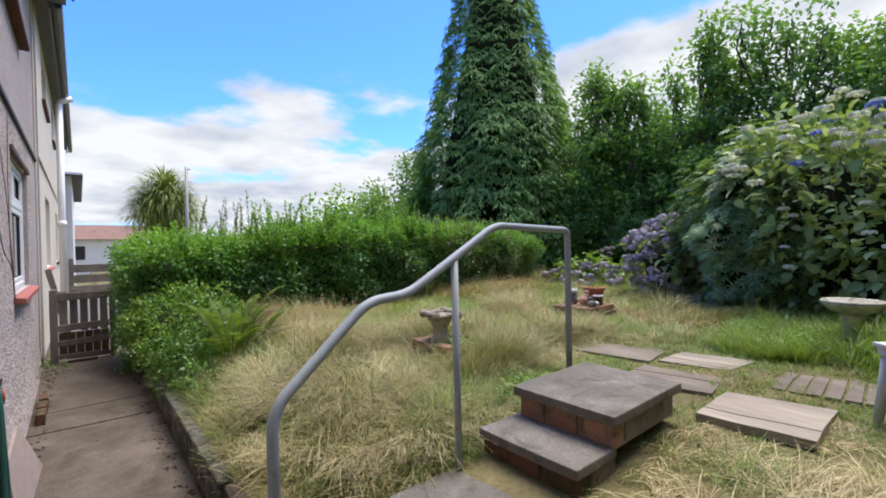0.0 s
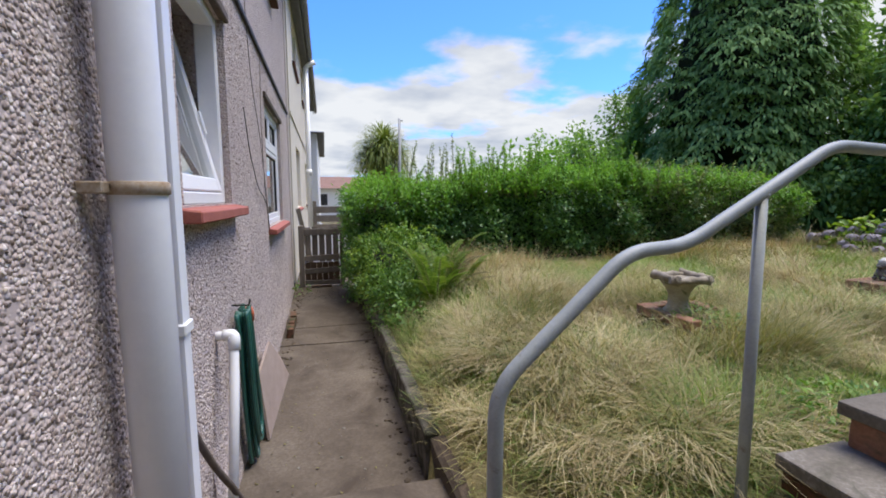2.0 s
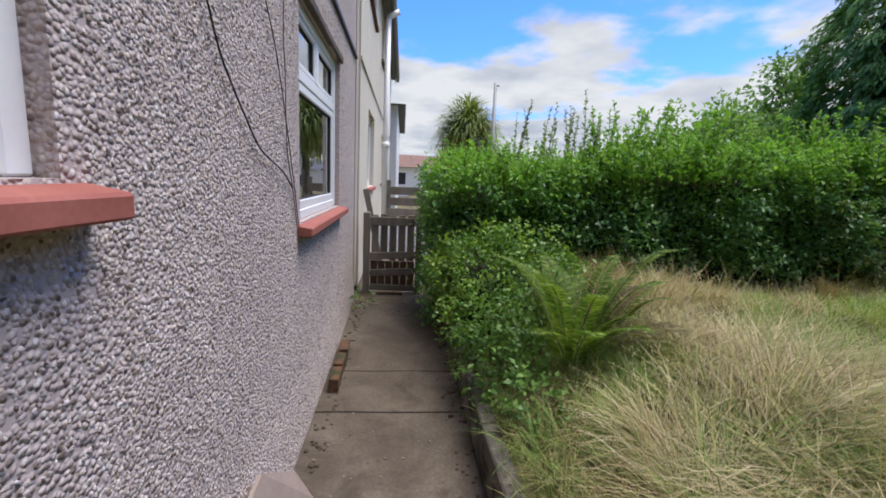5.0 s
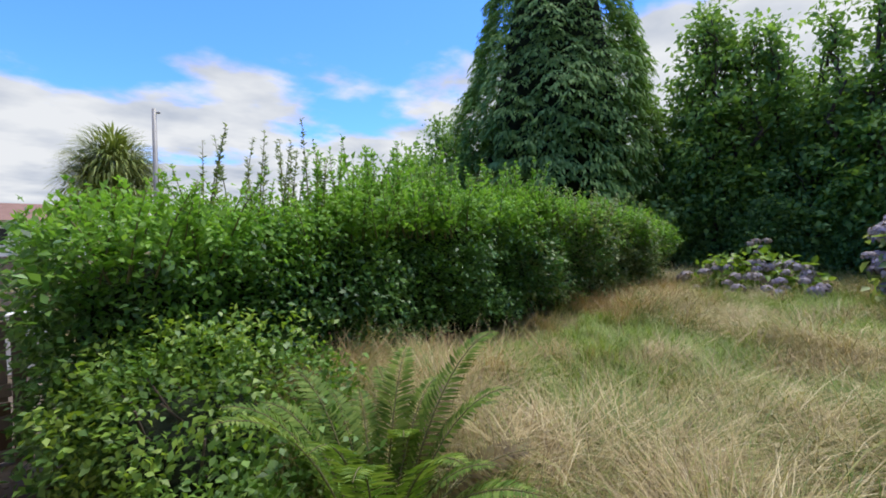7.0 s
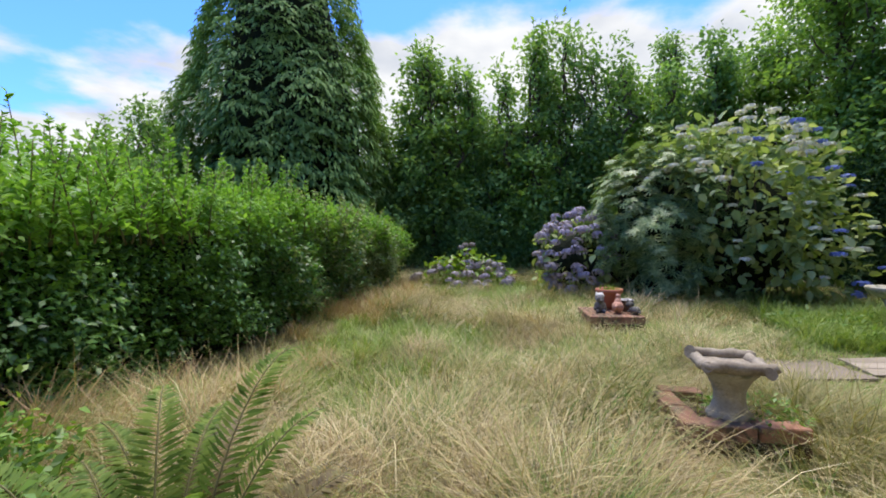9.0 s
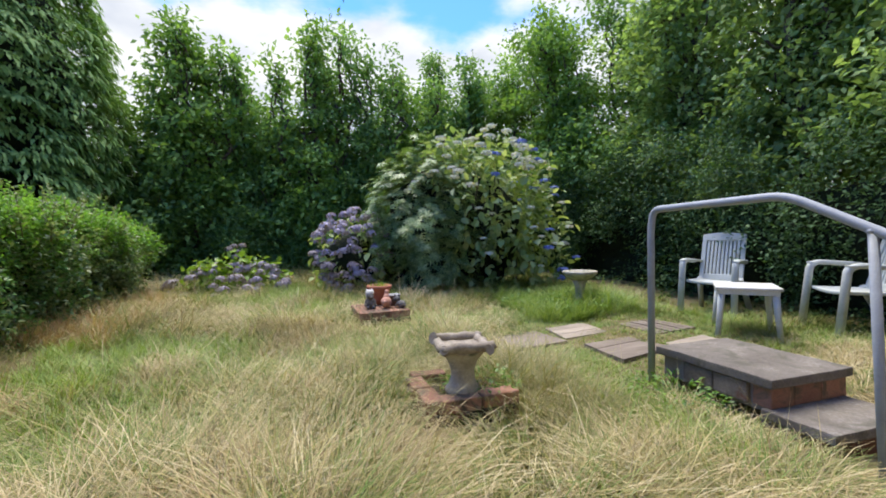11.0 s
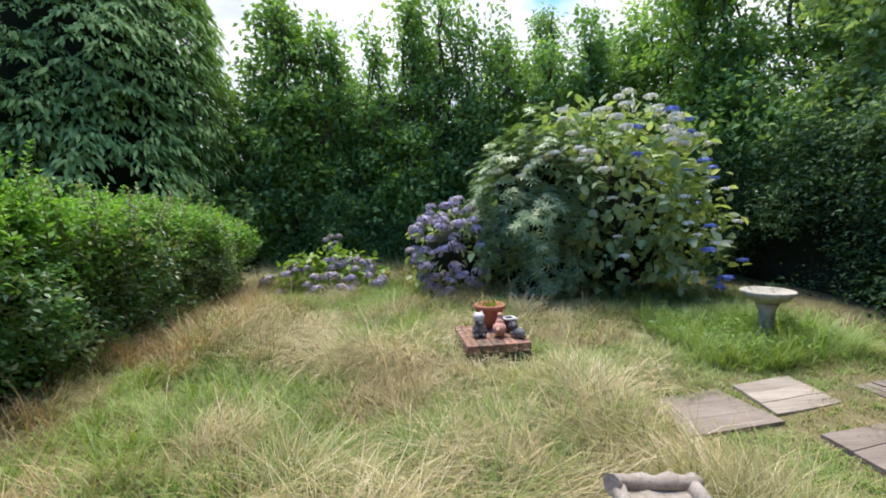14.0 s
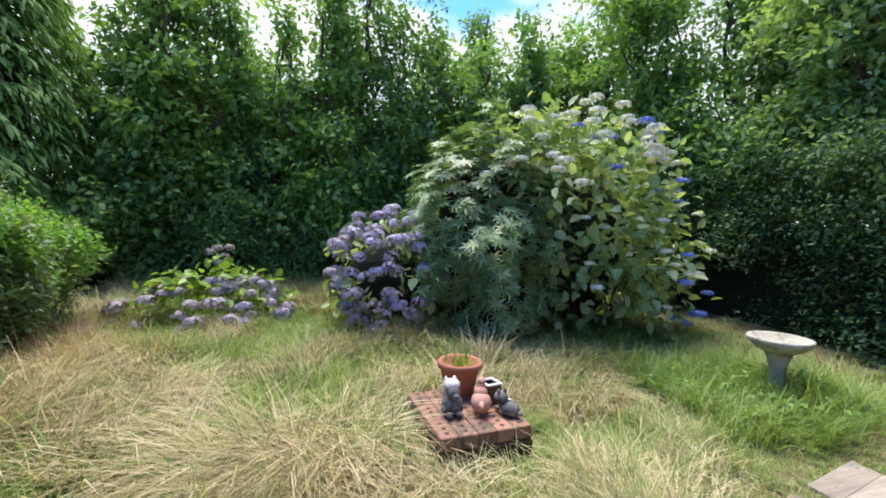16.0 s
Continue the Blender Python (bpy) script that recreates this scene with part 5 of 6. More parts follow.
# ---------------------------------------------------------------- plants
def palm_tree(x, y, z0, zc, r):
    t = thing("cordyline_palm", (x, y, z0), "cabbage palm with a round head of sword leaves", "palm tree")
    part("trunk", tube([(x, y, z0), (x + .05, y, (z0 + zc) / 2), (x, y, zc)], [0.2, 0.14, 0.11], 10), M["bark"], t)
    rng = np.random.default_rng(8)
    vs = []
    for cx, cz, n, rr in ((0, 0.15, 2400, r), (-0.5, -0.4, 1400, r * 0.8), (0.5, -0.35, 1400, r * 0.8), (0.0, -0.75, 700, r * 0.75)):
        d = unit(rng.normal(0, 1, (n, 3)))
        d[:, 2] = d[:, 2] * 0.9 + 0.25
        d = unit(d + rng.normal(0, 0.3, (n, 3)))
        p = np.tile([x + cx, y, zc + cz], (n, 1)) + d * rng.uniform(0.2, 0.8, (n, 1)) * rr
        nn = unit(np.cross(np.cross(d, [0, 0, 1]), d) + 1e-3)
        vs.append(leaf_quads(p, d, nn, rng.uniform(0.28, 0.45, n) * rr, rng.uniform(0.03, 0.045, n) * rr, 0.2, 0.55))
    part_np("crown", *stack(*vs), M["palm"], t)


palm_tree(2.9, 20.2, 0.5, 3.80, 1.2)


def hedge(name, label, y_front, depth, x0, x1, top, seed):
    """A clipped hedge with a loose, bright, uneven top; top gives its height along x."""
    t = thing(name, ((x0 + x1) / 2, y_front(x0) + depth / 2, 1.0), label, "hedge")
    rng = np.random.default_rng(seed)
    core = bmesh.new()
    nx, prof = 40, []
    rings = []
    for i in range(nx + 1):
        x = x0 + 0.22 + (x1 - x0 - 0.44) * i / nx
        zt = top(x) - 0.24
        zb = float(gz(x, 7.6)) - 0.1
        yo = y_front(x)
        ring = [(yo + 0.22, zb), (yo + 0.20, zb + 0.5), (yo + 0.24, zt - 0.12), (yo + 0.4, zt), (yo + depth - 0.4, zt), (yo + depth - 0.22, zt - 0.12), (yo + depth - 0.22, zb)]
        rings.append([core.verts.new((x, a + 0.06 * noise.noise((x * 2, a, b * 2)), b + 0.06 * noise.noise((x * 2, a, b * 3)))) for a, b in ring])
    for r0, r1 in zip(rings, rings[1:]):
        for k in range(len(r0) - 1):
            core.faces.new((r0[k], r0[k + 1], r1[k + 1], r1[k]))
    core.faces.new(rings[0][::-1]); core.faces.new(rings[-1])
    # solid dark core stands in for the shade inside the hedge
    part("shade_core", core, M["hedge_core"], t, "near-black core painted as the shade between leaves")
    # side, end and top shells
    def shell(n, where):
        x = rng.uniform(x0, x1, n)
        tp = np.array([top(v) for v in x]); zb = gz(x, 7.6) + 0.02
        yf = np.array([y_front(v) for v in x])
        if where == "front":
            h = rng.uniform(0, 1, n) ** 0.9
            z = zb + (tp - zb) * h
            bulge = np.array([noise.noise((a * 1.7, b * 1.7, 3.0)) for a, b in zip(x, z)]) * 0.26
            y = yf + 0.10 + rng.uniform(-0.20, 0.14, n) + bulge + 0.10 * (h < 0.12)
            o = np.tile([0, -1.0, 0.15], (n, 1))
        elif where == "top":
            y = yf + rng.uniform(0.02, depth, n)
            z = tp - rng.uniform(-0.10, 0.16, n) + np.array([noise.noise((a * 2.2, b * 2.2, 9.0)) for a, b in zip(x, y)]) * 0.14
            o = np.tile([0, -0.25, 1.0], (n, 1))
        else:
            e = where == "left"
            y = yf + rng.uniform(0.05, depth, n)
            x = np.full(n, x0 if e else x1) + rng.uniform(-0.05, 0.18, n) * (1 if e else -1)
            zb = np.full(n, 0.85 if e else 1.2); tp = np.full(n, top(x0 if e else x1))
            z = zb + (tp - zb) * rng.uniform(0, 1, n)
            o = np.tile([-1.0 if e else 1.0, 0, 0.15], (n, 1))
        return np.stack([x, y, z], 1), o
    a, b = shell(3600, "front")
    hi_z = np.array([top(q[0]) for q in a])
    # upper leaves take the brighter material: light from above put into leaf colour
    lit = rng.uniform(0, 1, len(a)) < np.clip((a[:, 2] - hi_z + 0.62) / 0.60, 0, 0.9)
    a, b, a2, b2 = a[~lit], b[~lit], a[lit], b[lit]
    # share of pale leaves grows along x: paler growth, and brightness lifted by colour
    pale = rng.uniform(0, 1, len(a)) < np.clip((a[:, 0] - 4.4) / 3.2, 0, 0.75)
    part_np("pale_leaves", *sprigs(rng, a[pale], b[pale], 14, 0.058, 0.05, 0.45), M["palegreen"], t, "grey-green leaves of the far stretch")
    a, b = a[~pale], b[~pale]
    v1 = sprigs(rng, a, b, 15, 0.052, 0.048, 0.5)
    l1 = shell(420, "left"); r1 = shell(420, "right")
    v2 = sprigs(rng, *l1, 6, 0.058, 0.035, 0.52); v3 = sprigs(rng, *r1, 6, 0.058, 0.035, 0.52)
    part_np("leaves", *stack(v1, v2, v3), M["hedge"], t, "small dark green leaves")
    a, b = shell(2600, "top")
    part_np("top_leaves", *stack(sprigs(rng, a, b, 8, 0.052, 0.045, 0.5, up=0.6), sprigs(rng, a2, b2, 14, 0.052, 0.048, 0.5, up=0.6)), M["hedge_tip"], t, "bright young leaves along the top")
    return t


def hedge_top(x):
    return float(np.interp(x, [0.6, 2.0, 2.6, 3.6, 5.0, 7.6, 8.4], [2.16, 2.20, 2.33, 2.40, 2.45, 2.36, 2.15])) + 0.03 * math.sin(x * 5.1)


def hedge_front(x):
    return float(np.interp(x, [0.6, 1.4, 3.5, 8.4], [7.62, 7.55, 7.60, 7.20]))


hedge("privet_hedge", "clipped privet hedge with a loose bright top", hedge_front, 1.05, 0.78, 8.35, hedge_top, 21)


def shoots(name, label, xs, zlo, zhi, seed, mat, y0=7.7, y1=8.4, leaf=0.072):
    """Upright unclipped shoots above the hedge."""
    rng = np.random.default_rng(seed)
    t = thing(name, (float(np.mean(xs)), 8.0, 2.2), label, "hedge shoots")
    for i, x in enumerate(xs):
        y = rng.uniform(y0, y1)
        b = hedge_top(x) - 0.3
        h = rng.uniform(zlo, zhi)
        lx, ly = rng.normal(0, 0.11), rng.normal(0, 0.11)
        part("stem", tube([(x, y, b), (x + lx * .5, y + ly * .5, b + h * .55 + 0.2), (x + lx, y + ly, b + h + 0.3)], [0.006, 0.004, 0.002], 5), M["stem"], t)
        n = int(34 + h * 64)
        u = rng.uniform(0.1, 1, n)
        p = np.stack([x + lx * u, y + ly * u, b + (h + 0.3) * u], 1)
        a = rng.uniform(0, 2 * np.pi, n)
        d = np.stack([np.cos(a), np.sin(a), np.full(n, 0.75)], 1)
        v = leaf_quads(p, d, np.tile([0, 0, 1.0], (n, 1)) + rng.normal(0, .3, (n, 3)), leaf * (1.15 - 0.6 * u), leaf * 0.45 * (1.15 - 0.5 * u))
        tagged(part_np("leaf_spray", *v, mat, t), kind="stuff")


rs = np.random.default_rng(77)
shoots("tall_shoots", "tall upright grey-green shoots above the hedge", list(rs.uniform(1.86, 2.52, 14)) + list(rs.uniform(1.40, 1.75, 3)), 0.30, 0.78, 3, M["palegreen"], leaf=0.062)
shoots("young_shoots", "long bright shoots on the near part of the hedge top", list(rs.uniform(2.3, 5.2, 90)), 0.2, 0.55, 5, M["hedge_tip"], 7.55, 8.3)
shoots("young_shoots", "short bright shoots standing out of the hedge top", list(rs.uniform(1.0, 8.3, 230)), 0.03, 0.28, 4, M["hedge_tip"], 7.35, 8.2)

shoots("young_shoots", "soft grey-green shoots on the far end of the hedge", list(rs.uniform(5.2, 8.35, 70)), 0.05, 0.34, 9, M["palegreen"], 7.2, 8.1, leaf=0.07)


def crown_from(rng, blobs, per_area, per, leaf, spread, aspect=0.5, inner=0.6, droop=0.15, lump=0.22, shape=leaf_quads):
    out = []
    for c, r, k in blobs:
        n = int(per_area * k * (r[0] * r[1] + r[0] * r[2] + r[1] * r[2]) * 4.2 / 3)
        p, o = blob_points(rng, c, r, n, inner, lump)
        out.append(sprigs(rng, p, o, per, leaf, spread, aspect, droop, shape=shape))
    return stack(*out)


def limb(rng, a, b, r0, r1, wob=0.15, n=7):
    a, b = Vector(a), Vector(b)
    pts = [a.lerp(b, i / n) + Vector(rng.normal(0, wob * (0 < i < n), 3)) * 0.5 for i in range(n + 1)]
    return tube(pts, [r0 + (r1 - r0) * i / n for i in range(n + 1)], 7)


def broadleaf(name, label, x, y, height, radius, seed, leaf="tree", stems=3, leaf_len=0.12, density=60, base=None, low=0.25, slim=1.0):
    """A many-stemmed tree: trunk and limbs, and a crown of leaf clumps with gaps between them."""
    rng = np.random.default_rng(seed)
    z0 = float(gz(x, y)) if base is None else base
    t = thing(name, (x, y, z0), label, "tree")
    blobs, limbs = [], []
    trunk = []
    for s in range(stems):
        a = rng.uniform(0, 2 * math.pi)
        top = (x + math.cos(a) * radius * 0.45, y + math.sin(a) * radius * 0.45, z0 + height * rng.uniform(0.78, 0.97))
        trunk.append(limb(rng, (x + math.cos(a) * 0.12, y + math.sin(a) * 0.12, z0 - 0.1), top, 0.03 + 0.008 * height, 0.012, 0.3, 8))
        k = int(7 + height * 1.3)
        for q in range(k):
            u = low + (1 - low) * (q + rng.uniform(0, 0.8)) / k
            bx, by = x + (top[0] - x) * u, y + (top[1] - y) * u
            bz = z0 + (top[2] - z0) * u
            aa = rng.uniform(0, 2 * math.pi)
            rr = radius * rng.uniform(0.25, 0.85) * (1.10 - 0.80 * u)
            c = (bx + math.cos(aa) * rr, by + math.sin(aa) * rr, bz + rng.uniform(0.0, 0.3))
            limbs.append(limb(rng, (bx, by, bz - 0.35), c, 0.03, 0.008, 0.1, 4))
            br = rng.uniform(0.26, 0.60) * radius * (1.15 - 0.68 * u)
            blobs.append((c, (br * 1.15, br * 1.15, br * rng.uniform(0.42, 0.75) * slim), 1.0))
        blobs.append((top, (radius * 0.18, radius * 0.18, radius * 0.5 * slim), 1.2))
    part("trunk", join(*trunk), M["bark"], t)
    tagged(part("branching", join(*limbs), M["bark"], t), kind="stuff")
    part_np("crown", *crown_from(rng, blobs, density * 0.40, 15, leaf_len * 1.12, leaf_len * 1.05, aspect=0.56, inner=0.55, lump=0.36), M[leaf], t)
    return t


def conifer(name, label, x, y, z0, height, r0, seed):
    """Cypress: drooping flattened sprays in overlapping tufts round a tapering cone."""
    rng = np.random.default_rng(seed)
    t = thing(name, (x, y, z0), label, "conifer tree")
    part("trunk", tube([(x, y, z0 - 0.2), (x, y, z0 + height * 0.6), (x, y, z0 + height * 0.97)], [0.32, 0.16, 0.03], 12), M["bark"], t)

    def radius(u):
        return r0 * np.interp(u, [0, 0.06, 0.25, 0.5, 0.75, 0.93, 1.0], [0.9, 1.0, 0.92, 0.58, 0.32, 0.12, 0.03])

    # solid near-black body in place of the shade inside the crown
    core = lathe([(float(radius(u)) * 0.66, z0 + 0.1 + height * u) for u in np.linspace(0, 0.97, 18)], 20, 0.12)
    part("inner_crown", move(core, Matrix.Translation((x, y, 0))), M["hedge_core"], t, "near-black core painted as the shade inside the crown")
    n = 4600
    u = np.clip(1 - np.sqrt(rng.uniform(0, 1, n)), 0, 0.985)
    a = rng.uniform(0, 2 * np.pi, n)
    lump = np.array([noise.noise((math.cos(q) * 3.6, math.sin(q) * 3.6, w * height * 0.9 + seed)) for q, w in zip(a, u)])
    rr = radius(u) * (0.88 + 0.15 * lump + rng.uniform(-0.08, 0.05, n))
    out = np.stack([np.cos(a), np.sin(a), np.zeros(n)], 1)[:, None, :]
    side = np.stack([-np.sin(a), np.cos(a), np.zeros(n)], 1)[:, None, :]
    p = np.stack([x + rr * np.cos(a), y + rr * np.sin(a), z0 + height * u + 0.22], 1)[:, None, :]
    k = 26
    size = rng.uniform(0.60, 1.15, (n, 1, 1)) * (0.6 + 0.4 * (1 - u))[:, None, None]
    fan, reach = rng.uniform(-1, 1, (n, k, 1)), rng.uniform(0, 1, (n, k, 1)) ** 0.7
    up = np.array([0, 0, 1.0])
    # an arched tuft: level where it leaves the tree, hanging at its tip and sides
    base = p + (side * fan * 0.36 * (0.35 + 0.65 * reach) + out * 0.46 * reach * (1 - 0.35 * fan ** 2) - up * (0.22 * reach ** 2.2 + 0.13 * fan ** 2)) * size
    d = out * (0.85 - 0.35 * reach) + side * fan * 0.55 - up * (0.05 + 0.55 * reach + 0.25 * np.abs(fan)) + rng.normal(0, 0.14, (n, k, 3))
    nn = out * (0.25 + 0.5 * reach) + up * 0.9 + rng.normal(0, 0.18, (n, k, 3))
    L = rng.uniform(0.12, 0.23, n * k) * np.repeat(size[:, 0, 0], k)
    v = leaf_quads(base.reshape(-1, 3), d.reshape(-1, 3), nn.reshape(-1, 3), L, L * 0.32, 0.12, 0.14)
    part_np("sprays", *v, M["conifer"], t, "hanging green scale sprays")
    return t


conifer("cypress_tree", "tall dense cypress with drooping green sprays", 11.06, 10.9, 1.2, 13.5, 2.80, 31)

rngt = np.random.default_rng(99)
# back row
for i, (x, y, h, r, leaf) in enumerate(((11.6, 7.9, 4.7, 1.15, "tree"), (11.2, 6.9, 4.9, 0.95, "tree_b"), (11.8, 5.9, 4.6, 1.0, "tree"), (11.3, 5.0, 5.0, 0.95, "tree_b"), (11.7, 4.1, 5.2, 0.95, "tree"),
                                        (11.3, 3.1, 4.9, 0.95, "tree"), (11.8, 2.2, 4.5, 1.0, "tree_b"), (11.3, 1.2, 4.4, 1.05, "tree"), (11.9, 0.2, 4.5, 1.1, "tree"), (11.2, -0.9, 4.9, 1.2, "tree_b"))):
    broadleaf("tree", "slender many-stemmed tree in the back row", x, y, h + 0.55, r, 200 + i, leaf, 4, 0.12, 56, low=0.12, slim=1.15)
broadleaf("thin_tree", "thin open tree standing above the back row", 12.6, 1.5, 6.2, 0.75, 260, "tree", 2, 0.10, 80, low=0.62)
# denser second row added behind to keep bright sky out of the low gaps
for i, (x, y, h, r) in enumerate(((13.6, 7.2, 4.0, 1.7), (13.8, 4.8, 3.7, 1.7), (13.7, 2.4, 3.7, 1.7), (13.8, 0.0, 4.0, 1.8))):
    broadleaf("tree", "tree added behind the back row to close its low gaps", x, y, h, r, 300 + i, "tree", 3, 0.17, 42, low=0.05)
# dark wall of trees along the side
for i, (x, y, h, r, leaf) in enumerate(((9.7, -1.2, 6.3, 1.5, "tree_b"), (8.2, -2.0, 6.9, 1.7, "tree"), (6.6, -2.1, 6.4, 1.7, "paletree"), (5.0, -2.3, 6.4, 1.8, "paletree"), (3.4, -2.3, 6.2, 1.7, "paletree"), (1.9, -2.3, 5.8, 1.6, "tree"))):
    broadleaf("tree", "large leafy tree in the side wall of green", x, y, h, r, 400 + i, leaf, 4, 0.105, 66, low=0.24, slim=0.85)
# trees beyond the hedge beside the cypress
for i, (x, y, h, r, leaf) in enumerate(((8.0, 12.6, 3.0, 1.5, "tree"), (9.6, 14.0, 4.6, 1.3, "tree"), (6.3, 11.8, 2.6, 1.3, "tree_b"), (4.9, 10.6, 2.3, 1.1, "hedge_tip"), (14.5, 12.5, 5.2, 2.0, "tree"))):
    broadleaf("tree", "rounded tree beyond the hedge", x, y, h, r, 500 + i, leaf, 3, 0.11, 60, base=0.6, low=0.1)


def shade_hedge(name, label, x0, x1, y0, y1, z1, seed, leaf, leaf_len=0.082):
    """Dense undergrowth under the trees."""
    rng = np.random.default_rng(seed)
    t = thing(name, ((x0 + x1) / 2, (y0 + y1) / 2, 1.1), label, "undergrowth")
    L = math.hypot(x1 - x0, y1 - y0)
    n = int(L * 700)
    u = rng.uniform(0, 1, n)
    h = rng.uniform(0, 1, n)
    # leaves stand in clumps; the near-black core shows in the gaps between them
    keep = np.array([noise.noise((q * L * 1.25, w * 2.6, seed * 1.0)) + 0.5 * noise.noise((q * L * 3.1, w * 6.0, seed + 3.0)) for q, w in zip(u, h)]) > -0.06 - 0.25 * h
    u, h = u[keep], h[keep]
    n = len(u)
    px, py = x0 + (x1 - x0) * u, y0 + (y1 - y0) * u
    nx, ny = -(y1 - y0) / L, (x1 - x0) / L
    top = 1.05 + 0.7 * np.array([noise.noise((q * L * 0.9, 3.1, seed * 1.0)) for q in u])
    off = rng.uniform(-0.3, 0.3, n) + np.array([noise.noise((a * 1.2, b * 1.2, c * 2)) for a, b, c in zip(px, py, h)]) * 0.5
    p = np.stack([px + nx * off, py + ny * off, gz(px, py) + h * (z1 - 1.1) * top], 1)
    o = np.tile([nx, ny, 0.2], (n, 1))
    part_np("leaves", *sprigs(rng, p, o, 9, leaf_len, 0.085), M[leaf], t)
    # dark core paints the gaps between clumps as deep shade
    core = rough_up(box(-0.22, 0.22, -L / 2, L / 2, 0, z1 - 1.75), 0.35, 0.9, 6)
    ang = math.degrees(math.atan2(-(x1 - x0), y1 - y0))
    part("shade_core", move(core, pose((x0 + x1) / 2 - nx * 0.55, (y0 + y1) / 2 - ny * 0.55, 1.0, 0, 0, ang)), M["hedge_core"], t, "near-black core painted as the shade between leaves")


shade_hedge("undergrowth", "dark shrubs under the back row of trees", 10.9, 10.9, -1.5, 9.4, 2.45, 61, "tree")
shade_hedge("undergrowth", "dark ivy-like shrubs behind the chairs", 0.8, 11.0, -0.45, -0.45, 3.2, 62, "ivy", 0.062)


# big shrubs
def rosette_leaves(rng, p, o, per, length, width, droop):
    """Whorls of long leaves at twig ends."""
    n = len(p)
    a0 = rng.uniform(0, 2 * np.pi, n)
    out = []
    ax = unit(o * 0.7 + np.array([0, 0, 0.65]) + rng.normal(0, 0.2, (n, 3)))
    e1 = unit(np.cross(ax, rng.normal(0, 1, (n, 3))))
    e2 = np.cross(ax, e1)
    for k in range(per):
        a = a0 + 2 * np.pi * k / per
        d = e1 * np.cos(a)[:, None] + e2 * np.sin(a)[:, None] + ax * 0.25
        L = length * rng.uniform(0.75, 1.15, n)
        out.append(leaf_quads(p, d, ax + rng.normal(0, .1, (n, 3)), L, L * width, 0.1, droop))
    return stack(*out)


def rhododendron():
    rng = np.random.default_rng(71)
    t = thing("rhododendron_bush", (7.9, 2.75, 1.15), "large rhododendron bush with whorls of long dull leaves", "shrub")
    part("branching", join(*[limb(rng, (7.95, 2.7, 1.0), (7.9 + rng.normal(0, .6), 2.7 + rng.normal(0, .6), rng.uniform(2.2, 3.3)), 0.05, 0.01) for _ in range(9)]), M["bark"], t)
    # near-black ball as painted shade behind the leaf whorls
    core = rough_up(ball(1.0, (8.05, 2.9, 2.0), 0.68, 0.78, 1.05, 3), 0.2, 1.5)
    part("shade_core", core, M["hedge_core"], t, "near-black core painted as the shade inside the bush")
    p, o = blob_points(rng, (7.95, 2.95, 2.10), (1.0, 1.05, 1.45), 3700, 0.78, 0.2, 1.6, -0.75)
    part_np("leaves", *rosette_leaves(rng, p, o, 8, 0.105, 0.26, 0.28), M["rhodo"], t, "whorls of narrow grey-green leaves")


def flower_head(parent, rng, at, r, mat, n=46, flat=0.75, label=""):
    d = unit(rng.normal(0, 1, (n, 3)))
    d[:, 2] = np.where(d[:, 2] < -0.35, -d[:, 2], d[:, 2])
    p = np.array(at) + d * r * np.array([1, 1, flat])
    a = unit(np.cross(d, rng.normal(0, 1, (n, 3))))
    w = r * 0.62
    q, f = leaf_quads(p - a * w * 0.5, a, d, np.full(n, w), np.full(n, w * 0.95), 0.05, 0.05)
    return part_np("flower_head", q, f, M[mat], parent, label)


def hydrangea(name, label, blobs, leaf_mat, leaf_len, per_area, heads, seed, core=None):
    rng = np.random.default_rng(seed)
    c0 = blobs[0][0]
    t = thing(name, (c0[0], c0[1], float(gz(c0[0], c0[1]))), label, "hydrangea shrub")
    g = float(gz(c0[0], c0[1]))
    part("branching", join(*[limb(rng, (c[0] + rng.normal(0, .1), c[1] + rng.normal(0, .1), g - 0.05), (c[0] + rng.normal(0, r[0] * .5), c[1] + rng.normal(0, r[1] * .5), c[2] + r[2] * rng.uniform(-.2, .7)), 0.015, 0.006, 0.1, 4) for c, r, k in blobs for _ in range(5)]), M["bark"], t)
    # optional near-black ball that paints shade behind the leaves
    if core:
        part("shade_core", rough_up(ball(1.0, core[0], *core[1], 3), 0.15, 1.8), M["hedge_core"], t, "near-black core painted as the shade inside the bush")
    part_np("leaves", *crown_from(rng, blobs, per_area, 3, leaf_len, leaf_len * 0.6, 0.68, 0.74, 0.25, 0.22, broad_leaves), M[leaf_mat], t, "broad pointed leaves")
    for mat, count, r, (c, rad), zmin, side, lab in heads:
        p, o = blob_points(rng, c, rad, count * 7, 0.97, 0.12)
        ok = (p[:, 2] > zmin) & ((o @ np.array(side)) > 0.05)
        p, o = p[ok][:count], o[ok][:count]
        for q, oo in zip(p, o):
            flower_head(t, rng, q + oo * (r * 0.4 + (0.10 if mat in ("white_fl", "blue") else 0.0)), r * rng.uniform(0.8, 1.15), mat, 40, 0.32 if mat in ("white_fl", "blue") else 0.78, lab)
    return t


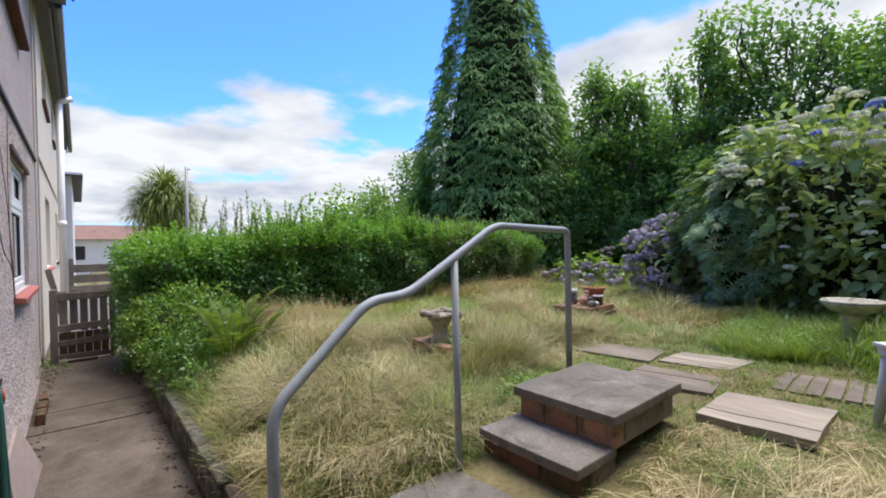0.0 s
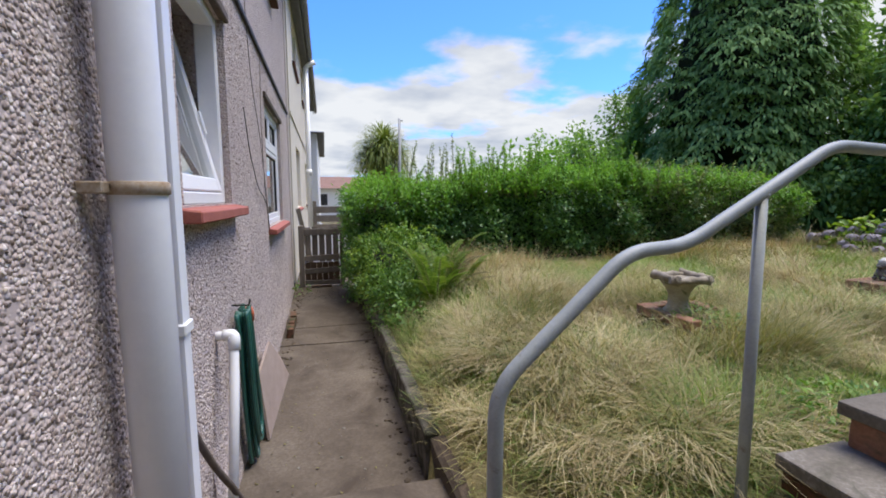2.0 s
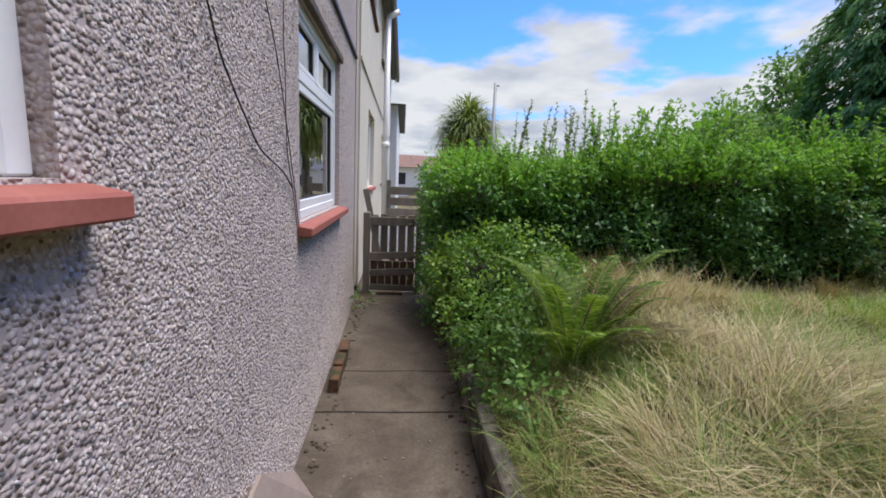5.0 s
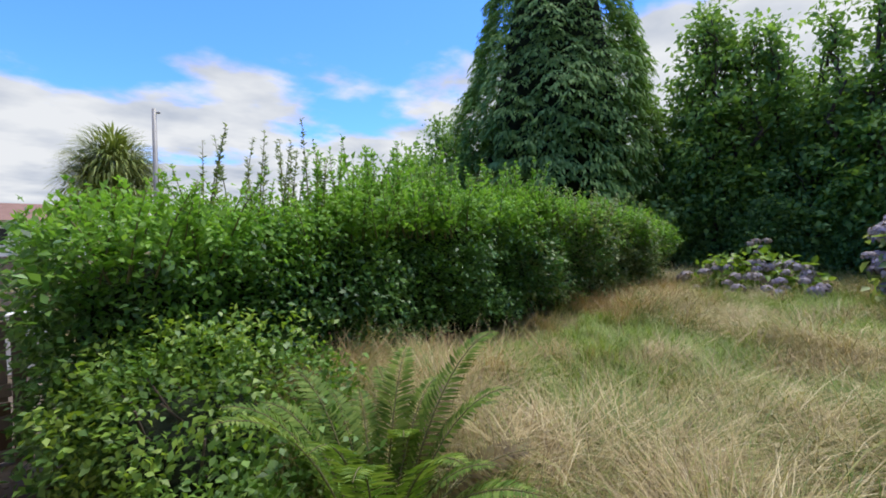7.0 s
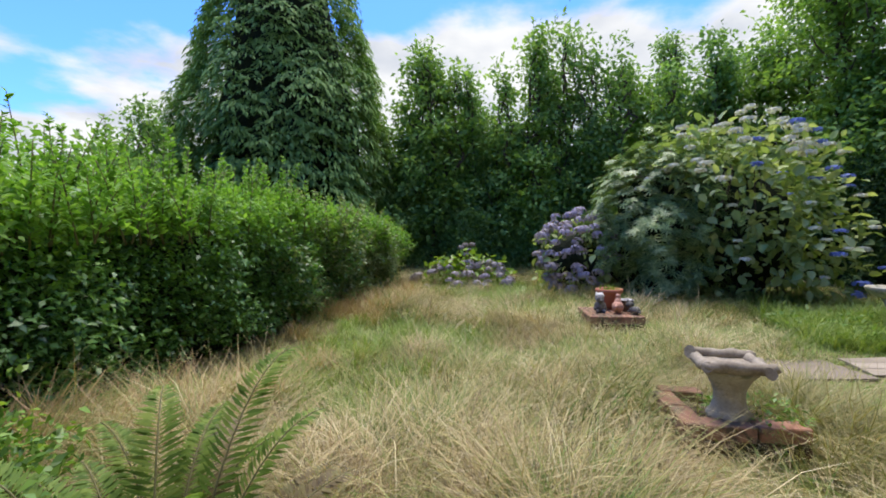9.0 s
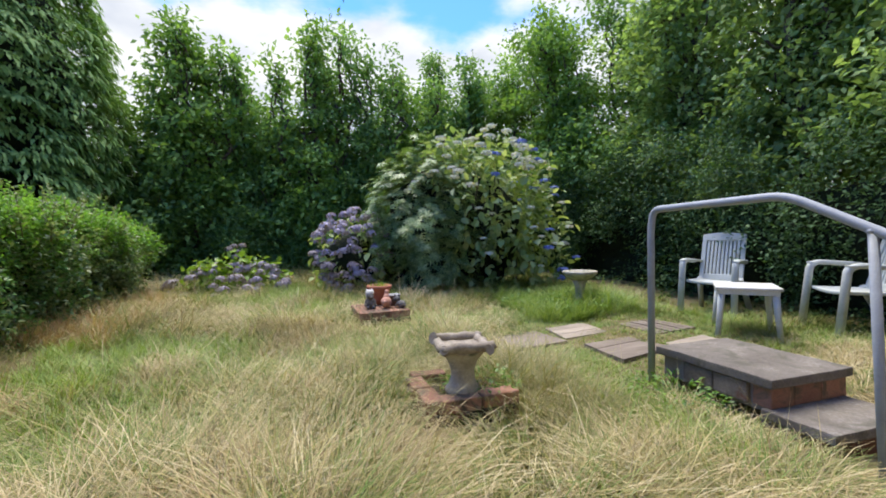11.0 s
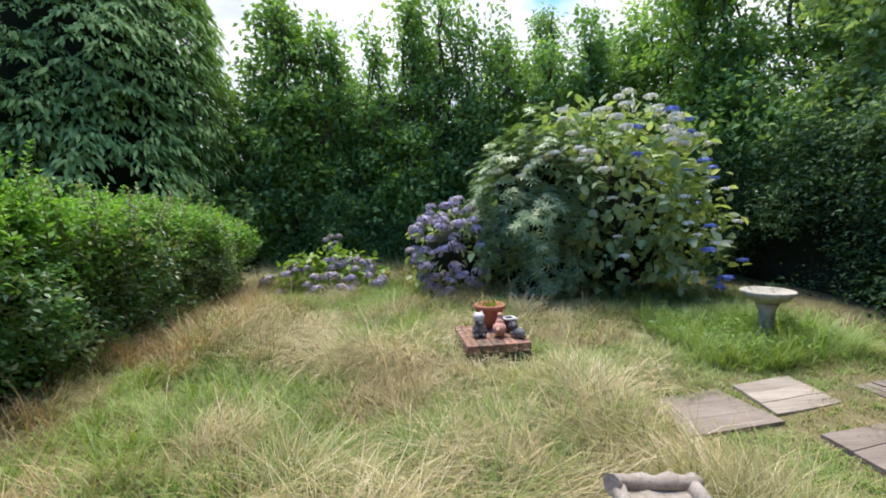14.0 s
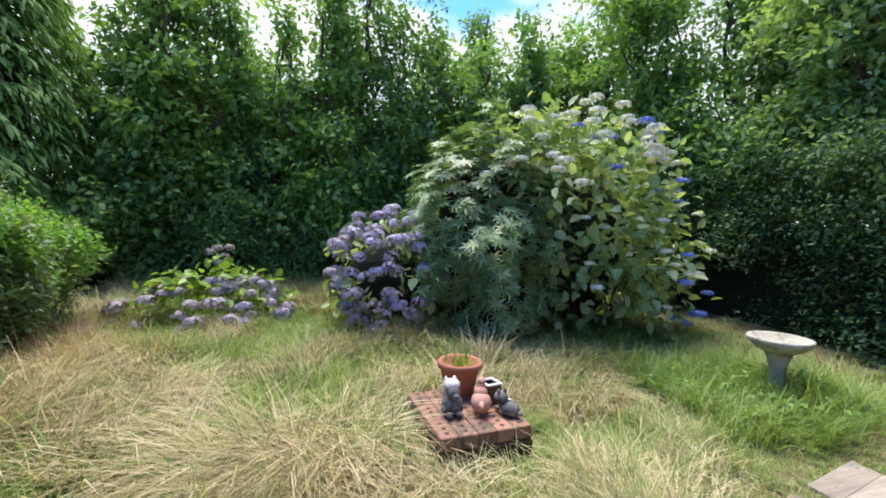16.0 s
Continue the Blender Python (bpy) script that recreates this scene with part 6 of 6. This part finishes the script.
rhododendron()
hydrangea("hydrangea_bush", "tall lacecap hydrangea with pale and blue flower heads",
          [((7.5, 1.9, 2.5), (0.85, 0.95, 1.05), 1.0), ((7.5, 1.5, 1.95), (0.75, 0.80, 0.80), 1.0), ((7.8, 2.45, 3.05), (0.75, 0.9, 0.6), 1.0)], "hydleaf", 0.138, 115,
          [("white_fl", 52, 0.085, ((7.55, 2.05, 2.55), (0.92, 1.1, 1.12)), 2.75, (-0.7, 0.2, 0.6), "faded white flower head"), ("blue", 13, 0.085, ((7.5, 1.7, 2.45), (0.9, 0.95, 1.05)), 2.6, (-0.6, -0.5, 0.55), "bright blue flower head"),
           ("blue", 10, 0.08, ((7.45, 1.4, 1.9), (0.82, 0.85, 0.82)), 1.4, (-0.6, -0.75, 0.1), "bright blue flower head"), ("white_fl", 18, 0.06, ((7.5, 1.6, 2.1), (0.85, 0.9, 0.92)), 1.5, (-0.8, 0.1, 0.2), "faded white flower head")], 81,
          ((7.75, 1.95, 2.15), (0.55, 0.66, 0.95)))
hydrangea("mauve_hydrangea", "mophead hydrangea covered in dusty mauve flower heads",
          [((7.95, 4.16, 1.80), (0.56, 0.54, 0.64), 1.0), ((8.1, 3.6, 1.85), (0.5, 0.5, 0.5), 1.0)], "hydleaf", 0.13, 70,
          [("mauve", 74, 0.085, ((7.95, 4.16, 1.82), (0.58, 0.56, 0.66)), 1.25, (-0.8, 0.1, 0.35), "dusty mauve mophead"), ("greymauve", 24, 0.085, ((7.95, 4.2, 1.75), (0.60, 0.6, 0.6)), 1.2, (-0.8, 0.2, 0.1), "faded mauve mophead")], 82,
          ((8.05, 4.15, 1.7), (0.42, 0.46, 0.48)))
hydrangea("low_hydrangea", "low hydrangea with lime leaves and faded mauve heads",
          [((8.55, 6.05, 1.48), (0.50, 0.50, 0.36), 1.0), ((8.65, 6.55, 1.34), (0.40, 0.36, 0.26), 0.8), ((8.6, 5.6, 1.34), (0.4, 0.34, 0.26), 0.8)], "limeleaf", 0.12, 120,
          [("greymauve", 50, 0.082, ((8.52, 6.1, 1.32), (0.60, 0.86, 0.30)), 1.2, (-0.85, 0.0, 0.1), "faded mauve mophead"), ("mauve", 8, 0.075, ((8.5, 5.75, 1.34), (0.6, 0.5, 0.30)), 1.25, (-0.85, -0.3, 0.1), "mauve mophead")], 83)
dry = thing("dry_flower_stem", (9.55, 6.1, 1.2), "tall stem with pale dried hydrangea heads", "flower stem")
rngd = np.random.default_rng(6)
part("stem", tube([(9.5, 6.08, 1.2), (9.53, 6.1, 1.6), (9.55, 6.1, 1.9)], 0.008, 6), M["stem"], dry)
for q in ((9.52, 6.02, 1.96), (9.55, 6.17, 1.95), (9.5, 6.25, 1.90), (9.53, 6.08, 1.84), (9.52, 6.14, 1.76)):
    flower_head(dry, rngd, q, 0.07, "dryhead", 40)


# leafy shrub in front of the hedge
def shrub():
    rng = np.random.default_rng(91)
    t = thing("leafy_shrub", (1.35, 6.95, 0.85), "bright leafy shrub crowding over the path edge", "shrub")
    blobs = [((1.25, 7.0, 1.18), (0.42, 0.48, 0.46), 1.0), ((1.6, 6.85, 1.18), (0.40, 0.40, 0.42), 1.0), ((1.15, 6.5, 0.98), (0.28, 0.38, 0.30), 1.0), ((1.1, 7.4, 1.15), (0.34, 0.34, 0.42), 1.0),
             ((1.18, 6.1, 0.95), (0.24, 0.42, 0.34), 1.0), ((1.22, 5.62, 0.88), (0.20, 0.30, 0.24), 1.0), ((1.5, 6.35, 1.05), (0.28, 0.32, 0.30), 1.0)]
    part("branching", join(*[limb(rng, (1.3 + rng.normal(0, .1), 6.9 + rng.normal(0, .2), 0.75), (1.35 + rng.normal(0, .25), 6.85 + rng.normal(0, .3), rng.uniform(1.2, 1.5)), 0.012, 0.004, 0.06, 4) for _ in range(12)]), M["bark"], t)
    # near-black lump for the shade inside the shrub
    part("shade_core", rough_up(ball(1.0, (1.3, 7.0, 1.05), 0.28, 0.45, 0.34, 3), 0.1, 2.5), M["hedge_core"], t, "near-black core painted as the shade inside the shrub")
    part_np("leaves", *crown_from(rng, blobs, 620, 6, 0.040, 0.035, 0.58, 0.66, 0.15, 0.26), M["bushleaf"], t)
    upper = [((c[0], c[1], c[2] + 0.05), r, 1.0) for c, r, k in blobs[:4]]
    part_np("young_leaves", *crown_from(rng, upper, 240, 6, 0.038, 0.035, 0.58, 0.86, 0.15, 0.26), M["limeleaf"], t, "yellow-green young leaves")


shrub()


def fern(x, y, z, spec, seed, label):
    """Arching fronds with rows of narrow pinnae."""
    rng = np.random.default_rng(seed)
    t = thing("fern", (x, y, z), label, "fern")
    for az, length, rise, mat in spec:
        a = math.radians(az)
        out = Vector((math.sin(a), math.cos(a), 0))
        pts = []
        for i in range(13):
            u = i / 12
            r = length * (0.08 + 0.62 * u ** 1.25)
            h = length * rise * (1.45 * u - 0.62 * u ** 2.4)
            pts.append(Vector((x, y, z)) + out * r + Vector((0, 0, h)))
        fr = part("frond", tube(pts, [0.0034 * (1.1 - 0.9 * i / 12) + 0.0008 for i in range(13)], 5), M["stem"], t)
        P, D, N, L = [], [], [], []
        side = out.cross(Vector((0, 0, 1)))
        for k in range(46):
            u = 0.16 + 0.83 * k / 46
            i = min(int(u * 12), 11)
            f = u * 12 - i
            c = pts[i].lerp(pts[i + 1], f)
            tg = (pts[i + 1] - pts[i]).normalized()
            up = side.cross(tg).normalized()
            ln = length * 0.125 * math.sin(math.pi * min(1, (u - 0.05) * 0.86 + 0.14)) ** 0.8
            for s in (-1, 1):
                P.append(c); D.append(side * s * 0.9 + tg * 0.38 - up * 0.12 * -1 + Vector(rng.normal(0, 0.05, 3))); N.append(up); L.append(max(ln, 0.01))
        v = leaf_quads(np.array(P), np.array(D), np.array(N), np.array(L), np.minimum(np.array(L) * 0.20, 0.014), 0.05, 0.15)
        part_np("pinnae", *v, M[mat], fr)


rf_ = np.random.default_rng(17)
spec = [(az + rf_.uniform(-8, 8), rf_.uniform(0.58, 0.80), rf_.uniform(0.85, 1.30), "fern") for az in range(0, 360, 27)]
spec += [(110, 0.95, 0.45, "fernbrown"), (128, 0.85, 0.6, "fernbrown"), (75, 0.85, 0.75, "fernbrown"), (192, 0.86, 0.62, "fern"), (163, 0.84, 0.66, "fern"), (222, 0.82, 0.58, "fern")]
fern(1.62, 6.00, 0.88, spec, 18, "large green fern with some browning fronds")
fern(1.95, 6.25, 0.98, [(az, 0.62, 0.8, "fern") for az in (20, 80, 150, 220, 290)], 19, "smaller pale fern behind the large one")


# ---------------------------------------------------------------- long grass
STEPS_AREA = [(1.45, 2.08), (3.05, 2.08), (3.05, 2.68), (1.45, 2.68)]


def blocked(x, y):
    m = np.zeros(len(x), bool)
    for x0, x1, y0, y1 in ((1.40, 2.95, 2.10, 2.66), (2.88, 3.04, 3.90, 4.24), (5.17, 5.66, 3.97, 4.34), (1.0, 1.07, 2.7, 8.4)):
        m |= (x > x0) & (x < x1) & (y > y0) & (y < y1)
    for b in BOARDS:
        bx, by = np.array([p[0] for p in b]), np.array([p[1] for p in b])
        m |= (x > bx.min() + 0.09) & (x < bx.max() - 0.09) & (y > by.min() + 0.09) & (y < by.max() - 0.09)
    return m


def outside(cx, cy, q):
    """How far points lie from the rectangle round the corners q."""
    qx, qy = [p[0] for p in q], [p[1] for p in q]
    return np.hypot(np.maximum(np.maximum(min(qx) - cx, cx - max(qx)), 0), np.maximum(np.maximum(min(qy) - cy, cy - max(qy)), 0))


BED_AREA, PLINTH_AREA = [(2.78, 3.85), (3.30, 4.36)], [(5.09, 3.83), (5.71, 4.42)]


def hollow(cx, cy):
    """Above 0 where the grass stands tall and bleached, below 0 in its green hollows."""
    return np.array([noise.noise((a * 1.15, b * 1.15, 4.4)) + 0.55 * noise.noise((a * 2.9, b * 2.9, 7.7)) for a, b in zip(cx, cy)]) + 0.06


def grass(name, label, x0, x1, y0, y1, tufts, blades, seed, lmin, lmax, width, steep=(50, 82), fall=(-35, 15), spread=0.9, segs=3, mat="grass", where=None, base=0.045):
    """Tufts of arching blades that lean together in drifts; every blade rises from its tuft, bends over and hangs."""
    rng = np.random.default_rng(seed)
    cx, cy = rng.uniform(x0, x1, tufts), rng.uniform(y0, y1, tufts)
    field = hollow(cx, cy)
    ok = ~blocked(cx, cy) & ((field > -0.13) | (rng.uniform(0, 1, tufts) < 0.4) | (mat != "grass"))
    if where:
        ok &= (field + rng.uniform(-0.1, 0.1, tufts) > where[0]) & (field < where[1])
    cx, cy, field = cx[ok], cy[ok], field[ok]
    n = len(cx)
    drift = np.array([noise.noise((a * 0.95, b * 0.95, 8.6)) * 6.5 + noise.noise((a * 2.6, b * 2.6, 2.6)) * 3.0 for a, b in zip(cx, cy)]) - 0.9
    tall = 0.42 + 1.15 * field
    near = np.full(n, 9.0)
    for q in BOARDS:
        near = np.minimum(near, outside(cx, cy, q))
    near = np.minimum(near, outside(cx, cy, STEPS_AREA) * 0.8)
    short = np.clip(0.32 + near * 1.5, 0.32, 1.0) * np.where((cy > 3.9) & (cx < 3.08), np.clip(0.38 + outside(cx, cy, BED_AREA) * 1.5, 0.38, 1.0), 0.85) * np.clip(0.85 + outside(cx, cy, PLINTH_AREA), 0.85, 1.0)
    short *= np.where((cy < 3.5) & (cx > 3.0), 0.62, 1.0) * np.interp(cx, [1.05, 1.35, 1.9], [0.45, 0.65, 1.0])
    L = (lmin + (lmax - lmin) * np.clip(tall, 0, 1)) * short * rng.uniform(0.75, 1.2, n)
    N = n * blades
    own = np.repeat(np.arange(n), blades)
    a = (drift + rng.normal(0, 0.7, n))[own] + rng.normal(0, spread, N)
    r = base * rng.uniform(0.2, 1.6, n)[own]
    bx, by = cx[own] + rng.normal(0, 1, N) * r, cy[own] + rng.normal(0, 1, N) * r
    h = L[own] * rng.uniform(0.55, 1.15, N)
    p0, p1 = rng.uniform(*steep, N), rng.uniform(*fall, N) + rng.normal(0, 10, n)[own]
    d = np.stack([np.cos(a), np.sin(a), np.zeros(N)], 1)
    s = np.stack([-np.sin(a), np.cos(a), np.zeros(N)], 1) * (width * rng.uniform(0.6, 1.4, N))[:, None]
    veer = np.stack([-np.sin(a), np.cos(a), np.zeros(N)], 1) * rng.normal(0, 0.22, N)[:, None]
    p = np.stack([bx, by, gz(bx, by) - 0.02], 1)
    rows_p = [p]
    for k in range(segs):
        u = (k + 0.35) / segs
        phi = np.radians(p0 + (p1 - p0) * u ** 0.85)
        step = d * np.cos(phi)[:, None] + veer * u + np.array([0, 0, 1.0]) * np.sin(phi)[:, None]
        p = p + step * (h / segs)[:, None]
        p[:, 2] = np.maximum(p[:, 2], gz(p[:, 0], p[:, 1]) + 0.012)
        rows_p.append(p)
    # ribbons that end in a point: two edges a row, one point at the tip
    w = [1.0] + [0.95 - 0.35 * k / segs for k in range(1, segs)]
    cols = []
    for q, ww in zip(rows_p[:-1], w):
        cols += [q - s * ww, q + s * ww]
    cols += [rows_p[-1] - s * 0.2, rows_p[-1] + s * 0.2]
    m = len(cols)
    v = np.stack(cols, 1).reshape(-1, 3)
    i = np.arange(N)[:, None] * m
    f = np.concatenate([i + np.array([2 * k, 2 * k + 1, 2 * k + 3, 2 * k + 2]) for k in range(segs)], 0)
    tagged(part_np(name, v, f, M[mat]), label, "grass", kind="stuff")


grass("long_grass", "long matted grass on the lawn beside the path", 1.06, 5.2, 2.72, 7.5, 3300, 26, 41, 0.20, 0.60, 0.0018, (35, 80), (-30, 25), 1.1)
grass("long_grass", "long matted grass beside the steps", 1.06, 5.2, 0.9, 2.72, 900, 22, 40, 0.22, 0.46, 0.0018, (35, 80), (-30, 25), 1.1)
grass("low_grass", "short tangled undergrowth of the lawn", 1.08, 5.2, 1.0, 7.5, 4400, 10, 39, 0.12, 0.26, 0.0020, (20, 80), (-10, 40), 2.5, 2)
grass("long_grass", "long dry grass at the far side of the lawn", 5.2, 10.6, 0.2, 7.6, 3600, 20, 42, 0.18, 0.60, 0.0036, (35, 80), (-30, 25), 1.1, 2)
grass("low_grass", "short tangled undergrowth across the far lawn", 5.2, 10.6, 0.2, 7.6, 3000, 8, 38, 0.14, 0.28, 0.0040, (30, 80), (-10, 40), 2.5, 2)
grass("short_grass", "greener short grass round the chairs", 2.2, 5.2, -0.9, 1.0, 1300, 12, 43, 0.16, 0.34, 0.0035, segs=2)
grass("straw_drift", "swathes of long flattened pale straw", 1.5, 5.4, 2.9, 7.2, 1250, 30, 45, 0.40, 0.72, 0.0016, (38, 66), (-38, -5), 0.50, 3, "straw", (0.10, 9), 0.06)
grass("straw_drift", "swathes of pale straw on the far lawn", 5.2, 9.6, 2.6, 7.2, 1000, 22, 52, 0.40, 0.72, 0.0031, (38, 66), (-38, -5), 0.50, 2, "straw", (0.10, 9), 0.07)
grass("straw_drift", "reddish dry grass along the foot of the hedge", 2.0, 8.2, 6.55, 7.45, 420, 26, 53, 0.26, 0.46, 0.0026, (50, 85), (-5, 45), 1.5, 2, "redstraw", (-0.25, 9), 0.06)
grass("straw_drift", "flattened pale straw beside the steps", 1.25, 3.6, 0.7, 2.03, 150, 34, 46, 0.40, 0.60, 0.0017, (35, 62), (-35, -8), 0.7, 3, "straw")
grass("straw_drift", "dry straw heaped beside the handrail", 1.2, 2.7, 2.75, 4.2, 90, 34, 47, 0.42, 0.66, 0.0016, (35, 66), (-40, -8), 0.8, 3, "straw")
grass("long_grass", "olive grass heaped beside the handrail", 1.15, 2.8, 2.75, 4.3, 130, 34, 56, 0.40, 0.62, 0.0017, (35, 72), (-40, 0), 1.0, 3, "oldgrass")
grass("long_grass", "long grass hiding the near side of the brick bed", 2.62, 3.4, 3.42, 3.86, 95, 30, 57, 0.42, 0.62, 0.0018, (50, 84), (-20, 30), 1.6, 3, "oldgrass")
grass("green_grass", "hollows of fresh green grass", 1.4, 9.2, 2.7, 7.0, 3800, 26, 48, 0.26, 0.46, 0.0026, (35, 82), (-15, 40), 1.4, 2, "greengrass", (-9, -0.10))
grass("green_grass", "fresh green grass round the boards", 3.0, 7.2, 0.6, 3.2, 700, 22, 54, 0.22, 0.40, 0.0026, (45, 85), (-10, 40), 1.4, 2, "greengrass")
grass("green_grass", "tall green grass round the stone dish", 4.85, 6.2, 1.25, 2.5, 260, 30, 55, 0.55, 0.85, 0.003, (45, 85), (-10, 40), 1.4, 2, "greengrass")
grass("long_grass", "long grass leaning over the brick plinth", 4.72, 5.06, 3.65, 4.55, 34, 30, 58, 0.40, 0.58, 0.0022, (45, 80), (-30, 20), 1.0, 3, "straw")
grass("long_grass", "straggling grass over the far bricks of the bed", 3.08, 3.5, 3.82, 4.5, 60, 28, 59, 0.28, 0.44, 0.0018, (30, 75), (-25, 20), 1.6, 3, "oldgrass")
grass("seed_stalk", "wispy tall seed stalks in the lawn", 1.3, 8.5, 2.8, 7.3, 480, 3, 44, 0.45, 0.75, 0.0014, (60, 88), (0, 70), 1.5, 3, "straw")


# ---------------------------------------------------------------- pebbles of the dash, nearest stretch of the wall
def pebbles():
    rng = np.random.default_rng(55)
    out_v, out_f = [], []
    n = 69000
    y, z = rng.uniform(0.9, 7.6, n), rng.uniform(0.58, 3.2, n)
    keep = rng.uniform(0, 1, n) < np.clip(1.35 - 0.14 * np.abs(y - 3.2), 0.45, 1)
    for w in (WIN1, WIN2):
        keep &= ~((y > w[0] - 0.06) & (y < w[1] + 0.06) & (z > w[2] - 0.07) & (z < w[3] + 0.055))
    y, z = y[keep], z[keep]
    n = len(y)
    size = rng.uniform(0.0036, 0.0078, n)
    ang = rng.uniform(0, np.pi, n)
    el = rng.uniform(0.42, 0.95, n)
    th = rng.uniform(0.12, 0.38, n)
    # four-sided stones with a smaller tilted top
    foot = np.where(y > 3.5, np.interp(z, [0.60, 0.93, 0.95], [0.022, 0.003, 0.0]), 0.0)
    ring = []
    for k in range(4):
        q = 2 * np.pi * k / 4
        jx, jy = rng.uniform(0.7, 1.25, n), rng.uniform(0.7, 1.25, n)
        a, b = np.cos(q) * size * jx * 1.15, np.sin(q) * size * el * jy * 1.15
        ring.append((a * np.cos(ang) - b * np.sin(ang), a * np.sin(ang) + b * np.cos(ang)))
    tilt_y, tilt_z = rng.normal(0, 0.35, n), rng.normal(0, 0.35, n)
    verts = [np.stack([foot - 0.001, y + dy, z + dz], 1) for dy, dz in ring]
    verts += [np.stack([foot + size * th + 0.6 * (tilt_y * dy + tilt_z * dz), y + dy * 0.66, z + dz * 0.66], 1) for dy, dz in ring]
    v = np.stack(verts, 1).reshape(-1, 3)
    i = np.arange(n)[:, None] * 8
    f = np.concatenate([i + np.array([k, (k + 1) % 4, 4 + (k + 1) % 4, 4 + k]) for k in range(4)] + [i + np.array([4, 5, 6, 7])], 0)
    ob = part_np("dash_stones", v, f, M["pebble"], wall_house, "small mixed pebbles bedded in the dash")
    tagged(ob, kind="stuff")


pebbles()
# leaf litter and chips on the path
def litter():
    rng = np.random.default_rng(12)
    n = 170
    y = rng.uniform(3.5, 8.3, n)
    x = np.where(rng.uniform(0, 1, n) < 0.5, rng.beta(1, 4, n) * 0.9 + 0.07, rng.uniform(0.08, 0.95, n))
    zt = np.interp(y, [3.47, 6.06, 6.061, 6.62, 6.621, 8.5], [0.557, 0.564, 0.574, 0.582, 0.588, 0.672])
    p = np.stack([x, y, zt + 0.004], 1)
    d = rng.normal(0, 1, (n, 3)); d[:, 2] *= 0.1
    L = rng.uniform(0.006, 0.026, n)
    ob = part_np("leaf_litter", *leaf_quads(p, d, np.tile([0, 0, 1.0], (n, 1)), L, L * 0.5, 0.15, 0.0), M["fernbrown"])
    tagged(ob, "dry leaf scraps scattered over the path", "leaf litter", kind="stuff")


litter()


def chips(name, label, x0, x1, y0, y1, n, size, seed, mat):
    """Small broken stones lying on the path."""
    rng = np.random.default_rng(seed)
    out = []
    for k in range(n):
        x, y, r = rng.uniform(x0, x1), rng.uniform(y0, y1), size * rng.uniform(0.4, 1.2)
        zt = float(np.interp(y, [3.47, 6.06, 6.061, 6.62, 6.621, 8.54], [0.556, 0.563, 0.573, 0.581, 0.587, 0.671]))
        out.append(rough_up(ball(r, (x, y, zt + r * 0.15), rng.uniform(0.8, 1.4), rng.uniform(0.8, 1.4), 0.45, 1), r * 0.35, 60))
    tagged(part(name, join(*out), M[mat]), label, "stone chips", kind="stuff")


chips("stone_chips", "pale rubble chips before the gate", 0.12, 0.72, 7.75, 8.45, 60, 0.013, 71, "slab")
chips("stone_chips", "small grit scattered along the path", 0.08, 0.92, 3.6, 7.7, 90, 0.009, 72, "slab")
chips("soil_clods", "dark soil crumbs along the kerb", 0.84, 0.96, 3.7, 8.2, 150, 0.014, 73, "soil")
chips("soil_clods", "dark soil crumbs along the wall foot", 0.05, 0.16, 5.2, 8.3, 120, 0.014, 74, "soil")


# weeds round the dish birdbath and over the brick bed
def weeds(name, label, x, y, r, n, leaf, seed, mat, z=None):
    rng = np.random.default_rng(seed)
    a, q = rng.uniform(0, 2 * np.pi, n), r * np.sqrt(rng.uniform(0.08, 1, n))
    px, py = x + q * np.cos(a), y + q * np.sin(a)
    pz = (gz(px, py) if z is None else np.full(n, z)) + rng.uniform(0.0, 0.42, n) * (1 - q / r * 0.5) * (leaf / 0.10)
    d = np.stack([np.cos(a), np.sin(a), rng.uniform(0.0, 1.0, n)], 1) + rng.normal(0, 0.4, (n, 3))
    L = leaf * rng.uniform(0.6, 1.2, n)
    ob = part_np(name, *leaf_quads(np.stack([px, py, pz], 1), d, np.tile([0, 0, 1.0], (n, 1)) + rng.normal(0, .3, (n, 3)), L, L * 0.42, 0.12, 0.3), M[mat])
    return tagged(ob, label, "weeds", kind="stuff")


weeds("weeds", "broad green weeds round the stone dish", 5.38, 1.64, 0.46, 520, 0.070, 301, "bushleaf")
weeds("weeds", "broad green weeds beside the stone dish", 5.55, 2.1, 0.5, 330, 0.065, 302, "bushleaf")
weeds("weeds", "small weeds over the brick bed", 3.02, 3.97, 0.22, 320, 0.038, 303, "bushleaf", 1.18)
weeds("weeds", "low green weeds beside the top step", 2.75, 2.85, 0.28, 420, 0.042, 304, "bushleaf")
weeds("weeds", "nettle-like weeds at the wall foot", 0.14, 8.0, 0.12, 40, 0.06, 305, "bushleaf", 0.67)
